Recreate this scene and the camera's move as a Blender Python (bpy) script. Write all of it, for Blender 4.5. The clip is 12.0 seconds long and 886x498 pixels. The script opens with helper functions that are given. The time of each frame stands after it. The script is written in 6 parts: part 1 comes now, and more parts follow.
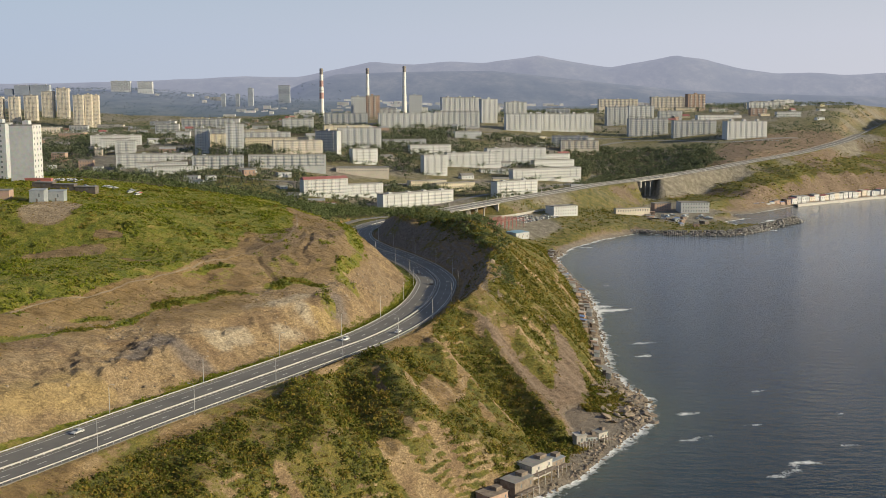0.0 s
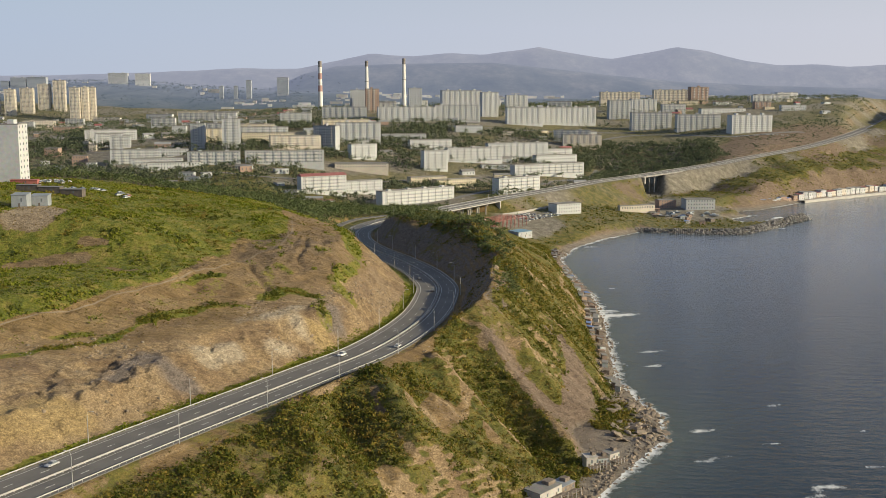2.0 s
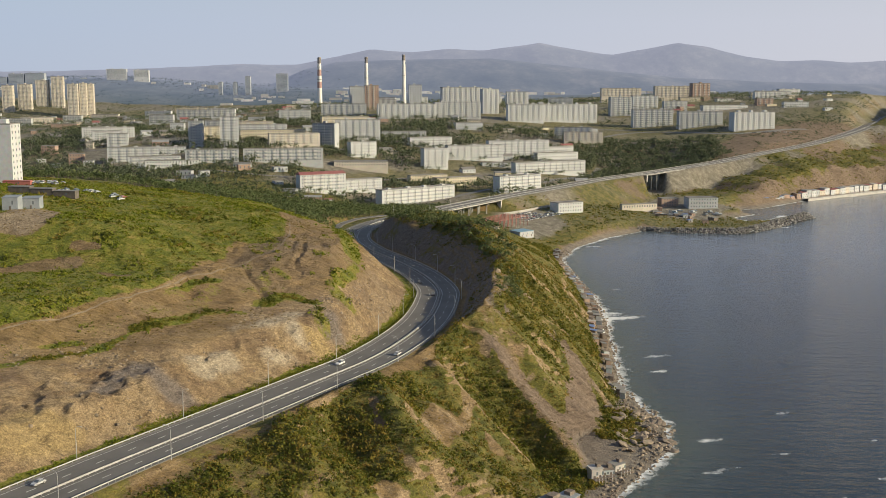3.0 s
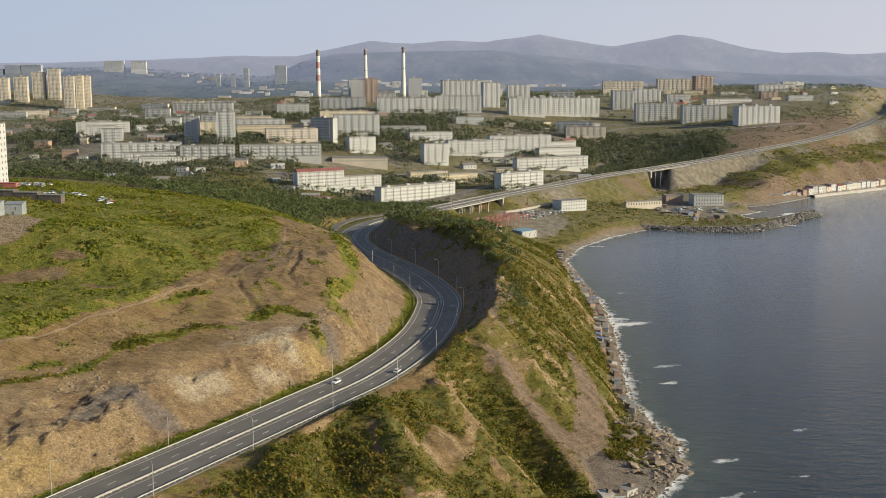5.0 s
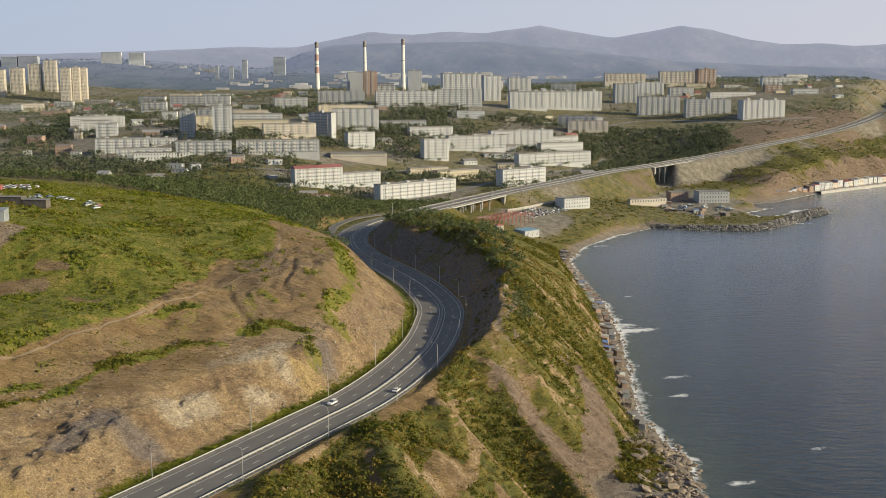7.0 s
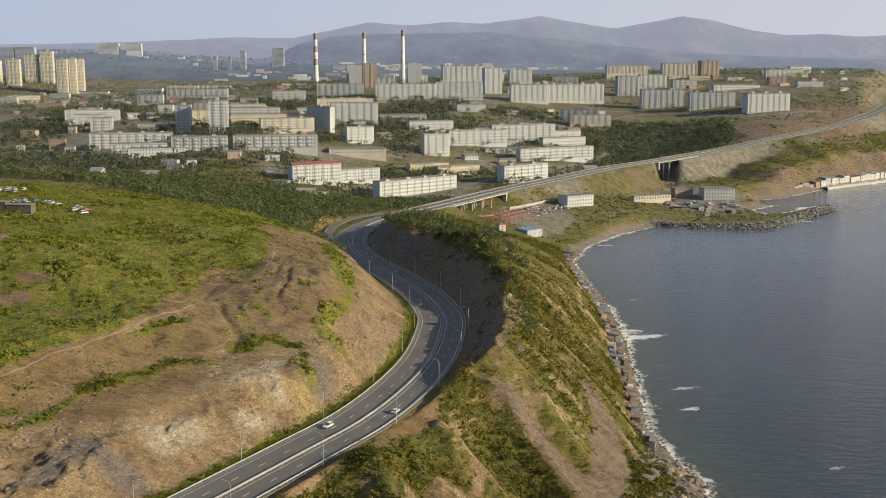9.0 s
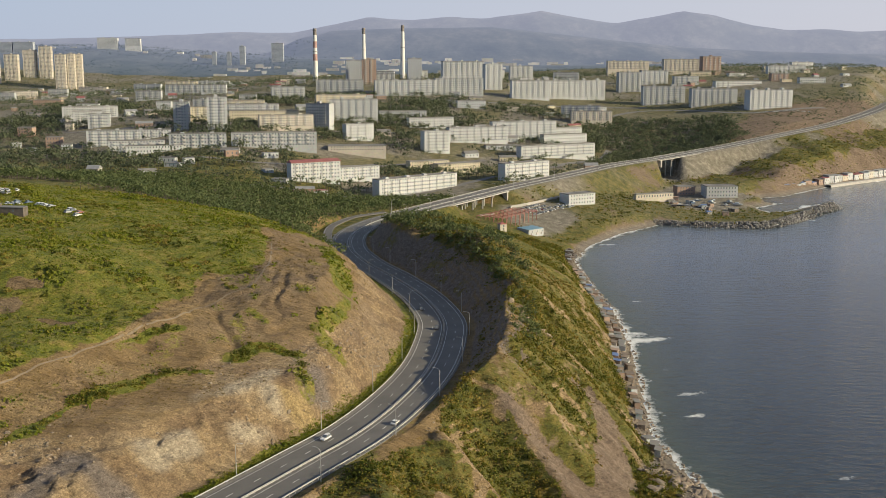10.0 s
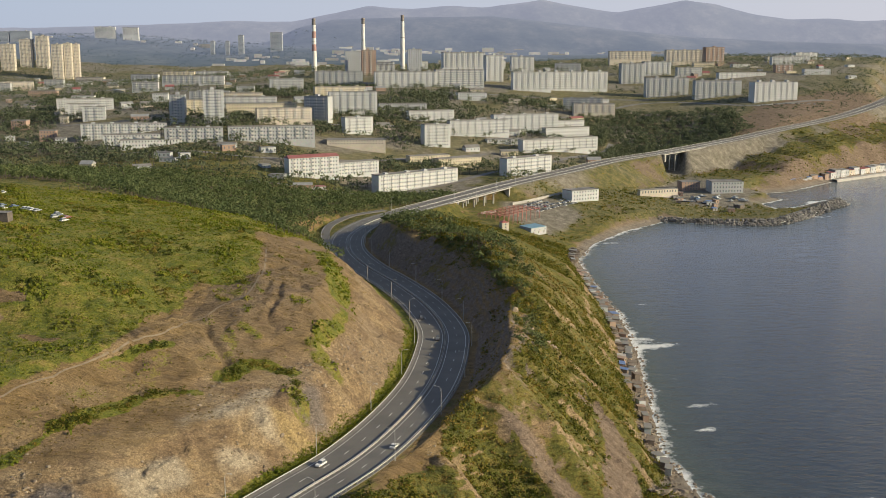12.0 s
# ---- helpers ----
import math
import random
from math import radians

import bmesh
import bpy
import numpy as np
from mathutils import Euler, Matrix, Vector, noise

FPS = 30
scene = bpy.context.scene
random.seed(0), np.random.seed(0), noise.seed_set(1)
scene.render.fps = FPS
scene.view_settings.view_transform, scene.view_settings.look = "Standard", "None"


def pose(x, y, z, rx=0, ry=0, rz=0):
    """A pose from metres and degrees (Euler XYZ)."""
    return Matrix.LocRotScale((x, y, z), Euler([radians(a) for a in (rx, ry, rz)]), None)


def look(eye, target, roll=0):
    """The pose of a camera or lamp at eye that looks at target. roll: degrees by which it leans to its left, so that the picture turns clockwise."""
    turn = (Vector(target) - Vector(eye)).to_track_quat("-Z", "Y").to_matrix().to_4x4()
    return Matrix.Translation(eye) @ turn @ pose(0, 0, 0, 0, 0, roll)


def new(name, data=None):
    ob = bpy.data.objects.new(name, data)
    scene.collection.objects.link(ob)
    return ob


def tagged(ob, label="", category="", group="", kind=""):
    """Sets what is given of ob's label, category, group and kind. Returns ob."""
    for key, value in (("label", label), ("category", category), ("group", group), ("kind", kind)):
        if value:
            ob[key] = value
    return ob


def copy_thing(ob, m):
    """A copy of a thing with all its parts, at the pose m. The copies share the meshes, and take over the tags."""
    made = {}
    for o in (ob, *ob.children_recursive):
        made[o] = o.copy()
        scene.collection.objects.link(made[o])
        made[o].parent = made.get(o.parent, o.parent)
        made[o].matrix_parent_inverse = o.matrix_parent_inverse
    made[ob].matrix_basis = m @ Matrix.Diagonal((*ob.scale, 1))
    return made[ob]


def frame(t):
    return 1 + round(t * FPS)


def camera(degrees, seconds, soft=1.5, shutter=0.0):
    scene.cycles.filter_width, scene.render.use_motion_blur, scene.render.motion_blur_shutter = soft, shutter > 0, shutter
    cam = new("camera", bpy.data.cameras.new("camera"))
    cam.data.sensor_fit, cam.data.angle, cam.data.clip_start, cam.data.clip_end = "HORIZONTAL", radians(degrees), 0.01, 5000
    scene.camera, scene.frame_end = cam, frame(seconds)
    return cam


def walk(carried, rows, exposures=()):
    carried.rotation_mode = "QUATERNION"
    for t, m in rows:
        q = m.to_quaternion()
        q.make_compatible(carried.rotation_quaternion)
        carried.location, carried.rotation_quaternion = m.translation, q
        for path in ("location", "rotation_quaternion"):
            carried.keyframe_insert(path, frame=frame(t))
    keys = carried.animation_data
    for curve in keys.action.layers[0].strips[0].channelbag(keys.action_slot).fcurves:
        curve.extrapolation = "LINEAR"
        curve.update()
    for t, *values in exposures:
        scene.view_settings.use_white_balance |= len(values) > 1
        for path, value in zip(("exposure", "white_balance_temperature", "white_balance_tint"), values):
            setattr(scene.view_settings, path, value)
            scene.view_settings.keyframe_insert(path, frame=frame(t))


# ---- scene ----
cam = camera(43.160, 12.0, soft=0.8)
PATH = [
    (0.0, look((0.00, 0.00, 150.56), (0.00, 396.33, 96.47), -0.035)),
    (1.0, look((-0.54, 13.89, 152.76), (-0.48, 409.99, 97.08), -0.040)),
    (2.0, look((-1.07, 27.50, 154.99), (-0.94, 423.38, 97.73), -0.041)),
    (3.0, look((-1.57, 40.84, 157.25), (-1.38, 436.48, 98.40), -0.038)),
    (4.0, look((-2.05, 53.90, 159.52), (-1.79, 449.30, 99.07), -0.032)),
    (5.0, look((-2.52, 66.68, 161.82), (-2.18, 461.84, 99.74), -0.023)),
    (6.0, look((-2.96, 79.19, 164.14), (-2.56, 474.08, 100.40), -0.010)),
    (7.0, look((-3.39, 91.42, 166.48), (-2.91, 486.03, 101.04), 0.006)),
    (8.0, look((-3.79, 103.38, 168.84), (-3.26, 497.69, 101.64), 0.024)),
    (9.0, look((-4.18, 115.06, 171.23), (-3.58, 509.05, 102.19), 0.045)),
    (10.0, look((-4.54, 126.46, 173.64), (-3.89, 520.12, 102.68), 0.068)),
    (11.0, look((-4.89, 137.59, 176.07), (-4.19, 530.88, 103.11), 0.093)),
    (12.0, look((-5.21, 148.44, 178.53), (-4.48, 541.33, 103.46), 0.120)),
]
walk(cam, PATH)

# ---------------------------------------------------------------- light
SUN_AZ, SUN_EL = -15.0, 19.2          # degrees from +x towards +y, and above the horizon
world = bpy.data.worlds.new("sky")
scene.world = world
world.use_nodes = True
wn = world.node_tree.nodes
sky = wn.new("ShaderNodeTexSky")
sky.sky_type = 'NISHITA'
sky.sun_disc = False
sky.sun_elevation = radians(SUN_EL)
sky.sun_rotation = radians(90 - SUN_AZ)
sky.air_density, sky.dust_density, sky.ozone_density = 1.0, 0.25, 1.5
wn["Background"].inputs["Strength"].default_value = 0.09
tc = wn.new("ShaderNodeTexCoord")
up = wn.new("ShaderNodeSeparateXYZ")
fade = wn.new("ShaderNodeMapRange")               # summer haze, thick at the horizon and thin overhead
fade.inputs["From Min"].default_value, fade.inputs["From Max"].default_value = 0.05, 0.24
fade.inputs["To Min"].default_value, fade.inputs["To Max"].default_value = 0.90, 0.22
haze = wn.new("ShaderNodeMix")
haze.data_type = 'RGBA'
glow = wn.new("ShaderNodeMapRange")               # the haze is paler and warmer on the sun's side
glow.inputs["From Min"].default_value, glow.inputs["From Max"].default_value = -0.45, 0.75
glow.clamp = True
air = wn.new("ShaderNodeMix")
air.data_type = 'RGBA'
air.inputs["A"].default_value = (4.7, 5.65, 7.5, 1)
air.inputs["B"].default_value = (7.8, 7.6, 8.3, 1)
wl = world.node_tree.links
wl.new(tc.outputs["Generated"], up.inputs["Vector"])
wl.new(up.outputs["Z"], fade.inputs["Value"])
wl.new(up.outputs["X"], glow.inputs["Value"])
wl.new(glow.outputs["Result"], air.inputs["Factor"])
wl.new(air.outputs["Result"], haze.inputs["B"])
wl.new(fade.outputs["Result"], haze.inputs["Factor"])
wl.new(sky.outputs["Color"], haze.inputs["A"])
wl.new(haze.outputs["Result"], wn["Background"].inputs["Color"])
sun_data = bpy.data.lights.new("sun", 'SUN')
sun_data.energy, sun_data.angle, sun_data.color = 5.9, radians(0.6), (1.0, 0.85, 0.57)
sun = new("sun", sun_data)
sun.matrix_world = look((0, 0, 0), (-math.cos(radians(SUN_AZ)) * math.cos(radians(SUN_EL)),
                                    -math.sin(radians(SUN_AZ)) * math.cos(radians(SUN_EL)), -math.sin(radians(SUN_EL))))
scene.view_settings.exposure = 0.0


# ---------------------------------------------------------------- small tools
def part(name, bm, material, parent=None, label=""):
    """Links a bmesh, or (points, faces), as one mesh object."""
    me = bpy.data.meshes.new(name)
    if isinstance(bm, tuple):
        me.from_pydata(bm[0], [], bm[1])
    else:
        bm.to_mesh(me)
        bm.free()
    if material:
        me.materials.append(material)
    ob = new(name, me)
    if parent:
        ob.parent = parent
    if label:
        ob["label"] = label
    return ob


def smooth(ob):
    ob.data.polygons.foreach_set("use_smooth", [True] * len(ob.data.polygons))
    return ob


def box(bm, x0, y0, z0, x1, y1, z1):
    vs = [bm.verts.new(q) for q in ((x0, y0, z0), (x1, y0, z0), (x1, y1, z0), (x0, y1, z0),
                                    (x0, y0, z1), (x1, y0, z1), (x1, y1, z1), (x0, y1, z1))]
    for f in ((3, 2, 1, 0), (4, 5, 6, 7), (0, 1, 5, 4), (1, 2, 6, 5), (2, 3, 7, 6), (3, 0, 4, 7)):
        bm.faces.new([vs[i] for i in f])
    return vs


# ---------------------------------------------------------------- materials
def material(name, rough=0.9, metal=0.0):
    m = bpy.data.materials.new(name)
    m.use_nodes = True
    b = m.node_tree.nodes["Principled BSDF"]
    b.inputs["Roughness"].default_value = rough
    b.inputs["Metallic"].default_value = metal
    return m, m.node_tree.nodes, m.node_tree.links, b


def noise_tex(n, l, scale, detail=6.0, rough=0.6, vector=None):
    t = n.new("ShaderNodeTexNoise")
    t.inputs["Scale"].default_value, t.inputs["Detail"].default_value, t.inputs["Roughness"].default_value = scale, detail, rough
    if vector:
        l.new(vector, t.inputs["Vector"])
    return t


def ramp(n, l, source, stops):
    r = n.new("ShaderNodeValToRGB")
    e = r.color_ramp.elements
    while len(e) < len(stops):
        e.new(0.5)
    for k, (at, c) in enumerate(stops):
        e[k].position = at
        e[k].color = (*c, 1) if len(c) == 3 else c
    l.new(source, r.inputs["Fac"])
    return r


def mix(n, l, fac, a, b, mode='MIX'):
    m = n.new("ShaderNodeMix")
    m.data_type, m.blend_type = 'RGBA', mode
    for socket, v in ((m.inputs["Factor"], fac), (m.inputs["A"], a), (m.inputs["B"], b)):
        if isinstance(v, (int, float)):
            socket.default_value = v
        elif isinstance(v, tuple):
            socket.default_value = (*v, 1)
        else:
            l.new(v, socket)
    return m.outputs["Result"]


def stark(n, l, source, lo=0.34, hi=0.66):
    """A noise spread over its whole range."""
    return ramp(n, l, source, [(lo, (0.06, 0.06, 0.06)), (hi, (0.94, 0.94, 0.94))]).outputs["Color"]


def bump(n, l, b, height, strength, distance):
    k = n.new("ShaderNodeBump")
    k.inputs["Strength"].default_value, k.inputs["Distance"].default_value = strength, distance
    l.new(height, k.inputs["Height"])
    l.new(k.outputs["Normal"], b.inputs["Normal"])


def mottled(name, c1, c2, scale, rough=0.9, metal=0.0, bump_d=0.0, fine=8.0, island=0.0):
    """A surface whose colour wanders between two tones at a coarse and a fine size."""
    m, n, l, b = material(name, rough, metal)
    co = n.new("ShaderNodeTexCoord").outputs["Object"]
    a = noise_tex(n, l, scale, 5, 0.6, co)
    f = noise_tex(n, l, scale * fine, 4, 0.7, co)
    r = ramp(n, l, a.outputs["Fac"], [(0.3, c1), (0.7, c2)])
    col = mix(n, l, 0.35, r.outputs["Color"], f.outputs["Color"], 'OVERLAY')
    g = n.new("ShaderNodeHueSaturation")
    l.new(col, g.inputs["Color"])
    g.inputs["Saturation"].default_value = 0.85
    if island:
        geo = n.new("ShaderNodeNewGeometry")
        mr = n.new("ShaderNodeMapRange")
        mr.inputs["To Min"].default_value, mr.inputs["To Max"].default_value = 1 - island, 1 + island
        l.new(geo.outputs["Random Per Island"], mr.inputs["Value"])
        l.new(mr.outputs["Result"], g.inputs["Value"])
    l.new(g.outputs["Color"], b.inputs["Base Color"])
    if bump_d:
        bump(n, l, b, f.outputs["Fac"], 0.6, bump_d)
    return m


M_asphalt = mottled("asphalt", (0.125, 0.119, 0.11), (0.175, 0.166, 0.152), 0.08, 0.8, fine=30)
M_line = mottled("road_paint", (0.55, 0.55, 0.53), (0.75, 0.75, 0.72), 0.5, 0.7)
M_concrete = mottled("concrete", (0.32, 0.31, 0.29), (0.48, 0.46, 0.43), 0.15, 0.9)
M_steel = mottled("galvanised_steel", (0.45, 0.46, 0.47), (0.6, 0.6, 0.6), 1.0, 0.45, 0.6)


def ground_material():
    m, n, l, b = material("ground", 0.95)
    co = n.new("ShaderNodeTexCoord").outputs["Object"]
    at = n.new("ShaderNodeAttribute")
    at.attribute_name = "cover"                     # x grass, y rock, z town soil
    sep = n.new("ShaderNodeSeparateXYZ")
    l.new(at.outputs["Vector"], sep.inputs["Vector"])
    mid = noise_tex(n, l, 0.15, 8, 0.7, co)
    fine = noise_tex(n, l, 1.1, 8, 0.75, co)
    grit = noise_tex(n, l, 2.2, 8, 0.8, co)
    grass = ramp(n, l, mid.outputs["Fac"], [(0.34, (0.050, 0.060, 0.010)), (0.46, (0.102, 0.104, 0.017)), (0.56, (0.158, 0.138, 0.028)), (0.68, (0.23, 0.172, 0.052))])
    lu = n.new("ShaderNodeAttribute")
    lu.attribute_name = "lush"
    lush = ramp(n, l, mid.outputs["Fac"], [(0.32, (0.070, 0.092, 0.010)), (0.44, (0.130, 0.148, 0.016)), (0.54, (0.195, 0.190, 0.028)), (0.66, (0.27, 0.208, 0.06))])
    grass = mix(n, l, lu.outputs["Fac"], grass.outputs["Color"], lush.outputs["Color"])
    grass = mix(n, l, 0.5, grass, stark(n, l, fine.outputs["Fac"]), 'OVERLAY')
    # broken rock: wide patches of brown and tan stone, tilted beds, blocks and open joints
    mp = n.new("ShaderNodeMapping")
    mp.inputs["Rotation"].default_value = (0.5, 0.35, 0.6)
    mp.inputs["Scale"].default_value = (0.22, 0.26, 0.62)
    l.new(co, mp.inputs["Vector"])
    beds = noise_tex(n, l, 1.0, 8, 0.68, mp.outputs["Vector"])
    patch = noise_tex(n, l, 0.055, 7, 0.62, co)
    rock = ramp(n, l, patch.outputs["Fac"], [(0.34, (0.205, 0.142, 0.085)), (0.43, (0.265, 0.19, 0.112)), (0.50, (0.325, 0.24, 0.138)), (0.58, (0.355, 0.27, 0.165)), (0.68, (0.282, 0.203, 0.112))])
    st = n.new("ShaderNodeAttribute")
    st.attribute_name = "stone"                     # x ochre, y grey, z pale
    kind = n.new("ShaderNodeSeparateXYZ")
    l.new(st.outputs["Vector"], kind.inputs["Vector"])
    rock = mix(n, l, kind.outputs["X"], rock.outputs["Color"], (0.38, 0.285, 0.14))
    rock = mix(n, l, kind.outputs["Y"], rock, (0.205, 0.174, 0.152))
    rock = mix(n, l, kind.outputs["Z"], rock, (0.42, 0.36, 0.27))
    tone = ramp(n, l, beds.outputs["Fac"], [(0.34, (0.66, 0.62, 0.58)), (0.46, (0.95, 0.94, 0.92)), (0.62, (1.14, 1.13, 1.10))])
    rock = mix(n, l, 0.75, rock, tone.outputs["Color"], 'MULTIPLY')
    warp = mix(n, l, 0.45, mp.outputs["Vector"], beds.outputs["Color"], 'ADD')
    cells = n.new("ShaderNodeTexVoronoi")
    cells.inputs["Scale"].default_value = 2.6
    l.new(warp, cells.inputs["Vector"])
    block_tone = n.new("ShaderNodeSeparateColor")
    l.new(cells.outputs["Color"], block_tone.inputs["Color"])
    facet = ramp(n, l, block_tone.outputs["Red"], [(0.0, (0.66, 0.64, 0.62)), (1.0, (1.28, 1.26, 1.22))])
    rock = mix(n, l, 0.6, rock, facet.outputs["Color"], 'MULTIPLY')
    seam = noise_tex(n, l, 0.8, 5, 0.6, mp.outputs["Vector"])
    seams = ramp(n, l, seam.outputs["Fac"], [(0.472, (1, 1, 1)), (0.495, (0.40, 0.36, 0.33)), (0.503, (0.40, 0.36, 0.33)), (0.52, (1, 1, 1))])
    rock = mix(n, l, 0.45, rock, seams.outputs["Color"], 'MULTIPLY')
    # crevices: a broken net of open joints at two sizes
    joints = None
    for size, at_noise, lo in ((1.25, mid, 0.44), (3.2, fine, 0.42)):
        net = n.new("ShaderNodeTexVoronoi")
        net.feature = 'DISTANCE_TO_EDGE'
        net.inputs["Scale"].default_value = size
        l.new(warp, net.inputs["Vector"])
        line = ramp(n, l, net.outputs["Distance"], [(0.0, (0.22, 0.19, 0.17)), (0.075, (1, 1, 1))])
        where = ramp(n, l, at_noise.outputs["Fac"], [(lo, (0, 0, 0)), (lo + 0.14, (1, 1, 1))])
        gap = mix(n, l, where.outputs["Color"], (1.0, 1.0, 1.0), line.outputs["Color"])
        joints = gap if joints is None else mix(n, l, 0.75, joints, gap, 'MULTIPLY')
    rock = mix(n, l, 0.36, rock, joints, 'MULTIPLY')
    rock = mix(n, l, 0.50, rock, stark(n, l, fine.outputs["Fac"]), 'OVERLAY')
    rock = mix(n, l, 0.25, rock, stark(n, l, grit.outputs["Fac"]), 'OVERLAY')
    # bare soil with stones, washed in streaks down the fall of the hill
    fall = n.new("ShaderNodeMapping")
    fall.inputs["Rotation"].default_value = (0, 0, 0.55)
    fall.inputs["Scale"].default_value = (0.10, 0.75, 0.10)
    l.new(co, fall.inputs["Vector"])
    streak = noise_tex(n, l, 1.0, 6, 0.65, fall.outputs["Vector"])
    stain = ramp(n, l, patch.outputs["Fac"], [(0.36, (0.80, 0.72, 0.66)), (0.47, (1.0, 0.92, 0.82)), (0.56, (1.08, 1.02, 0.92)), (0.66, (1.2, 1.12, 1.0))])
    dirt = ramp(n, l, mid.outputs["Fac"], [(0.34, (0.162, 0.118, 0.055)), (0.48, (0.222, 0.162, 0.080)), (0.58, (0.263, 0.193, 0.099)), (0.70, (0.325, 0.245, 0.137))])
    dirt = mix(n, l, 0.9, dirt.outputs["Color"], stain.outputs["Color"], 'MULTIPLY')
    wash = ramp(n, l, streak.outputs["Fac"], [(0.36, (0.62, 0.59, 0.55)), (0.5, (1, 1, 1)), (0.64, (1.26, 1.23, 1.19))])
    dirt = mix(n, l, 0.7, dirt, wash.outputs["Color"], 'MULTIPLY')
    dirt = mix(n, l, 0.25, dirt, stark(n, l, grit.outputs["Fac"]), 'OVERLAY')
    dirt = mix(n, l, 0.25, dirt, stark(n, l, fine.outputs["Fac"]), 'OVERLAY')
    rock = mix(n, l, sep.outputs["Y"], dirt, rock)
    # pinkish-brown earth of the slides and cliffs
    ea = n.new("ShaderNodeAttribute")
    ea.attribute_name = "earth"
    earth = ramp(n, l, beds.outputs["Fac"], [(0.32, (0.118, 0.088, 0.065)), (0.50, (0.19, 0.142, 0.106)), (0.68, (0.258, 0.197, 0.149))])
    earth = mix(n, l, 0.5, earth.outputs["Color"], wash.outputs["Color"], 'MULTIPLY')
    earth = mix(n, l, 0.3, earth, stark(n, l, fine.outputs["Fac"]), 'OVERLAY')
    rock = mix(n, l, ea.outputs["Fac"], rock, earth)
    geo = n.new("ShaderNodeNewGeometry")
    gz = n.new("ShaderNodeSeparateXYZ")
    l.new(geo.outputs["Position"], gz.inputs["Vector"])
    lowm = n.new("ShaderNodeMapRange")
    lowm.inputs["From Min"].default_value, lowm.inputs["From Max"].default_value, lowm.inputs["To Min"].default_value, lowm.inputs["To Max"].default_value = 1.5, 4.5, 0.9, 0.0
    l.new(gz.outputs["Z"], lowm.inputs["Value"])
    beach = ramp(n, l, mid.outputs["Fac"], [(0.35, (0.15, 0.13, 0.11)), (0.65, (0.30, 0.265, 0.22))])
    rock = mix(n, l, lowm.outputs["Result"], rock, beach.outputs["Color"])
    soil = ramp(n, l, mid.outputs["Fac"], [(0.3, (0.12, 0.115, 0.085)), (0.5, (0.21, 0.19, 0.15)), (0.7, (0.34, 0.31, 0.26))])
    soil = mix(n, l, 0.5, soil.outputs["Color"], stark(n, l, fine.outputs["Fac"]), 'OVERLAY')
    # ragged edge between the covers
    edge = n.new("ShaderNodeMath"); edge.operation = 'MULTIPLY_ADD'
    l.new(mid.outputs["Fac"], edge.inputs[0]); edge.inputs[1].default_value = 1.6; edge.inputs[2].default_value = -0.8
    e2 = n.new("ShaderNodeMath"); e2.operation = 'MULTIPLY_ADD'
    l.new(fine.outputs["Fac"], e2.inputs[0]); e2.inputs[1].default_value = 0.8; e2.inputs[2].default_value = -0.4
    s1 = n.new("ShaderNodeMath"); s1.operation = 'ADD'
    l.new(edge.outputs[0], s1.inputs[0]); l.new(e2.outputs[0], s1.inputs[1])
    a = n.new("ShaderNodeMath"); a.operation = 'ADD'
    l.new(sep.outputs["X"], a.inputs[0]); l.new(s1.outputs[0], a.inputs[1])
    ragged = ramp(n, l, a.outputs[0], [(0.40, (0, 0, 0)), (0.60, (1, 1, 1))])
    col = mix(n, l, ragged.outputs["Color"], rock, grass)
    col = mix(n, l, sep.outputs["Z"], col, soil)
    l.new(col, b.inputs["Base Color"])
    hmix = mix(n, l, 0.45, beds.outputs["Fac"], fine.outputs["Fac"])
    step_up = mix(n, l, sep.outputs["Y"], wash.outputs["Color"], facet.outputs["Color"])
    step_up = mix(n, l, 0.4, step_up, joints, 'MULTIPLY')
    hmix = mix(n, l, 0.8, hmix, step_up, 'MULTIPLY')
    bump(n, l, b, hmix, 1.0, 1.6)
    return m


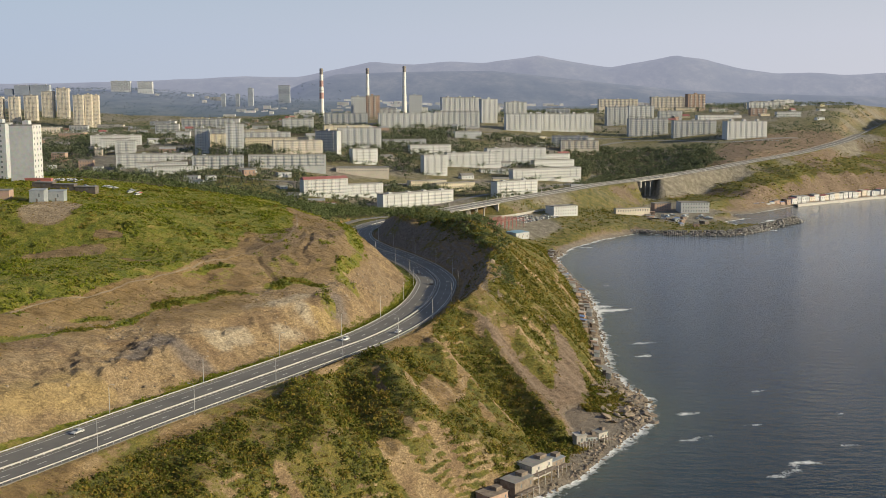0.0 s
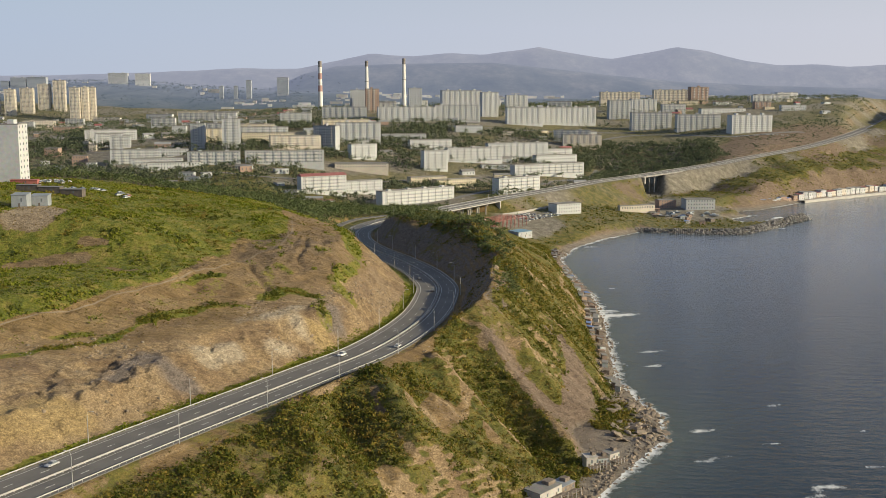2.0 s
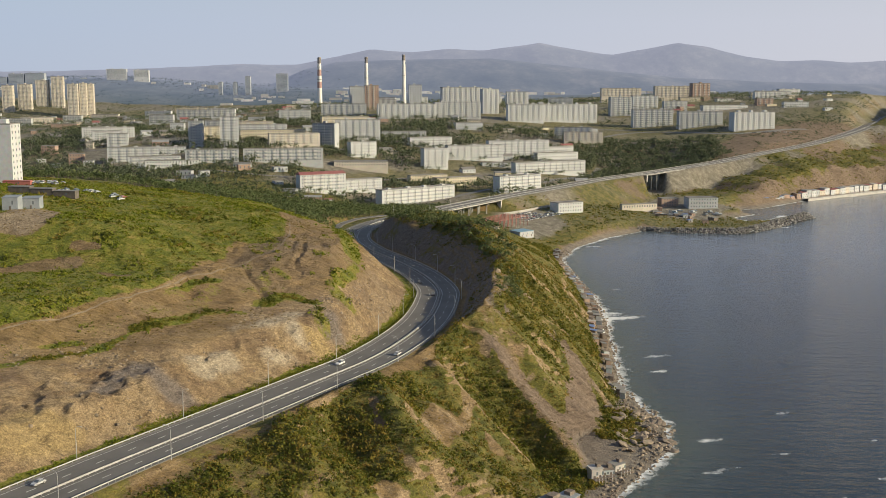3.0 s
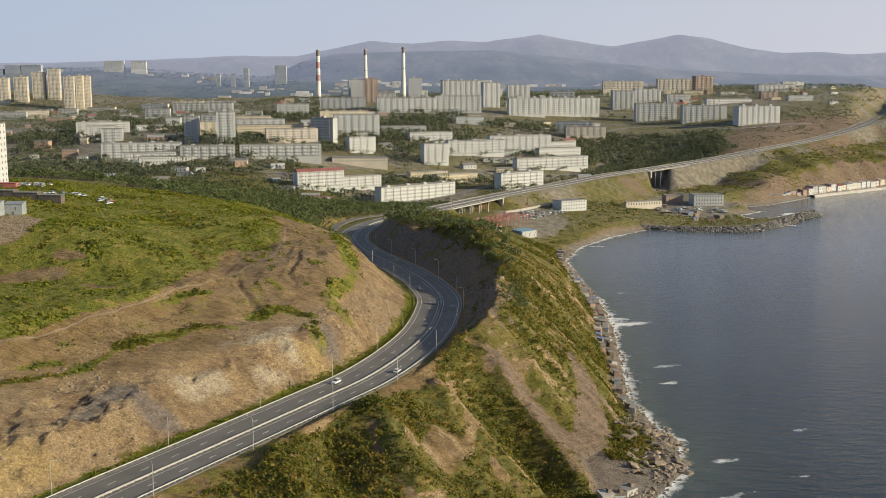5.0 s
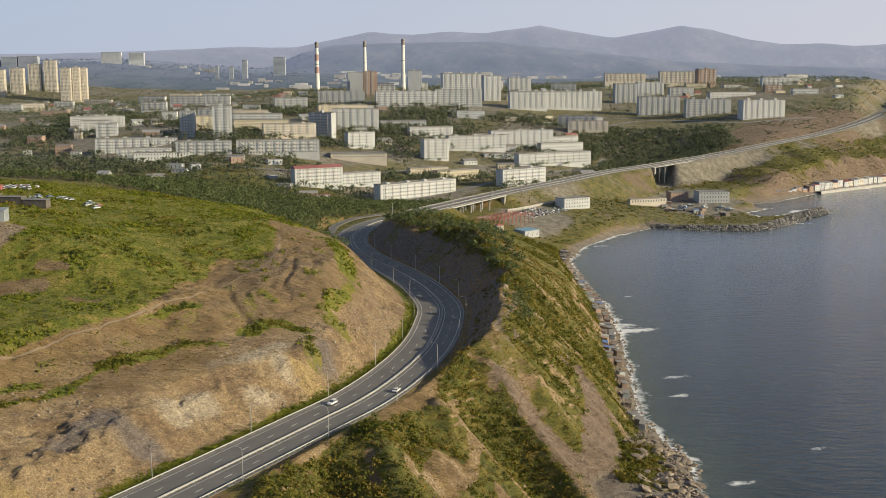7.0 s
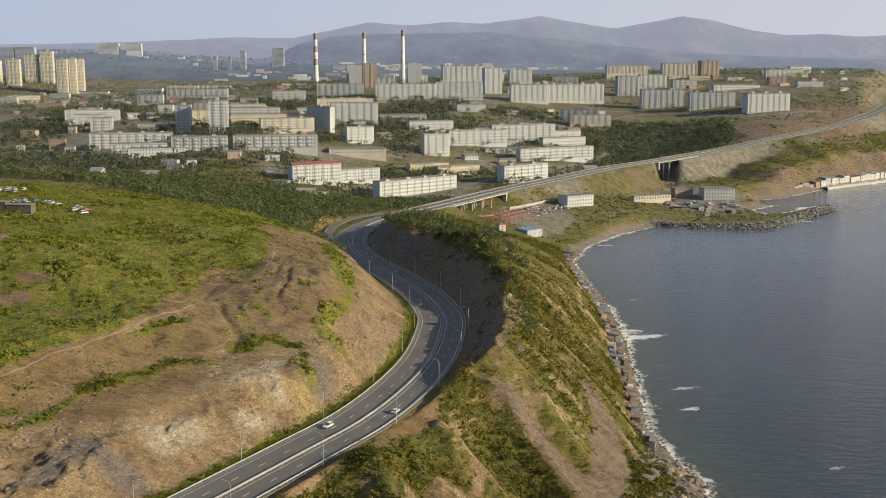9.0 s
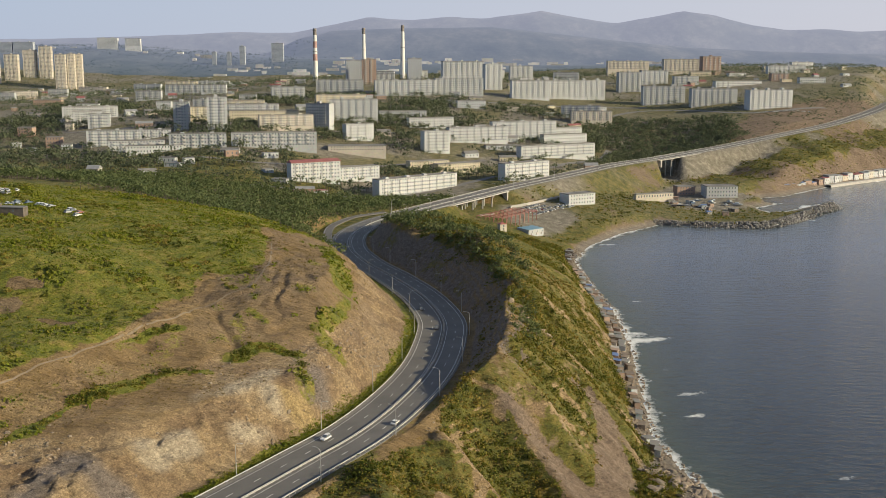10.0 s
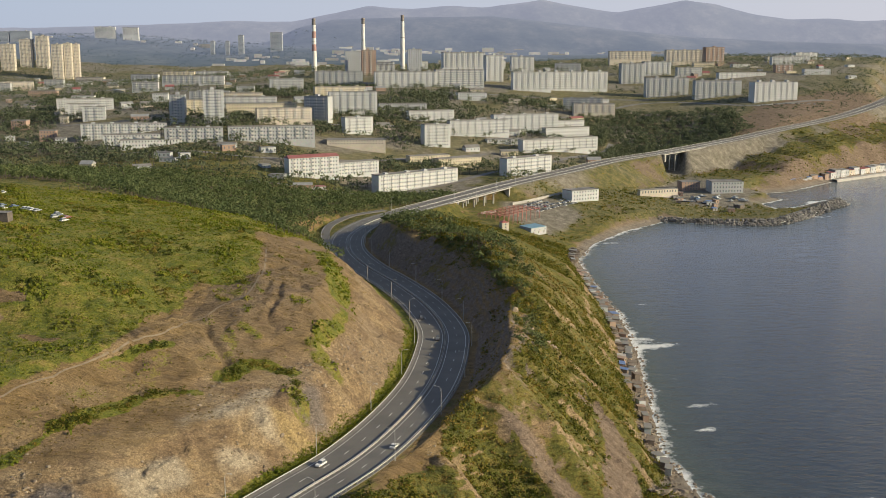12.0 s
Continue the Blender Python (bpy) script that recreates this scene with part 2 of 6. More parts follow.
def water_material():
    m, n, l, b = material("sea_water", 0.12)
    b.inputs["IOR"].default_value = 1.33
    co = n.new("ShaderNodeTexCoord").outputs["Object"]
    at = n.new("ShaderNodeAttribute")
    at.attribute_name = "shore"
    big = noise_tex(n, l, 0.006, 4, 0.5, co)
    tone = ramp(n, l, big.outputs["Fac"], [(0.35, (0.013, 0.028, 0.050)), (0.65, (0.023, 0.045, 0.072))])
    # the bay's paler blue is painted in with distance, for the sky's reflection
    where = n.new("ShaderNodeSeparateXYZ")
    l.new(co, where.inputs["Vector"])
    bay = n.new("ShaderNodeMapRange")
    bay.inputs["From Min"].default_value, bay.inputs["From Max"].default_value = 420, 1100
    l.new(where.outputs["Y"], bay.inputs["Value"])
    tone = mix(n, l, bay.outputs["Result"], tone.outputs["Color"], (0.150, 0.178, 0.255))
    shallow = mix(n, l, at.outputs["Fac"], tone, (0.09, 0.115, 0.095))
    f1 = noise_tex(n, l, 0.12, 8, 0.75, co)
    f2 = noise_tex(n, l, 0.035, 4, 0.6, co)
    foam_at = n.new("ShaderNodeAttribute")
    foam_at.attribute_name = "foam"
    k = n.new("ShaderNodeMath"); k.operation = 'ADD'
    l.new(f1.outputs["Fac"], k.inputs[0]); l.new(foam_at.outputs["Fac"], k.inputs[1])
    foam = ramp(n, l, k.outputs[0], [(0.80, (0, 0, 0)), (0.98, (1, 1, 1))])
    col = mix(n, l, foam.outputs["Color"], shallow, (0.8, 0.82, 0.82))
    l.new(col, b.inputs["Base Color"])
    rr = ramp(n, l, foam.outputs["Color"], [(0.0, (0.10, 0.10, 0.10)), (1.0, (0.9, 0.9, 0.9))])
    l.new(rr.outputs["Color"], b.inputs["Roughness"])
    mp = n.new("ShaderNodeMapping")
    mp.inputs["Rotation"].default_value = (0, 0, 0.35)
    mp.inputs["Scale"].default_value = (0.075, 0.21, 0.1)
    l.new(co, mp.inputs["Vector"])
    w1 = noise_tex(n, l, 1.0, 5, 0.6, mp.outputs["Vector"])
    bump(n, l, b, w1.outputs["Fac"], 1.0, 2.2)
    # calmer water in the lee of the bay
    lee = n.new("ShaderNodeMapRange")
    lee.inputs["From Min"].default_value, lee.inputs["From Max"].default_value, lee.inputs["To Min"].default_value, lee.inputs["To Max"].default_value = 520, 1100, 1.0, 0.3
    l.new(where.outputs["Y"], lee.inputs["Value"])
    l.new(lee.outputs["Result"], n["Bump"].inputs["Strength"])
    return m


M_ground = ground_material()
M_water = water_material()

# ---------------------------------------------------------------- lie of the land
ROAD = np.array([(-290, 20, 43), (-215, 160, 43), (-160, 258, 43), (-126, 318, 43), (-100, 368, 43), (-76, 412, 43), (-48, 464, 43), (-32, 495, 43),
                 (-19, 532, 43), (-9, 574, 43), (-4, 620, 43), (-4, 660, 42.6), (-14, 712, 42), (-31, 764, 41.5), (-50, 812, 41), (-64, 862, 40.5),
                 (-69, 910, 40), (-66, 950, 39.5), (-54, 1000, 38.5), (-28, 1060, 37.5), (22, 1162, 36), (65, 1246, 35), (135, 1352, 35.5),
                 (197, 1436, 37.5), (266, 1500, 40), (380, 1610, 46), (450, 1670, 52.5), (555, 1765, 61), (640, 1858, 70), (735, 2000, 79), (900, 2350, 84), (1200, 3000, 86)], float)
COAST = np.array([(-700, -600), (-120, 180), (-30, 330), (20, 392), (53, 427), (73, 466), (97, 508), (101, 545), (95, 575), (91, 613), (95, 650), (99, 690), (106, 760),
                  (110, 849), (107, 930), (105, 1036), (127, 1107), (165, 1173), (213, 1228), (262, 1211), (312, 1209), (360, 1262), (433, 1352), (434, 1368),
                  (420, 1372), (372, 1322), (346, 1312), (338, 1345), (372, 1378), (352, 1402), (372, 1432), (399, 1442), (478, 1531), (585, 1614), (662, 1668),
                  (900, 1800), (1500, 1900), (4900, 2300)], float)
HILL = [(-171, 533, 84), (-151, 562, 87), (-142, 472, 68), (-112, 518, 66), (-130, 529, 77), (-105, 572, 72), (-84, 537, 67), (-74, 535, 64), (-57, 576, 70),
        (-69, 580, 76), (-43, 554, 60), (-118, 475, 63), (-134, 448, 56), (-58, 524, 57), (-208, 616, 95), (-113, 415, 50), (-180, 420, 66), (-240, 480, 86), (-260, 360, 75),
        (-144, 694, 86), (-99, 707, 81), (-60, 650, 74), (-100, 640, 82), (-280, 740, 95), (-200, 720, 92), (-262, 800, 93), (-330, 650, 100), (-400, 800, 95)]
BACK = [(-160, 760, 86), (-110, 780, 74), (-70, 720, 68), (-50, 800, 52), (-90, 860, 50), (-200, 900, 72), (-330, 950, 78), (-150, 950, 52), (-90, 1000, 42),
        (-250, 1100, 54), (-400, 1150, 56), (-30, 1130, 30), (60, 1130, 22)]
RIDGE = [(8, 532, 46), (21, 549, 52), (32, 625, 53), (31, 666, 60), (28, 772, 64), (2, 860, 61), (-36, 892, 57), (-34, 925, 51), (51, 668, 50), (46, 621, 42), (58, 620, 32), (25, 527, 31),
         (51, 538, 18), (11, 480, 24), (35, 488, 13), (0, 436, 27), (-18, 415, 34), (-11, 444, 37), (-20, 476, 41), (1, 503, 38), (76, 626, 13), (58, 495, 4), (84, 760, 22),
         (80, 860, 26), (40, 960, 34), (84, 1098, 11), (112, 1114, 6), (30, 1060, 26), (150, 1253, 20), (100, 1200, 19), (60, 1180, 22)]
TOWN = [(-72, 1250, 23), (-160, 1276, 41), (-282, 1467, 77), (-386, 1401, 55), (-120, 1495, 60), (0, 1400, 33), (40, 1424, 30), (67, 1377, 31), (130, 1526, 32), (185, 1666, 46),
        (156, 1716, 56), (333, 2026, 82), (76, 2097, 108), (-143, 2123, 104), (-270, 2535, 104), (534, 1862, 81), (549, 2370, 118), (-936, 3078, 67), (0, 3000, 80), (-400, 3200, 70),
        (600, 2700, 118), (1000, 2300, 112), (1400, 2600, 112), (-800, 2000, 66), (-1500, 2500, 80), (-650, 1500, 58), (-1100, 1400, 60), (300, 3100, 100), (1800, 3600, 60)]
SOUTH = [(230, 1398, 9), (283, 1427, 13), (336, 1395, 12), (230, 1640, 28), (310, 1700, 36), (420, 1650, 48), (500, 1760, 66), (760, 2060, 98), (640, 1780, 48), (900, 2000, 70),
         (-160, 100, 30), (-260, 200, 60), (-330, 350, 85), (-600, 500, 110), (-700, 900, 90), (-900, -200, 90), (0, 4700, 70), (-2500, 4700, 70), (3000, 4700, 50), (-4500, 3000, 70)]
FAR = [(-1150, 3850, 168), (-1600, 3900, 165), (-2200, 3900, 160), (-700, 3900, 140), (-620, 3650, 118), (-480, 3650, 130), (-1250, 3750, 152), (100, 3900, 118), (900, 3900, 118)]
CONTROL = np.array(HILL + BACK + RIDGE + TOWN + SOUTH + FAR, float)


def spline(points, per=12):
    """Catmull-Rom through the points."""
    p = np.vstack([2 * points[0] - points[1], points, 2 * points[-1] - points[-2]])
    out = []
    for i in range(1, len(p) - 2):
        for u in np.arange(per) / per:
            a, b, c, d = p[i - 1], p[i], p[i + 1], p[i + 2]
            out.append(0.5 * (2 * b + (c - a) * u + (2 * a - 5 * b + 4 * c - d) * u * u + (3 * b - a - 3 * c + d) * u ** 3))
    return np.array(out + [points[-1]])


ROAD_LINE = spline(ROAD, 6)


def kernel(r2):
    return 0.5 * r2 * np.log(r2 + 1e-9)


def thin_plate(ctrl, stiff):
    s = 100.0
    p = ctrl[:, :2] / s
    k = kernel(((p[:, None] - p[None]) ** 2).sum(2)) + stiff * np.eye(len(p))
    q = np.hstack([np.ones((len(p), 1)), p])
    a = np.block([[k, q], [q.T, np.zeros((3, 3))]])
    w = np.linalg.solve(a, np.concatenate([ctrl[:, 2], np.zeros(3)]))
    return p, w, s


PLATE = thin_plate(CONTROL, 0.02)


def plate_height(x, y):
    p, w, s = PLATE
    out = np.empty(len(x))
    for i in range(0, len(x), 20000):
        q = np.stack([x[i:i + 20000], y[i:i + 20000]], 1) / s
        out[i:i + 20000] = kernel(((q[:, None] - p[None]) ** 2).sum(2)) @ w[:-3] + w[-3] + q @ w[-2:]
    return out


def near_line(x, y, line):
    """Distance to a line, signed (left of its way is positive), the height there and how far along."""
    best = np.full(len(x), 1e12)
    side, height, along = np.zeros(len(x)), np.zeros(len(x)), np.zeros(len(x))
    run = 0.0
    for a, b in zip(line[:-1], line[1:]):
        d = b[:2] - a[:2]
        m = d @ d
        u = np.clip(((x - a[0]) * d[0] + (y - a[1]) * d[1]) / m, 0, 1)
        ex, ey = x - a[0] - u * d[0], y - a[1] - u * d[1]
        r = ex * ex + ey * ey
        k = r < best
        best[k] = r[k]
        side[k] = np.sign(d[0] * ey[k] - d[1] * ex[k])
        if line.shape[1] > 2:
            height[k] = a[2] + u[k] * (b[2] - a[2])
        along[k] = run + u[k] * math.sqrt(m)
        run += math.sqrt(m)
    return np.sqrt(best), side, height, along


def inland(x, y):
    """Distance from the coast, positive on land."""
    d, _, _, _ = near_line(x, y, COAST)
    ring = np.vstack([COAST, [(4900, 9000), (-9000, 9000), (-9000, -600)]])
    inside = np.zeros(len(x), bool)
    for a, b in zip(ring, np.roll(ring, -1, 0)):
        cross = ((a[1] > y) != (b[1] > y)) & (x < (b[0] - a[0]) * (y - a[1]) / (b[1] - a[1] + 1e-9) + a[0])
        inside ^= cross
    return np.where(inside, d, -d)


def fractal(x, y, size, seed, octaves=4, gain=0.5):
    """Value noise, vectorised, about -1..1."""
    total, amp, norm = np.zeros(len(x)), 1.0, 0.0
    for o in range(octaves):
        u, v = x / size + seed * 17.3, y / size - seed * 9.1
        iu, iv = np.floor(u), np.floor(v)
        fu, fv = u - iu, v - iv
        fu, fv = fu * fu * (3 - 2 * fu), fv * fv * (3 - 2 * fv)
        def h(a, b):
            k = np.sin(a * 127.1 + b * 311.7 + seed * 74.7 + o * 13.7) * 43758.5453
            return (k - np.floor(k)) * 2 - 1
        total += amp * ((h(iu, iv) * (1 - fu) + h(iu + 1, iv) * fu) * (1 - fv) + (h(iu, iv + 1) * (1 - fu) + h(iu + 1, iv + 1) * fu) * fv)
        norm += amp
        amp *= gain
        size *= 0.5
    return total / norm


def smooth_step(v, a, b):
    u = np.clip((v - a) / (b - a), 0, 1)
    return u * u * (3 - 2 * u)


CRACKS = [(((-94, 557), (-89, 547), (-82, 535)), 2.2, 2.2), (((-72, 603), (-70, 585), (-73, 569), (-68, 563)), 2.0, 2.0), (((-65, 607), (-60, 597)), 1.8, 2.2),
          (((-151, 511), (-143, 513), (-136, 515)), 1.8, 2.4), (((-102, 563), (-100, 589)), 0.8, 1.8), (((-107, 707), (-94, 689), (-84, 647)), 1.2, 2.4)]


# spurs (up) and gullies (down) that run down the sea slope: line, height, half width
SPURS = [(((8, 541), (16, 536), (22, 532), (30, 521), (38, 508), (51, 485)), 4.0, 5.0), (((-11, 498), (-2, 496), (8, 490), (18, 482), (33, 472)), 4.0, 5.5),
         (((-4, 505), (11, 506), (19, 500), (29, 493), (39, 479)), -4.5, 6.5), (((24, 536), (36, 528), (50, 514), (66, 500)), -4.0, 7.5),
         (((31, 552), (42, 538), (52, 532), (66, 528)), 3.5, 5.0), (((34, 625), (46, 618), (60, 606), (76, 590)), 4.0, 6.0),
         (((-20, 470), (-12, 455), (-4, 440), (6, 425)), -3.0, 5.0), (((-30, 462), (-22, 440), (-12, 415), (0, 402)), 4.0, 6.0),
         (((-46, 440), (-36, 415), (-26, 395), (-12, 380)), -4.0, 6.0), (((-60, 415), (-46, 388), (-34, 368)), 4.0, 6.0)]


def rib_noise(x, y):
    """Noise drawn out down the fall of the sea slope."""
    turn = 1 - smooth_step(y, 540, 640)
    wander = 5.0 * fractal(x, y, 40, 27, 2)
    return fractal(y * (1 - 0.3 * turn) + 0.75 * turn * x + wander, (x * (1 - 0.4 * turn) - 0.75 * turn * y) * 0.3, 36, 3, 3, 0.4)


def blocks(x, y, size, seed):
    """Irregular blocks: a value -1..1 of their own and how near their border is."""
    u, v = x / size, y / size
    iu, iv = np.floor(u), np.floor(v)
    d1, d2, own = np.full(len(x), 9.0), np.full(len(x), 9.0), np.zeros(len(x))
    for a in (-1, 0, 1):
        for b in (-1, 0, 1):
            h = np.sin((iu + a) * 127.1 + (iv + b) * 311.7 + seed) * 43758.5453
            h -= np.floor(h)
            g = np.sin((iu + a) * 269.5 + (iv + b) * 183.3 + seed) * 24634.6345
            g -= np.floor(g)
            q = np.hypot(iu + a + h - u, iv + b + g - v)
            k = q < d1
            d2 = np.where(k, d1, np.minimum(d2, q))
            own = np.where(k, 2 * np.abs(h - g) - 1, own)
            d1 = np.where(k, q, d1)
    return own, d2 - d1


def ground(x, y, detail=True):
    """Height of the land, and (distance from road, side, distance from coast)."""
    x, y = np.asarray(x, float), np.asarray(y, float)
    z = plate_height(x, y)
    d, side, rz, along = near_line(x, y, ROAD_LINE)
    c = inland(x, y)
    near = 1 - smooth_step(y, 900, 1300)
    if detail:
        rough = near * smooth_step(d, 14, 34)
        z = z + rough * (2.2 * fractal(x, y, 38, 1, 5) + 0.8 * fractal(x, y, 9, 2, 3))
        # erosion ribs run down the sea slopes
        z = z - rough * smooth_step(c, 4, 30) * (side < 0) * 11.0 * (np.abs(rib_noise(x, y)) - 0.12)
        for line, high, wide in SPURS:
            e, _, _, run = near_line(x, y, np.array(line, float))
            z = z + near * smooth_step(d, 15, 24) * smooth_step(c, 3, 14) * smooth_step(run, 0, 9) * high * np.exp(-(e / wide) ** 2)
        z = z + (1 - near) * 2.0 * fractal(x, y, 90, 4, 3)
    # the land meets the sea in a cliff foot and a narrow shore
    shore = 0.5 + 0.22 * np.clip(c, 0, 8) + 1.15 * np.clip(c - 8, 0, None)
    z = np.where(c > 0, np.minimum(z, shore), np.maximum(-12, -0.2 + 0.22 * c))
    z = np.where(c > 0, np.maximum(z, np.minimum(0.3 + 0.1 * c, 2.5)), z)
    # room for the slip road
    slip = 13 * smooth_step(along, 905, 950) * (1 - smooth_step(along, 1090, 1150))
    # the road lies in a cutting on one side and on a bench on the other
    bridge = ((y > 1105) & (y < 1215) & (x < 120)) | ((x > 258) & (x < 286) & (y < 1560))
    wob = (3.0 * fractal(x, y, 30, 5, 4) + 1.2 * fractal(x, y, 8, 6, 3)) if detail else 0.0
    left = side > 0
    cut = np.where(left, rz + (0.44 + 0.5 * smooth_step(y, 455, 540)) * np.clip(d - 17 - slip + wob, 0, None), rz + (0.80 + 0.55 * smooth_step(y, 760, 860)) * np.clip(d - 14.0 + 0.35 * wob, 0, None))
    fill = np.where(left, rz - 0.5 * np.clip(d - 14 - slip, 0, None), rz - 0.75 * np.clip(d - 13 + 0.5 * wob, 0, None))
    z = np.where(c > -2, np.minimum(z, cut - 0.25), z)
    z = np.where((c > -2) & ~bridge, np.maximum(z, fill - 0.25), z)
    if detail:
        # the cutting: a steep rock face, a green bench and an easier slope of soil above
        fore = near * left * (1 - smooth_step(y, 535, 575)) * smooth_step(d, 17, 21)
        z = z + fore * (np.interp(z, [43.5, 50, 56, 61.5, 67, 73], [43.5, 54, 58.2, 60, 65.2, 73]) - z)
        low = near * left * smooth_step(d, 17, 23) * (1 - smooth_step(z + 1.5 * fractal(x, y, 12, 17, 2), 55, 58.5)) * smooth_step(c, 3, 12)
        z = z + low * (1.3 * fractal(x, y, 17, 14, 3) - 0.8 * np.abs(fractal(x, y, 8, 18, 3)))
        wx, wy = x + 2.0 * fractal(x, y, 7, 24, 2), y + 2.0 * fractal(x, y, 7, 25, 2)
        own, rim = blocks(wx * 0.8 + wy * 0.5, wy - 0.5 * wx, 7.0, 3.1)
        own2, _ = blocks(wx, wy, 3.0, 5.7)
        z = z + low * (0.8 * own + 0.8 * own2 - 0.2 * smooth_step(rim, 0.16, 0.0))
        cliff = near * (1 - left) * 0.55 * smooth_step(d, 17, 24) * smooth_step(c, 3, 12)
        bed = z / 2.6 + 0.035 * x + 0.9 * fractal(x, y, 14, 11, 3)
        z = z + cliff * (1.1 * (np.abs((bed % 1) - 0.5) - 0.25) * 2 + 0.9 * fractal(x, y, 5, 12, 3))
        z = z + near * left * (1 - low) * smooth_step(d, 20, 26) * 0.35 * fractal(x, y, 5, 12, 3)
        for crack, deep, wide in CRACKS:
            e = near_line(x, y, np.array(crack, float))[0]
            z = z - 0.55 * deep * smooth_step(e + 1.8 * fractal(x, y, 6, 19, 3), wide * 1.2, 0.2)
        ribs = (1 - left) * smooth_step(y, 1400, 1600) * smooth_step(d, 14, 30) * smooth_step(c, 6, 25)
        z = z - ribs * 26.0 * np.abs(fractal(along, d * 0.2, 52, 15, 4))
        gullies = near * left * smooth_step(z, 56, 66) * (1 - smooth_step(z, 78, 86)) * smooth_step(d, 20, 34)
        z = z - gullies * 0.8 * smooth_step(np.abs(fractal(x + 0.5 * y, y - 0.5 * x, 26, 13, 3)), 0.16, 0.0)
    return z, d, side, c
# ---- end of the lie of the land


def axis(stops):
    """Coordinates with a step that changes along the way: (from, to, step)..."""
    out = []
    for a, b, s in stops:
        out.extend(np.linspace(a, b, max(1, int(round((b - a) / s))), endpoint=False))
    return np.array(out + [stops[-1][1]])


def grid_mesh(xs, ys):
    X, Y = np.meshgrid(xs, ys)
    nx, ny = len(xs), len(ys)
    i = np.arange(nx * ny).reshape(ny, nx)
    f = np.stack([i[:-1, :-1], i[:-1, 1:], i[1:, 1:], i[1:, :-1]], -1).reshape(-1, 4)
    return X.ravel(), Y.ravel(), f


GRASS_EDGE = np.array([(-420, 200), (-230, 385), (-190, 425), (-158, 458), (-144, 482), (-136, 500), (-124, 516), (-121, 527), (-113, 556), (-106, 578), (-104, 598), (-88, 604), (-85, 625), (-86, 645), (-92, 686), (-100, 715), (-62, 780), (-55, 900)], float)
# strokes of green on the bare hill: line, half width, strength
GREENS = [(((-190, 385), (-145, 436), (-131, 450), (-122, 472), (-112, 486), (-105, 499), (-100, 504), (-89, 511)), 2.2, 0.95), (((-122, 473), (-113, 487), (-105, 499)), 4.0, 1.0),
          (((-80, 527), (-75, 536), (-68, 538), (-59, 535)), 4.2, 0.95), (((-57, 530), (-55, 520), (-54, 512)), 2.4, 0.5), (((-45, 602), (-47, 582), (-52, 566)), 2.6, 0.75),
          (((-54, 559), (-49, 551), (-45, 546)), 2.4, 0.6), (((-122, 517), (-112, 529), (-104, 538)), 2.6, 0.9), (((-92, 607), (-82, 598), (-78, 592)), 2.0, 0.8),
          (((-96, 588), (-90, 582)), 1.6, 0.7), (((-80, 560), (-75, 556)), 1.5, 0.6), (((-150, 447), (-140, 455)), 2.0, 0.7), (((-48, 612), (-56, 660), (-66, 700)), 4.5, 0.8)]
# bare strokes on the meadow
BARES = [(((-200, 538), (-182, 543), (-170, 546)), 5.0), (((-172, 557), (-162, 558)), 2.0), (((-155, 535), (-142, 531)), 1.5), (((-98, 594), (-103, 570)), 1.2), (((-84, 600), (-90, 575), (-100, 562)), 3.0)]
TRACK = np.array([(-175, 440), (-155, 463), (-145, 475), (-137, 490), (-126, 511), (-114, 532), (-102, 555), (-93, 575), (-83, 588), (-82, 624), (-88, 670)], float)
# bare rock and soil on the sea slope: line, half width, how much wider down the line
SLOPE_BARES = [(((8, 540), (16, 536), (22, 532), (30, 521), (38, 508), (51, 485)), 1.3, 0.0), (((-9, 498), (-2, 496), (8, 490), (18, 482), (33, 472)), 1.6, 0.01),
               (((-2, 468), (-5, 452), (-4, 436)), 5.0, 0.0), (((9, 487), (8, 470), (2, 450)), 3.0, 0.0), (((-15, 443), (-12, 431)), 2.0, 0.0), (((-27, 438), (-24, 424)), 2.0, 0.0),
               (((17, 468), (19, 456)), 2.0, 0.0), (((31, 650), (37, 628), (45, 622), (53, 626)), 3.6, 0.0), (((57, 632), (66, 633)), 1.5, 0.0), (((60, 592), (66, 584), (80, 568)), 1.8, 0.04),
               (((-24, 477), (-17, 490), (-9, 502), (-8, 516)), 3.4, 0.0), (((-19, 390), (-8, 384), (6, 386)), 5.5, 0.0), (((-52, 350), (-38, 345)), 2.5, 0.0),
               (((-2, 408), (6, 402)), 2.0, 0.0), (((-17, 412), (-12, 404)), 1.6, 0.0), (((98, 930), (76, 748)), 1.6, 0.0)]
BROAD_SLIDE = np.array([(60, 592), (66, 577), (65, 556), (61, 530), (60, 506)], float)
SLIDE = np.array([(22, 534), (36, 526), (50, 513), (66, 499), (76, 490)], float)
# stone of another kind in the cutting: line, half width, kind (0 ochre, 1 grey, 2 pale)
STONES = [(((-150, 350), (-140, 363), (-127, 380)), 9.0, 0), (((-60, 505), (-53, 500)), 4.0, 0), (((-119, 411), (-112, 436), (-101, 430), (-96, 428)), 5.5, 1), (((-49, 517), (-51, 528)), 3.0, 1),
          (((-92, 452), (-86, 462)), 5.0, 2), (((-69, 476), (-63, 484)), 3.6, 2), (((-62, 496), (-66, 508)), 3.0, 2), (((-88, 484), (-76, 496), (-66, 515)), 2.6, 2)]


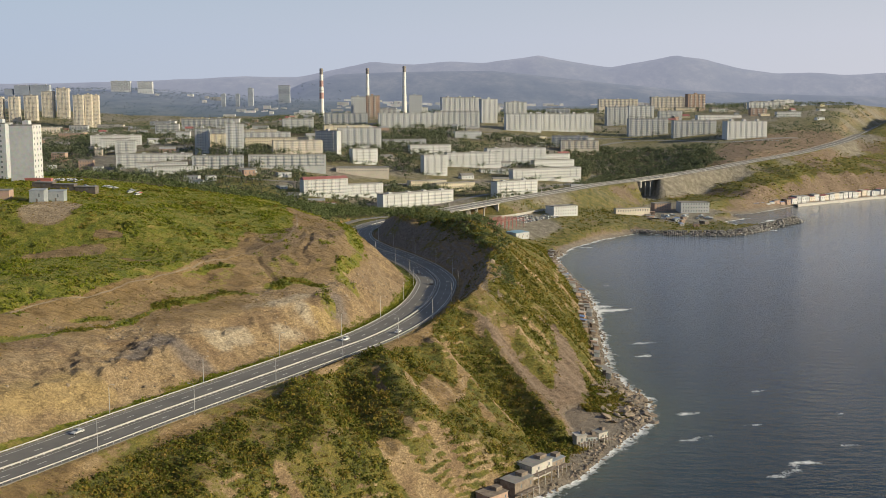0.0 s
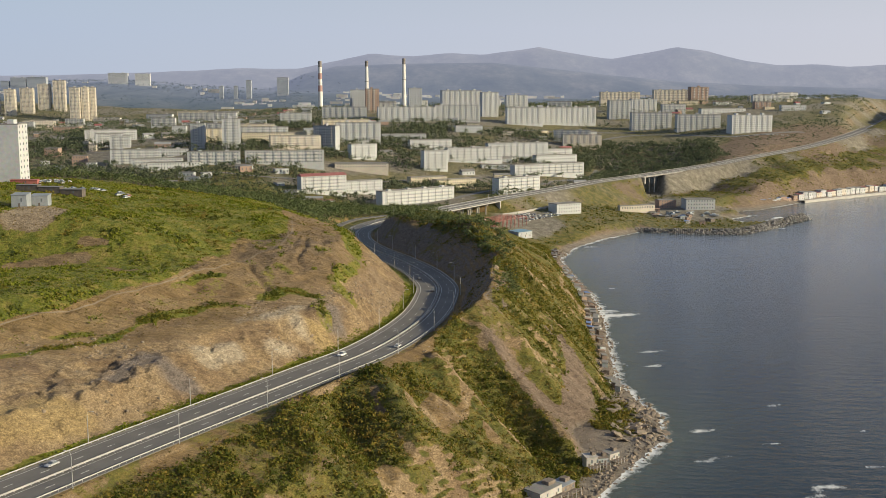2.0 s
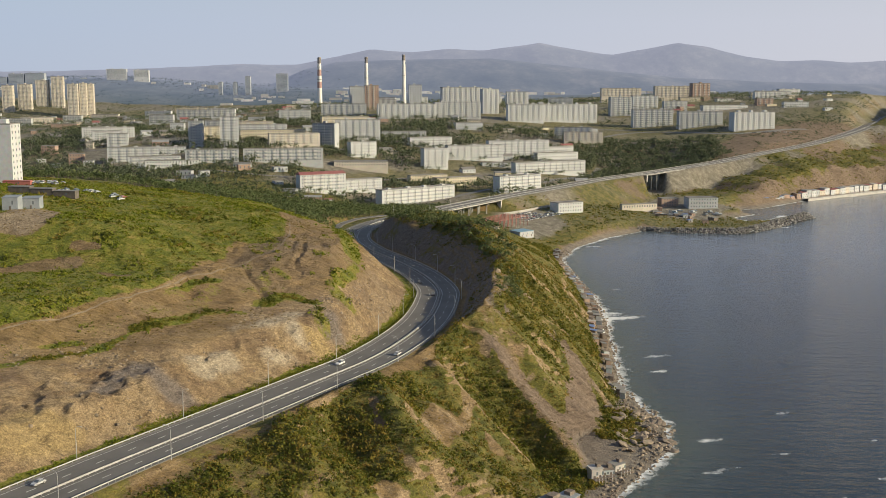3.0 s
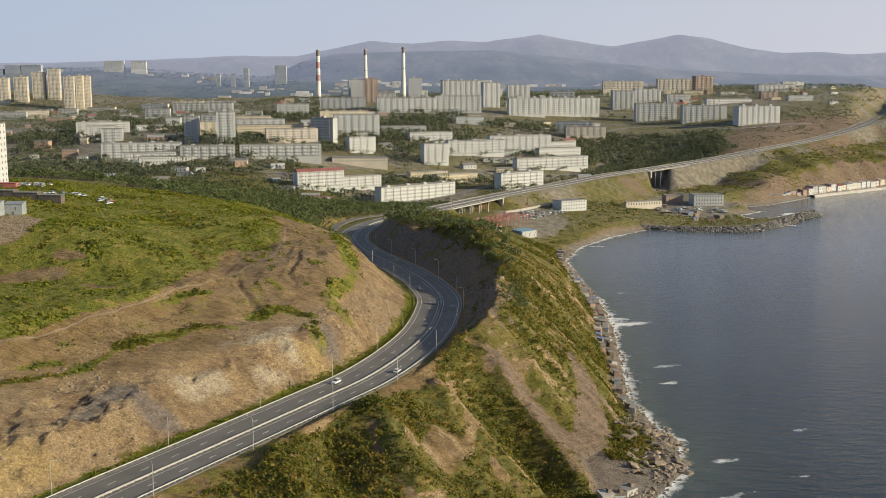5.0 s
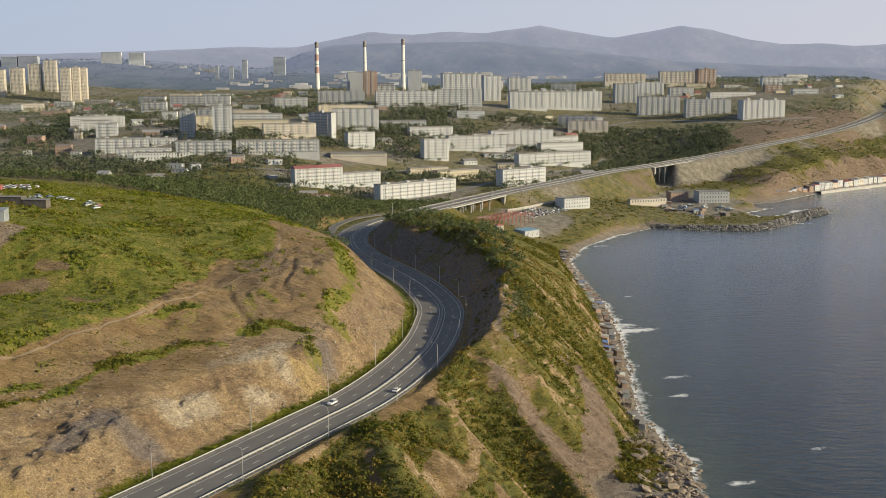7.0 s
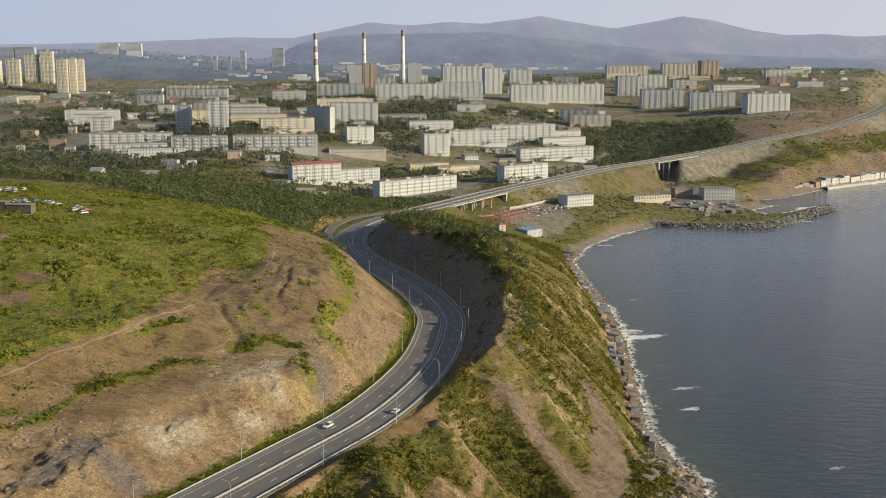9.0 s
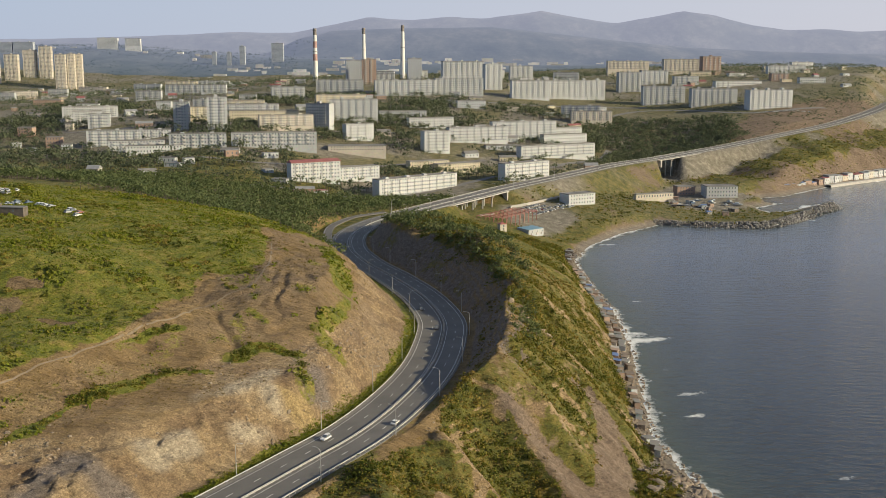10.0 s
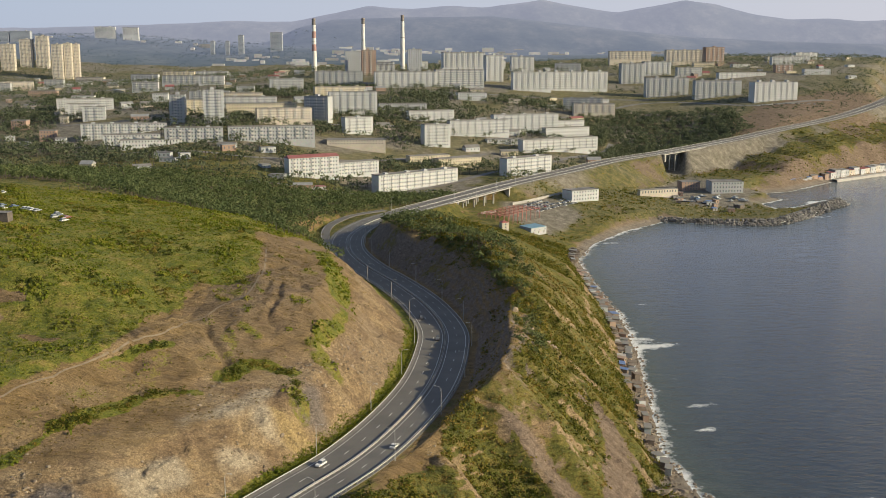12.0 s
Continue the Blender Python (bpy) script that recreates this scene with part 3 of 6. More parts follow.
def covers(x, y, z, steep, d, side, c):
    """How grassy, how bare and how built-over the ground is, each 0..1."""
    n1, n2 = fractal(x, y, 34, 31, 4), fractal(x, y, 11, 32, 3)
    e, s, _, _ = near_line(x, y, GRASS_EDGE)
    hill = smooth_step(e * s + 4 * n1 + 4 * n2, -2.5, 3.5)
    for line, wide in BARES:
        q = near_line(x, y, np.array(line, float))[0]
        hill = hill * smooth_step(q + 3 * n2 + 1.5 * n1, wide - 1.5, wide + 2)
    for line, wide, much in GREENS:
        q = near_line(x, y, np.array(line, float))[0]
        hill = np.maximum(hill, much * (1 - smooth_step(q + 3.0 * n2 + 1.5 * n1, wide - 1, wide + 1.6)))
    hill = np.maximum(hill, 0.45 * smooth_step(n2 + 0.5 * n1, 0.24, 0.42) * smooth_step(z, 56, 66))
    track, _, _, _ = near_line(x, y, TRACK)
    hill = hill * smooth_step(track + 0.8 * n2, 0.9, 2.2)
    hill = np.where(d < 17.5 + 2 * n2, 0.95, hill)
    sl, _, _, along = near_line(x, y, SLIDE)
    slope = 1 - 0.75 * smooth_step(steep + 0.5 * n1 + 0.5 * n2, 1.15, 1.6)
    ribs = np.abs(rib_noise(x, y))
    slope = slope * (0.55 + 0.45 * smooth_step(ribs + 0.5 * n2 + 0.2 * n1, 0.0, 0.12))
    broad = near_line(x, y, BROAD_SLIDE)[0]
    slope = slope * smooth_step(broad + 4 * n2, 4.5, 8.5)
    slope = slope * smooth_step(sl - (2.2 + 0.27 * along) + 4 * n2, -2, 2.5)
    for line, wide, more in SLOPE_BARES:
        q, _, _, run = near_line(x, y, np.array(line, float))
        slope = slope * (0.08 + 0.92 * smooth_step(q + 3.2 * n2, wide + more * run - 1.2, wide + more * run + 1.6))
    g = np.where(side > 0, hill, slope)
    g = np.where((side < 0) & (d < 19) & (y < 700), np.minimum(g, 0.40 + 0.5 * n2), g)
    cutting = (side < 0) * smooth_step(y, 545, 575) * (1 - smooth_step(y, 900, 940))
    g = np.where(cutting > 0, g * (1 - cutting * (1 - smooth_step(d + 3 * n2, 31, 37))) + 0.45 * cutting * smooth_step(n1 + n2, -0.2, 0.4) * (d > 16) * (d < 37), g)
    g = g * smooth_step(np.hypot(x + 203, (y - 580) * 0.7) + 4 * n2, 11, 17)
    behind = smooth_step(y, 740, 820) * (side > 0)
    g = g * (1 - behind) + behind * (1 - 0.8 * smooth_step(steep, 0.55, 0.9))
    sea_side = smooth_step(y, 1100, 1200) * (side < 0)
    g = g * (1 - sea_side) + sea_side * (0.95 - 0.22 * smooth_step(y, 1380, 1500) + 0.9 * n1 - (0.2 + 0.4 * smooth_step(y, 1400, 1500)) * smooth_step(steep, 0.4, 0.7))
    scarp = (side > 0) * smooth_step(x, 370, 410) * (1 - smooth_step(d + 20 * n1, 95, 120)) * smooth_step(y, 1580, 1640) * (1 - smooth_step(y, 1950, 2050))
    g = g * (1 - 0.75 * scarp)
    g = np.clip(g, 0, 1) * smooth_step(c + 5 * n2, 5, 14)
    yard = np.maximum(1 - smooth_step(np.hypot(x - 92, (y - 1165) * 0.6) + 12 * n1, 34, 50), 1 - smooth_step(np.hypot(x - 285, (y - 1375) * 0.9) + 20 * n1, 60, 85)) * (side < 0) * (1 - smooth_step(steep, 0.35, 0.55)) * np.where(y < 1290, smooth_step(c + 6 * n2, 28, 38), 1)
    t = smooth_step(y + 0.25 * x + 60 * n1, 1190, 1300) * smooth_step(fractal(x, y, 60, 10, 3), -0.2, 0.25)
    t = np.maximum(t * ((side > 0) | (d < 40)), yard) * (1 - scarp)
    t = np.maximum(t, (0.45 + 0.3 * n1) * (1 - scarp) * np.where(side < 0, 0.4 * smooth_step(y, 1100, 1250) * (1 - smooth_step(y, 1400, 1500)), smooth_step(y, 1250, 1500)))
    f = (side > 0) * (1 - smooth_step(z + 4 * n1 + 2 * n2 - 3 * smooth_step(y, 480, 560), 57, 60)) * (y < 760) + (side < 0) * smooth_step(steep + 0.3 * n1, 0.55, 0.85)
    f = np.maximum(f, (side > 0) * (y < 760) * 0.5 * smooth_step(n1 + 0.7 * n2, 0.25, 0.5))
    earth = (1 - smooth_step(sl - (3.5 + 0.27 * along), -1, 4)) * (side < 0)
    earth = np.maximum(earth, (1 - smooth_step(broad, 7, 11)) * (side < 0))
    earth = np.maximum(earth, 0.85 * smooth_step(y, 1100, 1250) * (side < 0))
    earth = np.maximum(earth, 0.9 * scarp)
    mound = 1 - smooth_step(np.hypot(x + 203, (y - 580) * 0.7) + 4 * n2, 11, 17)
    f = np.maximum(f, 0.8 * mound)
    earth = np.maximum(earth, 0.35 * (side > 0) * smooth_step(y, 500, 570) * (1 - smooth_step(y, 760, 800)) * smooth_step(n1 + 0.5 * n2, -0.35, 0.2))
    kinds = [0 * x, 0 * x, 0 * x]
    for line, wide, kind in STONES:
        q = near_line(x, y, np.array(line, float))[0]
        kinds[kind] = np.maximum(kinds[kind], (side > 0) * (1 - smooth_step(q + 4 * n2 + 2 * n1, wide - 2, wide + 3)))
    kinds[2] = np.maximum(kinds[2], 0.8 * mound)
    # the ridge's road wall is greyed too, its shade put into the colour
    kinds[1] = np.maximum(kinds[1], cutting * (1 - smooth_step(d, 36, 44)))
    return g, np.clip(t, 0, 1), np.clip(f, 0, 1), earth, np.stack(kinds, 1)


gx = axis([(-4800, -1200, 150), (-1200, -400, 25), (-400, -250, 6), (-250, -170, 2.0), (-170, -125, 1.25), (-125, 30, 0.95), (30, 70, 1.25), (70, 130, 2.0), (130, 500, 7), (500, 760, 9), (760, 1200, 25), (1200, 4800, 150)])
gy = axis([(-1200, 100, 100), (100, 320, 8), (320, 390, 1.45), (390, 560, 1.1), (560, 640, 1.45), (640, 800, 2.4), (800, 1000, 4), (1000, 1300, 5), (1300, 1800, 7), (1800, 2000, 9), (2000, 3400, 25)])
X, Y, F = grid_mesh(gx, gy)
Z, Droad, Sroad, Ccoast = ground(X, Y)
land = part("ground", (np.stack([X, Y, Z], 1).tolist(), F.tolist()), M_ground)
smooth(land)
tagged(land, "grassy hills with bare rock cuttings and a town on the slope", "ground", kind="structure")
gu = np.gradient(Z.reshape(len(gy), len(gx)), gy, gx)
steep = np.hypot(gu[0], gu[1]).ravel()
grass, town, face, earth, stone = covers(X, Y, Z, steep, Droad, Sroad, Ccoast)
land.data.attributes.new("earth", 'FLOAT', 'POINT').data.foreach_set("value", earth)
land.data.attributes.new("lush", 'FLOAT', 'POINT').data.foreach_set("value", (Sroad > 0) * (1 - smooth_step(Y, 760, 840)))
land.data.attributes.new("stone", 'FLOAT_VECTOR', 'POINT').data.foreach_set("vector", stone.ravel())
cov = land.data.attributes.new("cover", 'FLOAT_VECTOR', 'POINT')
cov.data.foreach_set("vector", np.stack([grass, face, town], 1).ravel())

# sea
sx = axis([(-4800, -400, 200), (-400, 0, 25), (0, 520, 5), (520, 1200, 20), (1200, 4800, 200)])
sy = axis([(-1200, 250, 60), (250, 1700, 6), (1700, 2600, 50)])
X2, Y2, F2 = grid_mesh(sx, sy)
C2 = -inland(X2, Y2)
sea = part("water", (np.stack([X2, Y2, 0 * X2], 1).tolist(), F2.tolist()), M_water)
tagged(sea, "dark green-blue sea with small waves and surf along the rocks", "sea", kind="structure")
sea.data.attributes.new("shore", 'FLOAT', 'POINT').data.foreach_set("value", (0.9 * np.exp(-np.clip(C2, 0, None) / 22)))
whitecap = 0 * X2
for wx, wy, ww in ((127, 979, 8), (132, 886, 9), (125, 783, 15), (149, 447, 13), (135, 433, 11), (176, 470, 8), (118, 520, 10), (141, 500, 7), (190, 520, 6), (112, 480, 12), (124, 676, 12), (120, 797, 6), (160, 560, 7), (118, 640, 8)):
    whitecap += np.exp(-((X2 - wx) / ww) ** 2 - ((Y2 - wy - 0.3 * (X2 - wx)) / (0.3 * ww + 1.5)) ** 2)
sea.data.attributes.new("foam", 'FLOAT', 'POINT').data.foreach_set("value", 0.56 * np.exp(-np.clip(C2, 0, None) / (6 + 5 * fractal(X2, Y2, 40, 51, 2))) + 0.30 * smooth_step(fractal(X2, Y2 * 2.2, 46, 52, 3), 0.42, 0.62) * np.exp(-np.clip(C2 - 10, 0, None) / 60) + 0.43 * whitecap)

# ---------------------------------------------------------------- reading the ground
def sample(field, x, y):
    """A field known at the ground's corners, read between them."""
    x, y = np.asarray(x, float), np.asarray(y, float)
    i = np.clip(np.searchsorted(gx, x) - 1, 0, len(gx) - 2)
    j = np.clip(np.searchsorted(gy, y) - 1, 0, len(gy) - 2)
    u, v = np.clip((x - gx[i]) / (gx[i + 1] - gx[i]), 0, 1), np.clip((y - gy[j]) / (gy[j + 1] - gy[j]), 0, 1)
    f = field.reshape(len(gy), len(gx))
    return (f[j, i] * (1 - u) + f[j, i + 1] * u) * (1 - v) + (f[j + 1, i] * (1 - u) + f[j + 1, i + 1] * u) * v


def height_at(x, y):
    return float(sample(Z, x, y))


# ---------------------------------------------------------------- road
def sweep(line, offsets, lift=0.0):
    """A strip along the road between offsets, each (sideways, up); left is positive."""
    t = np.gradient(line[:, :2], axis=0)
    t /= np.linalg.norm(t, axis=1)[:, None]
    nrm = np.stack([-t[:, 1], t[:, 0]], 1)
    pts, faces, k = [], [], len(offsets)
    for i in range(len(line)):
        for o, u in offsets:
            pts.append((line[i, 0] + nrm[i, 0] * o, line[i, 1] + nrm[i, 1] * o, line[i, 2] + u + lift))
    for i in range(len(line) - 1):
        for j in range(k - 1):
            faces.append((i * k + j, i * k + j + 1, (i + 1) * k + j + 1, (i + 1) * k + j))
    return pts, faces


M_gravel = mottled("shoulder_gravel", (0.17, 0.16, 0.14), (0.27, 0.25, 0.22), 0.3, 0.95)
road = part("road", sweep(ROAD_LINE, [(-11.2, -0.6), (-11.2, 0), (12.8, 0), (12.8, -0.6)]), M_asphalt)
tagged(road, "grey asphalt dual carriageway with white lane markings", "road", kind="structure")
for name, a, b in (("edge_line", 10.2, 10.4), ("edge_line", 1.25, 1.45), ("edge_line", -1.45, -1.25), ("edge_line", -9.25, -9.05)):
    part(name, sweep(ROAD_LINE, [(a, 0.015), (b, 0.015)]), M_line, road)
part("shoulder", sweep(ROAD_LINE, [(11.3, 0.01), (12.7, 0.01)]), M_gravel, road)

STATION = np.concatenate([[0], np.cumsum(np.linalg.norm(np.diff(ROAD_LINE[:, :2], axis=0), axis=1))])


def on_road(s, offset=0.0, up=0.0):
    """The pose at a station of the road, its y axis along the way, shifted to the left by offset."""
    a = np.array([np.interp(s, STATION, ROAD_LINE[:, k]) for k in range(3)])
    b = np.array([np.interp(s + 1, STATION, ROAD_LINE[:, k]) for k in range(3)])
    h = math.atan2(b[1] - a[1], b[0] - a[0])
    return Matrix.Translation((a[0] - math.sin(h) * offset, a[1] + math.cos(h) * offset, a[2] + up)) @ Matrix.Rotation(h - math.pi / 2, 4, 'Z')


def stretch(s0, s1, step=4.0):
    """The road's middle line between two stations."""
    s = np.arange(s0, s1 + step, step)
    return np.stack([np.interp(s, STATION, ROAD_LINE[:, k]) for k in range(3)], 1)


# lane dashes
bm = bmesh.new()
box(bm, -0.11, -1.7, 0.0, 0.11, 1.7, 0.018)
dash = part("lane_dash", bm, M_line, road)
dash.matrix_world = on_road(300, 5.6)
for k in range(1, 75):
    for off in (5.6, -5.3):
        o = new("lane_dash", dash.data)
        o.parent = road
        o.matrix_world = on_road(300 + 13.5 * k + (0 if off > 0 else 5), off)

# slip road at the bend
SLIP = spline(np.array([(-76, 868, 40.3), (-82, 892, 40.2), (-87, 928, 40), (-88, 964, 39.6), (-83, 995, 39.2), (-73, 1024, 38.8), (-52, 1052, 38.2)], float), 6)
slip_road = part("road", sweep(SLIP, [(-3.2, -0.6), (-3.2, 0.02), (3.2, 0.02), (3.2, -0.6)]), M_asphalt)
tagged(slip_road, "narrow grey asphalt slip road beside the bend", "road", kind="structure")
part("edge_line", sweep(SLIP, [(2.6, 0.035), (2.8, 0.035)]), M_line, slip_road)

# ---------------------------------------------------------------- guard rails
M_rail = mottled("rail_paint", (0.36, 0.36, 0.35), (0.52, 0.51, 0.49), 0.4, 0.55)


def guard_rail(offset, s0, s1, label, high=0.75, facing=1):
    line = stretch(s0, s1)
    ob = new("guard_rail")
    tagged(ob, label, "guard rail", "road guard rails")
    prof = [(offset, high - 0.36), (offset + 0.07 * facing, high - 0.28), (offset, high - 0.18), (offset + 0.07 * facing, high - 0.08), (offset, high), (offset - 0.05 * facing, high), (offset - 0.05 * facing, high - 0.36), (offset, high - 0.36)]
    part("beam", sweep(line, prof), M_rail, ob)
    bm = bmesh.new()
    for s in np.arange(s0, min(s1, 1350), 3.0):
        m = on_road(s, offset - 0.12 * facing)
        v = box(bm, -0.07, -0.07, -0.3, 0.07, 0.07, high - 0.02)
        for q in v:
            q.co = m @ q.co
    tagged(part("post_row", bm, M_steel, ob), kind="stuff")
    return ob


guard_rail(12.3, 120, 930, "white steel guard rail below the rock cutting", 0.8, -1)
guard_rail(12.3, 1110, 3000, "white steel guard rail along the coast road", 0.8, -1)
guard_rail(0.28, 120, 3000, "white steel guard rail in the median", 0.75, 1)
guard_rail(-0.28, 120, 3000, "white steel guard rail in the median", 0.75, -1)
guard_rail(-10.6, 120, 3000, "white steel guard rail on the sea side", 0.9, 1)

# ---------------------------------------------------------------- street lamps
def street_lamp():
    ob = new("street_lamp")
    tagged(ob, "slim grey steel street lamp with a curved arm", "street lamp", "street lamps along the road")
    bm = bmesh.new()
    a = bmesh.ops.create_cone(bm, cap_ends=True, segments=10, radius1=0.16, radius2=0.09, depth=9.6)["verts"]
    bmesh.ops.translate(bm, verts=a, vec=(0, 0, 4.8 - 0.3))
    part("pole", bm, M_steel, ob)
    bm = bmesh.new()
    pts = [(0, 0, 9.2), (0.15, 0, 9.9), (0.55, 0, 10.35), (1.2, 0, 10.55), (2.0, 0, 10.6)]
    ring = []
    for p in pts:
        ring.append([bm.verts.new((p[0] + 0.06 * math.cos(k * 1.0472) * (0.3 if p[0] > 0.5 else 1), 0.06 * math.sin(k * 1.0472), p[2] + 0.06 * math.cos(k * 1.0472) * (1 if p[0] > 0.1 else 0))) for k in range(6)])
    for r0, r1 in zip(ring[:-1], ring[1:]):
        for k in range(6):
            bm.faces.new((r0[k], r0[(k + 1) % 6], r1[(k + 1) % 6], r1[k]))
    arm = part("arm", bm, M_steel, ob)
    bm = bmesh.new()
    v = box(bm, 1.9, -0.18, 10.52, 2.8, 0.18, 10.7)
    for q in v:
        if q.co.z < 10.6:
            q.co.y *= 0.6
    part("lamp_head", bm, M_rail, arm, "pale lamp head")
    return ob


lamp = street_lamp()
lamp.matrix_world = on_road(452, -12.0) @ Matrix.Rotation(math.pi, 4, 'Z')
for k in range(-3, 22):
    if k:
        copy_thing(lamp, on_road(452 + 45.5 * k, -12.0) @ Matrix.Rotation(math.pi, 4, 'Z'))
for k in range(-3, 15):
    if not 930 < 441 + 48 * k < 1110:
        copy_thing(lamp, on_road(441 + 48 * k, 13.7))

# ---------------------------------------------------------------- bridges
def bridge(s0, s1, piers, label):
    ob = new("road_bridge")
    tagged(ob, label, "bridge")
    line = stretch(s0, s1)
    part("deck", sweep(line, [(-11.6, -0.62), (-11.8, 0.1), (-12.2, 0.1), (-12.2, -0.9), (-9, -2.0), (9, -2.0), (13.2, -0.9), (13.2, 0.1), (12.9, 0.1), (12.85, -0.62)]), M_concrete, ob)
    for s in piers:
        m = on_road(s)
        z = m.translation.z
        bm = bmesh.new()
        v = box(bm, -9.5, -0.7, -3.0, 10.5, 0.7, -2.0)
        for q in v:
            q.co = m @ q.co
        cap = part("pier_cap", bm, M_concrete, ob)
        for off in (-7.5, 0.5, 8.5):
            p = m @ Vector((off, 0, 0))
            g = height_at(p.x, p.y)
            bm = bmesh.new()
            a = bmesh.ops.create_cone(bm, cap_ends=True, segments=14, radius1=0.8, radius2=0.75, depth=z - 2.9 - g + 1.0)["verts"]
            bmesh.ops.translate(bm, verts=a, vec=(p.x, p.y, (z - 2.9 + g - 1.0) / 2))
            part("column", bm, M_concrete, cap)
    for s, k in ((s0 + 3, 1), (s1 - 3, -1)):
        m = on_road(s)
        bm = bmesh.new()
        v = box(bm, -11.5, -1.2, -9.0, 12.5, 1.2, -0.65)
        for q in v:
            q.co = m @ q.co
        part("abutment", bm, M_concrete, ob)
    return ob


bridge(1172, 1305, (1205, 1228, 1250, 1272), "concrete viaduct carrying the road on round columns")
bridge(1640, 1725, (1668, 1697), "concrete bridge over the harbour valley")

# ---------------------------------------------------------------- distant hills
FAR_GRID = []


def far_height(x, y):
    i, j = np.round((y - 3360) / 40).astype(int), np.round((x + 2700) / 30).astype(int)
    return FAR_GRID[0][i, j]


def hills_backdrop():
    m, n, l, b = material("distance", 1.0)
    co = n.new("ShaderNodeTexCoord").outputs["Object"]
    w = noise_tex(n, l, 0.007, 10, 0.75, co)
    base = ramp(n, l, w.outputs["Fac"], [(0.38, (0.016, 0.028, 0.028)), (0.52, (0.045, 0.055, 0.05)), (0.68, (0.11, 0.11, 0.10))])
    l.new(base.outputs["Color"], b.inputs["Base Color"])
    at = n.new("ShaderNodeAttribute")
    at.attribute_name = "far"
    # air haze painted as a bluish glow that grows with distance
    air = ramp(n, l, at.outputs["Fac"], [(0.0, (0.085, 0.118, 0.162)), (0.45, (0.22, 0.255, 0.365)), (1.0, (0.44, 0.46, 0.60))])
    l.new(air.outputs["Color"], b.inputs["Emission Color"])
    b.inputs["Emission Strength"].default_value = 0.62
    top = [(-2600, 195), (-1500, 205), (-1010, 222), (-820, 232), (-600, 228), (-430, 262), (-290, 290), (-130, 278), (40, 292), (170, 285), (390, 315), (560, 285), (680, 266),
           (820, 290), (950, 316), (1080, 298), (1220, 262), (1370, 240), (1510, 246), (1650, 236), (1860, 246), (2600, 240)]
    mid = [(-2600, 150), (-700, 150), (-560, 205), (-430, 232), (-150, 240), (200, 244), (420, 224), (700, 196), (1000, 172), (1300, 160), (1700, 150), (2600, 140)]
    x, y, f = grid_mesh(np.arange(-2700, 2701, 30.0), np.concatenate([np.arange(3360, 4700, 40.0), [4750, 4850]]))
    u = x / y * 4650
    low = plate_height(x, y) - 3 * (y < 3380)
    a = smooth_step(y, 3500, 4200) * np.interp(u, *zip(*mid)) * (1 - smooth_step(y, 4220, 4330) * 0.25)
    z = np.maximum(low, a + 14 * fractal(x, y, 260, 22, 4) * smooth_step(y, 3500, 3900) * (1 - smooth_step(y, 4050, 4200)))
    peak = np.interp(u, *zip(*top)) + 2 * fractal(u, 0 * u, 60, 21, 3)
    b2 = smooth_step(y, 4230, 4650)
    z = np.maximum(z * (1 - smooth_step(y, 4640, 4850)), b2 * peak - (1 - b2) * 10 + 10 * (b2 - b2 * b2) * fractal(x, y, 200, 23, 4)) - 400 * (y > 4800)
    FAR_GRID.append(z.reshape(-1, 181))
    FAR_GRID.append(m)
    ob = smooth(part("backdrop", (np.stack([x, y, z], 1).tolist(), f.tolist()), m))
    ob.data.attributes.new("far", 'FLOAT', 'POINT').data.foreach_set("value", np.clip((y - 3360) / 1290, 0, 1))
    return tagged(ob, "hazy blue mountain range on the horizon", "mountains", kind="structure")


hills_backdrop()

# ---------------------------------------------------------------- town buildings
M_white = mottled("white_panels", (0.43, 0.455, 0.48), (0.55, 0.57, 0.585), 0.05, 0.85)
M_greywhite = mottled("grey_panels", (0.33, 0.355, 0.38), (0.44, 0.46, 0.48), 0.05, 0.85)
M_cream = mottled("cream_render", (0.46, 0.41, 0.34), (0.62, 0.56, 0.47), 0.05, 0.85)
M_yellow = mottled("yellow_render", (0.50, 0.43, 0.29), (0.62, 0.55, 0.40), 0.05, 0.85)
M_brick = mottled("brick_wall", (0.30, 0.19, 0.14), (0.42, 0.29, 0.22), 0.06, 0.9)
M_bluegrey = mottled("blue_grey_panels", (0.36, 0.39, 0.43), (0.48, 0.51, 0.55), 0.05, 0.85)
# copy of the blue-grey panels with air haze mixed into the colour
M_hazeblock = mottled("hazed_panels", (0.30, 0.34, 0.40), (0.36, 0.40, 0.46), 0.05, 0.9)
M_felt = mottled("roofing_felt", (0.16, 0.16, 0.16), (0.27, 0.26, 0.25), 0.08, 0.95)
M_redroof = mottled("red_sheet_roof", (0.24, 0.06, 0.06), (0.34, 0.10, 0.09), 0.1, 0.6)
M_balcony = mottled("balcony_fronts", (0.40, 0.40, 0.40), (0.66, 0.64, 0.60), 0.25, 0.8)
M_glass = material("window_glass", 0.08)[0]
M_glass.node_tree.nodes["Principled BSDF"].inputs["Base Color"].default_value = (0.15, 0.17, 0.19, 1)
WALLS = {"white": (M_white, "white-panelled"), "greywhite": (M_greywhite, "grey-white panelled"), "cream": (M_cream, "cream rendered"), "yellow": (M_yellow, "pale yellow rendered"),
         "brick": (M_brick, "brown brick"), "bluegrey": (M_bluegrey, "blue-grey panelled"), "redroof": (M_white, "white-panelled red-roofed")}
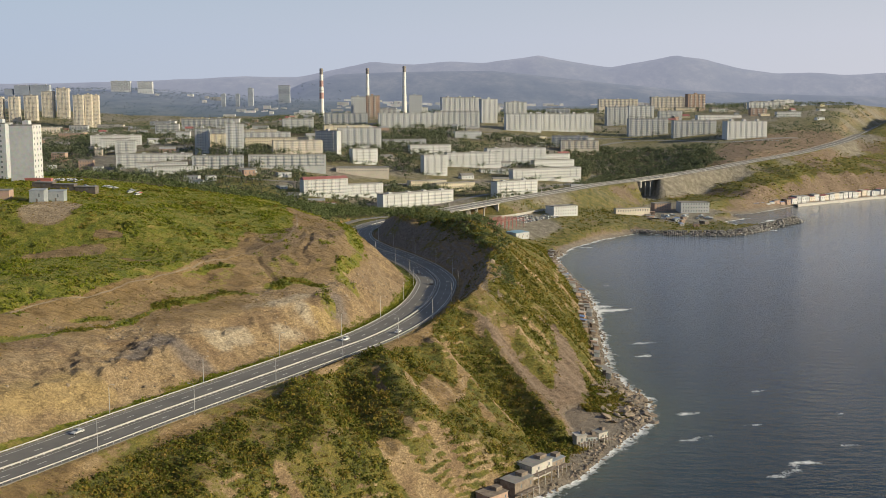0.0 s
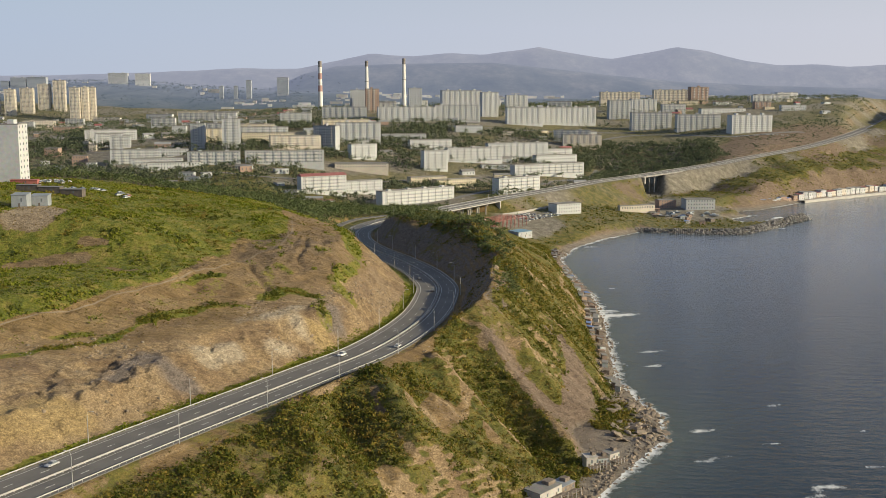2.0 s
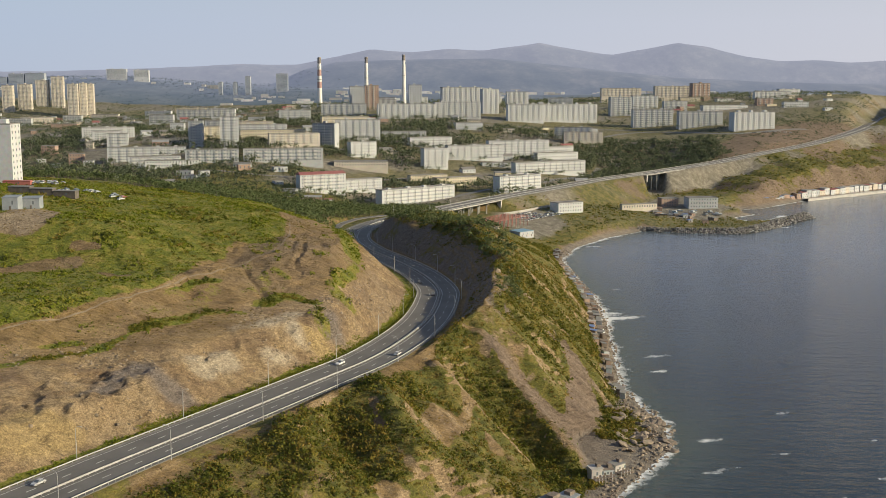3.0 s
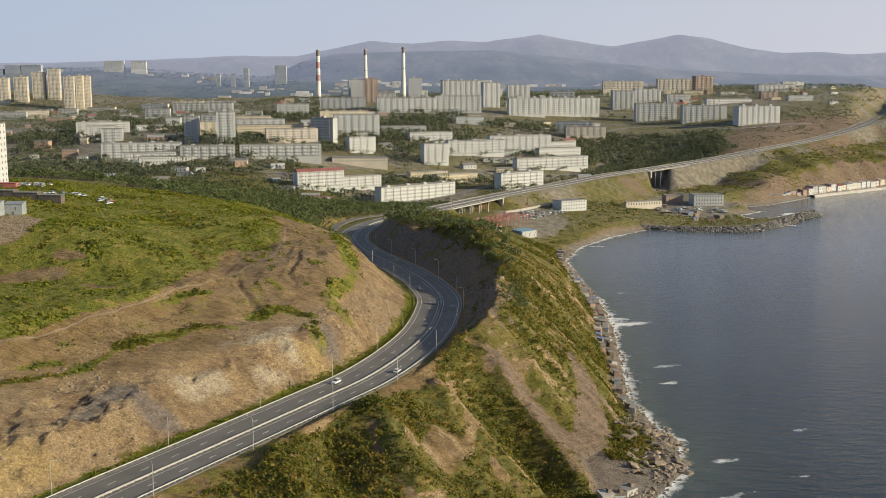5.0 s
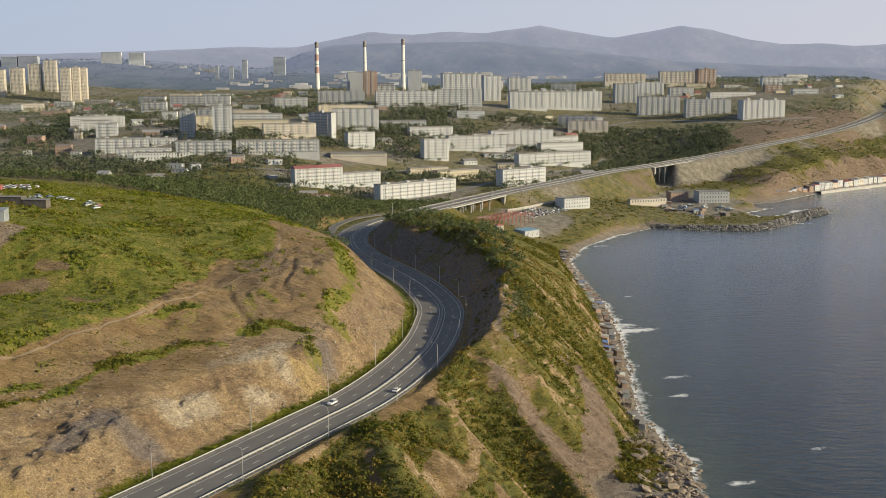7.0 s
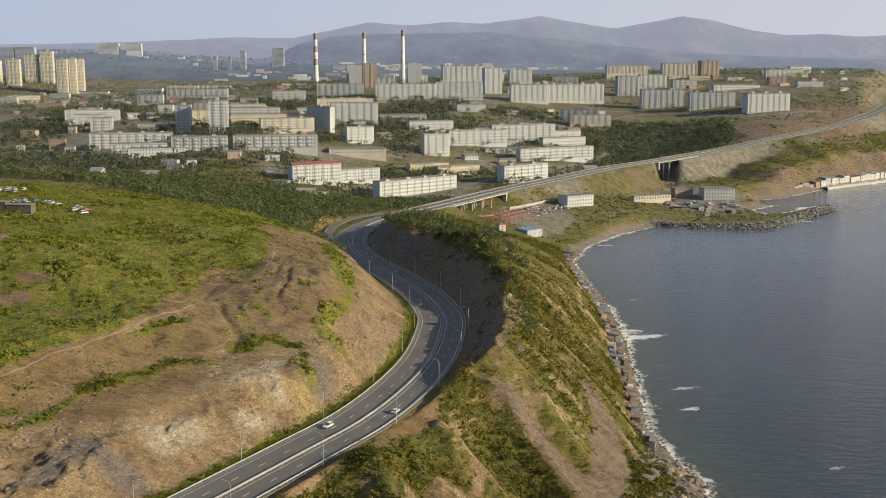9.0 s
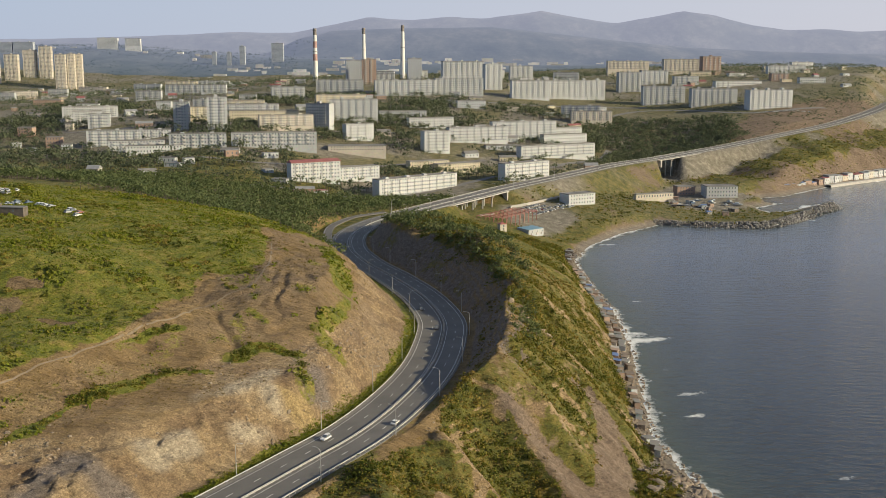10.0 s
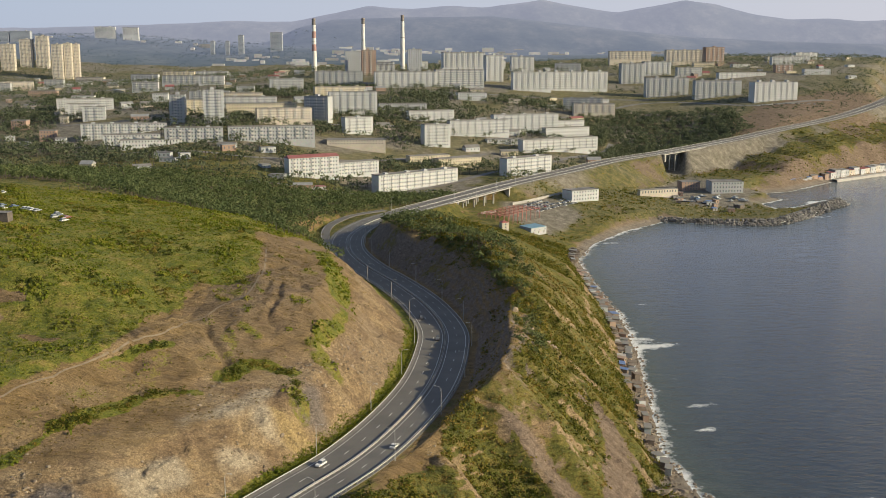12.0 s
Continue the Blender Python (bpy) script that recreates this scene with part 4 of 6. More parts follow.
KINDS = {"tower_block": ("apartment tower", "apartment tower"), "apartment_block": ("apartment block with balconies", "apartment building"),
         "low_building": ("low flat-roofed building", "building"), "office_building": ("two-storey office beside the yard", "building"), "boat_hall": ("hall on the harbour", "building")}
FOOT = []                                   # footprints, to keep trees off


def building(name, x, y, z, length, depth, height, floors, yaw, wall):
    """A block whose front runs from (x, y) along yaw; depth goes back from the front."""
    mat, word = WALLS[wall]
    # the farthest towers get the colour with haze painted in
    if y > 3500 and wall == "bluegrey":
        mat = M_hazeblock
    kind, category = KINDS[name]
    place = pose(x, y, z, 0, 0, yaw)
    corners = [place @ Vector(q) for q in ((0, 0, 0), (length, 0, 0), (length, depth, 0), (0, depth, 0))]
    under = min(height_at(c.x, c.y) for c in corners) - 1.0 - z if y < 3360 else -40.0
    under = min(under, -1.0)
    FOOT.append((x, y, math.cos(radians(yaw)), math.sin(radians(yaw)), length, depth))
    ob = new(name)
    ob.matrix_world = place
    tagged(ob, "%s %s %s" % (("tall" if floors > 7 else "long" if length > 50 else "small"), word, kind), category, "town buildings")
    step = height / max(floors, 1)
    bm = bmesh.new()
    box(bm, 0, 0, under, length, depth, height - 0.45)
    part("wall", bm, mat, ob)
    bm = bmesh.new()
    if wall == "redroof":
        box(bm, -0.5, -0.5, height - 0.45, length + 0.5, depth + 0.5, height)
        v = [bm.verts.new(q) for q in ((-0.5, -0.5, height), (length + 0.5, -0.5, height), (length + 0.5, depth + 0.5, height), (-0.5, depth + 0.5, height),
                                       (0.5, depth / 2, height + 2.4), (length - 0.5, depth / 2, height + 2.4))]
        for f in ((0, 1, 5, 4), (2, 3, 4, 5), (1, 2, 5), (3, 0, 4)):
            bm.faces.new([v[i] for i in f])
        top = part("roof", bm, M_redroof, ob, "dull red sheet roof")
    else:
        box(bm, -0.15, -0.15, height - 0.45, length + 0.15, depth + 0.15, height - 0.2)
        for a in ((-0.15, -0.15, length + 0.15, 0.15), (-0.15, depth - 0.15, length + 0.15, depth + 0.15), (-0.15, 0.15, 0.15, depth - 0.15), (length - 0.15, 0.15, length + 0.15, depth - 0.15)):
            box(bm, a[0], a[1], height - 0.2, a[2], a[3], height + 0.25)
        top = part("roof", bm, M_felt, ob, "grey felt roof")
    rng = random.Random(int(x * 7 + y))
    if floors >= 5:
        for k in range(max(1, int(length / 24))):
            bm = bmesh.new()
            cx = (k + 0.5) * length / max(1, int(length / 24)) + rng.uniform(-2, 2)
            box(bm, cx - 2, depth * 0.35, height - 0.3, cx + 2, depth * 0.7, height + (2.6 if floors > 7 else 1.3))
            part("roof_hut", bm, mat, top)
    # openings, storey by storey; balconies in stacks
    pitch = 3.3
    cols = max(1, int((length - 1.6) / pitch))
    x0 = (length - cols * pitch) / 2
    stacks = [c for c in range(cols) if floors >= 4 and (c % 6 in (1, 4)) and wall != "bluegrey"]
    ends = max(1, int((depth - 2) / 4.0)) if floors >= 4 else 0
    blank_front = name == "tower_block" and y < 800
    single = y < 1400
    panes = {}

    def pane(w, h, at, parent_name="window"):
        """One window, sharing its mesh with the alike ones."""
        key = (round(w, 2), round(h, 2))
        if key not in panes:
            b = bmesh.new()
            box(b, -w / 2, -0.06, 0, w / 2, 0.05, h)
            panes[key] = bpy.data.meshes.new("window")
            b.to_mesh(panes[key])
            b.free()
            panes[key].materials.append(M_glass)
        o = new("window", panes[key])
        o.parent = ob
        o.matrix_basis = at

    for s in range(floors):
        h0, h1 = s * step + 0.32 * step, s * step + 0.74 * step
        bm = bmesh.new()
        if not blank_front:
            for c in range(cols):
                w = 1.25 if c not in stacks else 1.9
                cx = x0 + (c + 0.5) * pitch
                if single:
                    pane(w, h1 - h0, pose(cx, 0, h0))
                else:
                    box(bm, cx - w / 2, -0.06, h0, cx + w / 2, 0.05, h1)
        for e in range(ends if name == "tower_block" else 0):
            cy = (e + 0.5) * depth / ends
            if x < 0:
                if single:
                    pane(1.3, h1 - h0, pose(length, cy, h0, 0, 0, 90))
                else:
                    box(bm, length - 0.05, cy - 0.65, h0, length + 0.06, cy + 0.65, h1)
            elif not single:
                box(bm, -0.06, cy - 0.65, h0, 0.05, cy + 0.65, h1)
        if len(bm.faces):
            tagged(part("window_row", bm, M_glass, ob), kind="stuff")
        else:
            bm.free()
    slab = None
    if not blank_front:
        for c in stacks:
            cx = x0 + (c + 0.5) * pitch
            bm = bmesh.new()
            for s in range(1 if floors < 9 else 0, floors):
                if single:
                    if slab is None:
                        b = bmesh.new()
                        box(b, -1.55, -1.15, 0.02, 1.55, -0.08, 0.40 * step)
                        slab = bpy.data.meshes.new("balcony")
                        b.to_mesh(slab)
                        b.free()
                        slab.materials.append(M_balcony)
                    o = new("balcony", slab)
                    o.parent = ob
                    o.matrix_basis = pose(cx, 0, s * step)
                else:
                    box(bm, cx - 1.55, -1.15, s * step + 0.02, cx + 1.55, -0.08, s * step + 0.36 * step)
            if len(bm.faces):
                tagged(part("balcony_stack", bm, M_balcony, ob), kind="stuff")
            else:
                bm.free()
    return ob


building("tower_block", -283, 734, 95.8, 15.4, 16, 36.4, 10, 0, "white")
building("apartment_block", -311, 765, 93.9, 13.5, 14, 38.7, 11, 0, "bluegrey")
building("tower_block", -1212, 3050, 67.1, 22.0, 24, 83.1, 23, 8, "cream")
building("tower_block", -1174, 3050, 67.1, 27.2, 24, 83.1, 23, 8, "cream")
building("tower_block", -1169, 3150, 72.2, 34.9, 24, 81.1, 23, 8, "cream")
building("tower_block", -1155, 3250, 77.8, 34.5, 24, 86.9, 24, 8, "cream")
building("tower_block", -1111, 3250, 85.8, 33.0, 24, 88.6, 25, 8, "cream")
building("tower_block", -983, 3000, 69.8, 25.5, 24, 84.8, 24, 8, "cream")
building("tower_block", -958, 3020, 69.3, 17.6, 20, 86.9, 24, 8, "cream")
building("tower_block", -945, 3040, 71.8, 17.7, 20, 82.8, 23, 8, "cream")
building("apartment_block", -1130, 3850, 171.2, 66.2, 16, 31.1, 9, 4, "white")
building("apartment_block", -1039, 3850, 175.0, 50.2, 16, 25.3, 7, 4, "white")
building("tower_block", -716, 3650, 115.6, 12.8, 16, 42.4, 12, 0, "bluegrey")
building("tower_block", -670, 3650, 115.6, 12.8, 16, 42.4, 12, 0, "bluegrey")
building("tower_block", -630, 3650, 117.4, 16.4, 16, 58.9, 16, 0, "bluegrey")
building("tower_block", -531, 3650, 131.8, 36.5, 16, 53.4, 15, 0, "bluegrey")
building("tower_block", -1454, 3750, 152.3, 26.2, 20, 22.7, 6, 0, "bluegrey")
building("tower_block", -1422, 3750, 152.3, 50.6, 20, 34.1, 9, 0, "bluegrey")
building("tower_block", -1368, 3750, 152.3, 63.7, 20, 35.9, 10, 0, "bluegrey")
building("low_building", -554, 1824, 76.8, 33.1, 14, 12.0, 3, 6, "white")
building("low_building", -705, 2064, 72.4, 46.8, 16, 11.5, 3, 4, "brick")
building("tower_block", -455, 1560, 69.5, 27.4, 14, 19.7, 5, 10, "white")
building("low_building", -534, 1530, 62.7, 18.5, 14, 11.6, 3, 0, "brick")
building("low_building", -511, 1620, 70.5, 7.3, 10, 8.2, 2, 0, "cream")
building("low_building", -484, 1560, 68.0, 10.2, 10, 9.5, 3, 0, "cream")
building("low_building", -470, 1446, 56.5, 18.3, 12, 12.4, 3, 8, "brick")
building("low_building", -446, 1428, 55.5, 11.9, 10, 6.5, 2, 8, "white")
building("apartment_block", -418, 1434, 57.3, 96.0, 12, 20.3, 6, 12, "white")
building("apartment_block", -379, 1386, 54.1, 62.1, 12, 15.4, 4, 14, "white")
building("apartment_block", -351, 1356, 54.1, 62.5, 12, 12.3, 3, 16, "white")
building("tower_block", -326, 1478, 74.4, 17.6, 18, 34.3, 10, 5, "greywhite")
building("tower_block", -283, 1466, 76.5, 23.3, 18, 38.5, 11, 10, "white")
building("apartment_block", -417, 1758, 83.8, 21.7, 12, 12.4, 3, 5, "white")
building("apartment_block", -307, 1372, 59.2, 62.7, 12, 19.4, 5, 10, "greywhite")
building("apartment_block", -241, 1390, 62.2, 96.0, 12, 16.2, 4, 12, "greywhite")
building("apartment_block", -273, 1554, 82.2, 87.0, 12, 11.8, 3, 10, "yellow")
building("low_building", -311, 1836, 90.9, 26.5, 12, 12.0, 3, 5, "greywhite")
building("apartment_block", -263, 1848, 92.3, 50.9, 14, 21.5, 6, 12, "greywhite")
building("apartment_block", -177, 1560, 74.8, 32.9, 14, 28.4, 8, -20, "greywhite")
building("apartment_block", -152, 1626, 78.1, 63.3, 14, 27.1, 8, 10, "white")
building("apartment_block", -207, 1956, 96.7, 76.4, 14, 24.7, 7, 5, "greywhite")
building("tower_block", -178, 2196, 105.4, 28.6, 20, 44.3, 12, 8, "bluegrey")
building("tower_block", -146, 2160, 105.0, 25.0, 20, 46.9, 13, 8, "brick")
building("apartment_block", -110, 1932, 96.3, 98.3, 14, 25.4, 7, 10, "white")
building("apartment_block", -14, 1956, 96.6, 79.8, 14, 27.6, 8, 12, "greywhite")
building("tower_block", -67, 2250, 119.9, 26.0, 20, 32.9, 9, 5, "bluegrey")
building("apartment_block", -1, 2150, 121.2, 74.8, 26, 27.1, 8, 10, "white")
building("tower_block", 70, 2040, 102.3, 30.0, 18, 43.2, 12, 15, "white")
building("tower_block", 125, 2250, 111.9, 42.6, 16, 27.2, 8, 8, "white")
building("apartment_block", 111, 1974, 91.1, 64.0, 14, 28.9, 8, 12, "white")
building("apartment_block", 176, 2010, 89.9, 98.9, 14, 29.4, 8, 14, "white")
building("apartment_block", -121, 1506, 61.5, 37.3, 12, 19.0, 5, 30, "white")
building("low_building", -90, 1680, 76.5, 65.6, 14, 10.2, 3, 8, "greywhite")
building("apartment_block", -47, 1626, 66.6, 62.9, 12, 14.0, 4, 20, "white")
building("tower_block", -25, 1500, 45.9, 33.5, 14, 26.6, 7, 22, "white")
building("apartment_block", 6, 1572, 52.8, 81.6, 12, 19.1, 5, 20, "white")
building("apartment_block", 64, 1626, 54.3, 92.3, 12, 21.4, 6, 18, "white")
building("apartment_block", 129, 1650, 50.3, 66.8, 12, 15.0, 4, 25, "white")
building("apartment_block", 133, 1626, 46.1, 66.9, 12, 12.3, 3, 25, "white")
building("apartment_block", 96, 1530, 36.0, 112.3, 12, 15.5, 4, 28, "white")
building("apartment_block", 65, 1338, 29.4, 65.3, 12, 19.7, 5, 38, "white")
building("apartment_block", -157, 1262, 39.0, 54.8, 12, 18.5, 5, 30, "redroof")
building("apartment_block", -126, 1292, 35.7, 64.9, 12, 13.1, 4, 32, "white")
building("apartment_block", -67, 1252, 22.6, 103.5, 12, 19.0, 5, 40, "white")
building("low_building", -40, 1396, 36.3, 49.1, 12, 9.2, 3, 25, "yellow")
building("low_building", -8, 1396, 33.4, 55.2, 12, 9.2, 3, 28, "yellow")
building("low_building", -136, 1430, 54.5, 67.1, 24, 5.8, 2, 5, "cream")
building("low_building", 53, 1560, 44.8, 46.1, 14, 4.7, 1, 10, "white")
building("low_building", 20, 1830, 82.7, 44.1, 16, 11.1, 3, 10, "bluegrey")
building("low_building", 26, 1848, 83.8, 11.4, 10, 10.3, 3, 10, "brick")
building("apartment_block", 373, 2700, 124.2, 95.5, 14, 19.1, 5, 6, "cream")
building("tower_block", 310, 2130, 94.8, 40.9, 16, 35.5, 10, 8, "greywhite")
building("tower_block", 367, 2226, 104.4, 50.9, 16, 27.0, 7, 8, "white")
building("apartment_block", 328, 1986, 78.7, 70.9, 14, 32.1, 9, 6, "greywhite")
building("apartment_block", 396, 1932, 78.6, 75.4, 14, 30.2, 8, 6, "greywhite")
building("apartment_block", 470, 1860, 78.5, 72.6, 18, 31.0, 9, 14, "white")
building("apartment_block", 471, 2550, 123.0, 82.7, 16, 25.7, 7, 6, "cream")
building("tower_block", 543, 2500, 123.5, 39.7, 20, 31.5, 9, 10, "brick")
building("low_building", 488, 2364, 115.6, 41.2, 14, 10.7, 3, 5, "yellow")
building("apartment_block", 483, 2136, 101.9, 91.9, 12, 12.9, 4, 15, "white")
building("apartment_block", 557, 2334, 117.2, 36.3, 12, 7.1, 2, 15, "white")
building("apartment_block", 678, 2526, 123.2, 36.7, 12, 11.5, 3, 6, "cream")
building("low_building", 601, 2202, 112.4, 32.0, 14, 14.4, 4, 6, "brick")
building("apartment_block", 638, 2154, 110.0, 47.9, 12, 10.9, 3, 5, "white")
building("low_building", 216, 1896, 72.5, 40.6, 12, 8.6, 2, 10, "white")
building("office_building", 122, 1226, 19.6, 32.4, 16, 10.6, 3, 30, "white")
building("low_building", 205, 1320, 12.8, 45.8, 6, 5.4, 1, 20, "cream")
building("low_building", 263, 1386, 8.7, 21.4, 14, 9.8, 3, 10, "brick")
building("boat_hall", 292, 1368, 8.5, 35.8, 20, 12.5, 3, 6, "greywhite")


# small houses, garages and shops between and beyond the blocks
def town_house(x, y, heading, w, d, h, wall, roof, gable):
    z = height_at(x, y) - 0.2
    ob = new("town_house")
    ob.matrix_world = pose(x, y, z, 0, 0, heading)
    tagged(ob, "small %s house with a %s roof" % (WALLS[wall][1], "gabled" if gable else "flat"), "house", "small town houses")
    FOOT.append((x - w / 2 * math.cos(radians(heading)), y - w / 2 * math.sin(radians(heading)), math.cos(radians(heading)), math.sin(radians(heading)), w, d))
    bm = bmesh.new()
    box(bm, -w / 2, 0, -3, w / 2, d, h)
    part("wall", bm, WALLS[wall][0], ob)
    bm = bmesh.new()
    if gable:
        v = [bm.verts.new(q) for q in ((-w / 2 - 0.4, -0.4, h), (w / 2 + 0.4, -0.4, h), (w / 2 + 0.4, d + 0.4, h), (-w / 2 - 0.4, d + 0.4, h), (-w / 2 - 0.4, d / 2, h + d * 0.3), (w / 2 + 0.4, d / 2, h + d * 0.3))]
        for f in ((0, 1, 5, 4), (2, 3, 4, 5), (1, 2, 5), (3, 0, 4), (3, 2, 1, 0)):
            bm.faces.new([v[i] for i in f])
    else:
        box(bm, -w / 2 - 0.2, -0.2, h + 0.003, w / 2 + 0.2, d + 0.2, h + 0.3)
    part("roof", bm, roof, ob)
    for k in range(max(1, int(w / 4))):
        bm = bmesh.new()
        cx = -w / 2 + (k + 0.5) * w / max(1, int(w / 4))
        box(bm, cx - 0.6, -0.05, 0.4 * h, cx + 0.6, 0.05, 0.75 * h)
        part("window", bm, M_glass, ob)


M_slate = mottled("grey_sheet_roof", (0.22, 0.23, 0.24), (0.34, 0.35, 0.36), 0.2, 0.6)


def free_spot(x, y, room):
    for bx, by, cs, sn, ln, dp in FOOT:
        u, v = (x - bx) * cs + (y - by) * sn, -(x - bx) * sn + (y - by) * cs
        if -room < u < ln + room and -room < v < dp + room:
            return False
    return True


# further rows of five-storey blocks up the slopes
r = random.Random(29)
for x0, x1, y0, y1, count in ((-560, -60, 1480, 1820, 8), (-950, -350, 1900, 2750, 11), (-300, 250, 1780, 2400, 9), (380, 820, 2180, 2750, 6)):
    made = 0
    for k in range(200):
        x, y, ln, yaw = r.uniform(x0, x1), r.uniform(y0, y1), r.uniform(34, 76), r.choice((-4, 3, 8, 18))
        spots = [(x + ln * u * math.cos(radians(yaw)) - 5 * v * math.sin(radians(yaw)), y + ln * u * math.sin(radians(yaw)) + 6 * v) for u in (0, 0.33, 0.66, 1) for v in (-2, 0, 2, 4)]
        if made < count and all(free_spot(a, b, 7) for a, b in spots) and min(near_line(np.array([a for a, b in spots]), np.array([b for a, b in spots]), ROAD_LINE)[0]) > 45:
            building("apartment_block", round(x), round(y), max(height_at(a, b) for a, b in spots), round(ln), 12, 14.6, 5, yaw, r.choice(("white", "white", "greywhite", "cream", "yellow")))
            made += 1


r = random.Random(31)
for x0, x1, y0, y1, count in ((-1150, -380, 1420, 2950, 125), (-380, 230, 1500, 2350, 85), (380, 1000, 1950, 2700, 45), (-420, -120, 1180, 1380, 14)):
    for k in range(count):
        x, y = r.uniform(x0, x1), r.uniform(y0, y1)
        if free_spot(x, y, 9) and float(near_line(np.array([x]), np.array([y]), ROAD_LINE)[0][0]) > 40:
            gable = r.random() < 0.55
            town_house(x, y, r.uniform(-10, 35), r.uniform(8, 22), r.uniform(7, 12), r.uniform(3, 7), r.choice(("white", "cream", "brick", "greywhite", "yellow")), r.choice((M_slate, M_slate, M_redroof, M_felt, M_felt)), gable)


# town streets, draped over the ground
def street(points, width, label):
    line = spline(np.array(points, float), 10)
    t = np.gradient(line, axis=0)
    t /= np.linalg.norm(t, axis=1)[:, None]
    pts, faces = [], []
    for i in range(len(line)):
        for o in (-width / 2, 0, width / 2):
            x, y = line[i, 0] - t[i, 1] * o, line[i, 1] + t[i, 0] * o
            pts.append((x, y, height_at(x, y) + (0.35 if width > 3 else 0.12)))
    for i in range(len(line) - 1):
        for j in range(2):
            faces.append((i * 3 + j, i * 3 + j + 1, i * 3 + j + 4, i * 3 + j + 3))
    STREETS.append((line, width))
    return tagged(part("road", (pts, faces), M_street), label, "street", kind="structure")


STREETS = []
M_street = mottled("street_asphalt", (0.15, 0.145, 0.14), (0.23, 0.22, 0.21), 0.1, 0.9)
street([(-230, 1195), (-150, 1222), (-85, 1236), (-30, 1275), (30, 1338), (75, 1410), (130, 1500), (200, 1590), (225, 1660)], 8, "grey town street with parked cars")
street([(-420, 1330), (-300, 1340), (-200, 1330), (-100, 1380), (-20, 1440), (50, 1500)], 7, "grey town street between the blocks")
street([(-480, 1540), (-350, 1530), (-220, 1520), (-80, 1580), (40, 1660), (190, 1790), (330, 1930), (470, 1840), (600, 1900)], 8, "grey town street along the slope")
street([(-900, 2350), (-600, 2150), (-400, 1960), (-200, 1890), (0, 1900), (160, 1930), (330, 1960)], 9, "grey town street below the tall blocks")

# the sandy footpath over the hill above the cutting
M_sand = mottled("trodden_sand", (0.185, 0.138, 0.082), (0.27, 0.21, 0.135), 0.3, 0.95)
path = street([(-175, 440), (-155, 463), (-145, 475), (-137, 490), (-126, 511), (-114, 532), (-102, 555), (-93, 575), (-83, 588), (-82, 624), (-88, 670)], 0.7, "narrow sandy footpath across the hill")
path.data.materials[0] = M_sand
path.name = "path"

# ---------------------------------------------------------------- chimneys
def chimney(x, y, z, height, r, banded):
    ob = new("power_station_chimney")
    ob.matrix_world = pose(x, y, z)
    tagged(ob, "tall pale concrete chimney with faded red bands" if banded else "tall pale concrete chimney with a sooty top", "chimney", "power station chimneys")
    n = 9
    for k in range(n):
        h0, h1 = height * k / n, height * (k + 1) / n
        bm = bmesh.new()
        a = bmesh.ops.create_cone(bm, cap_ends=True, segments=24, radius1=r * (1.35 - 0.5 * k / n), radius2=r * (1.35 - 0.5 * (k + 1) / n), depth=h1 - h0)["verts"]
        bmesh.ops.translate(bm, verts=a, vec=(0, 0, (h0 + h1) / 2))
        red, soot = banded and k in (4, 6), k == 8
        part("shaft_band", bm, M_bandred if red else M_soot if soot else M_bandwhite, ob, "faded red band" if red else "sooty top band" if soot else "")
    for h in (0.6, 0.97):
        bm = bmesh.new()
        rr = r * (1.35 - 0.5 * h) + 1.0
        a = bmesh.ops.create_cone(bm, cap_ends=True, segments=24, radius1=rr, radius2=rr, depth=0.8)["verts"]
        bmesh.ops.translate(bm, verts=a, vec=(0, 0, h * height))
        part("gallery", bm, M_felt, ob)
    return ob


M_bandwhite = mottled("chimney_white", (0.62, 0.61, 0.60), (0.76, 0.75, 0.73), 0.03, 0.9)
M_soot = mottled("chimney_soot", (0.17, 0.15, 0.145), (0.30, 0.27, 0.25), 0.03, 0.95)
M_bandred = mottled("chimney_red", (0.36, 0.20, 0.18), (0.45, 0.27, 0.25), 0.03, 0.9)
chimney(-272, 2535, 92, 120, 4.4, True)
chimney(-176, 2640, 96, 119, 4.0, False)
chimney(-94, 2755, 98, 125, 4.4, False)

# ---------------------------------------------------------------- plants
def raw_mesh(name, verts, faces, material, values=None):
    """One mesh from arrays of points and quads; values: a tone for each face's corners."""
    me = bpy.data.meshes.new(name)
    me.vertices.add(len(verts))
    me.vertices.foreach_set("co", verts.ravel())
    me.loops.add(faces.size)
    me.loops.foreach_set("vertex_index", faces.ravel())
    me.polygons.add(len(faces))
    me.polygons.foreach_set("loop_start", np.arange(0, faces.size, faces.shape[1]))
    me.polygons.foreach_set("use_smooth", np.zeros(len(faces), bool))
    me.update(calc_edges=True)
    if values is not None:
        me.attributes.new("tone", 'FLOAT', 'POINT').data.foreach_set("value", values)
    me.materials.append(material)
    return new(name, me)


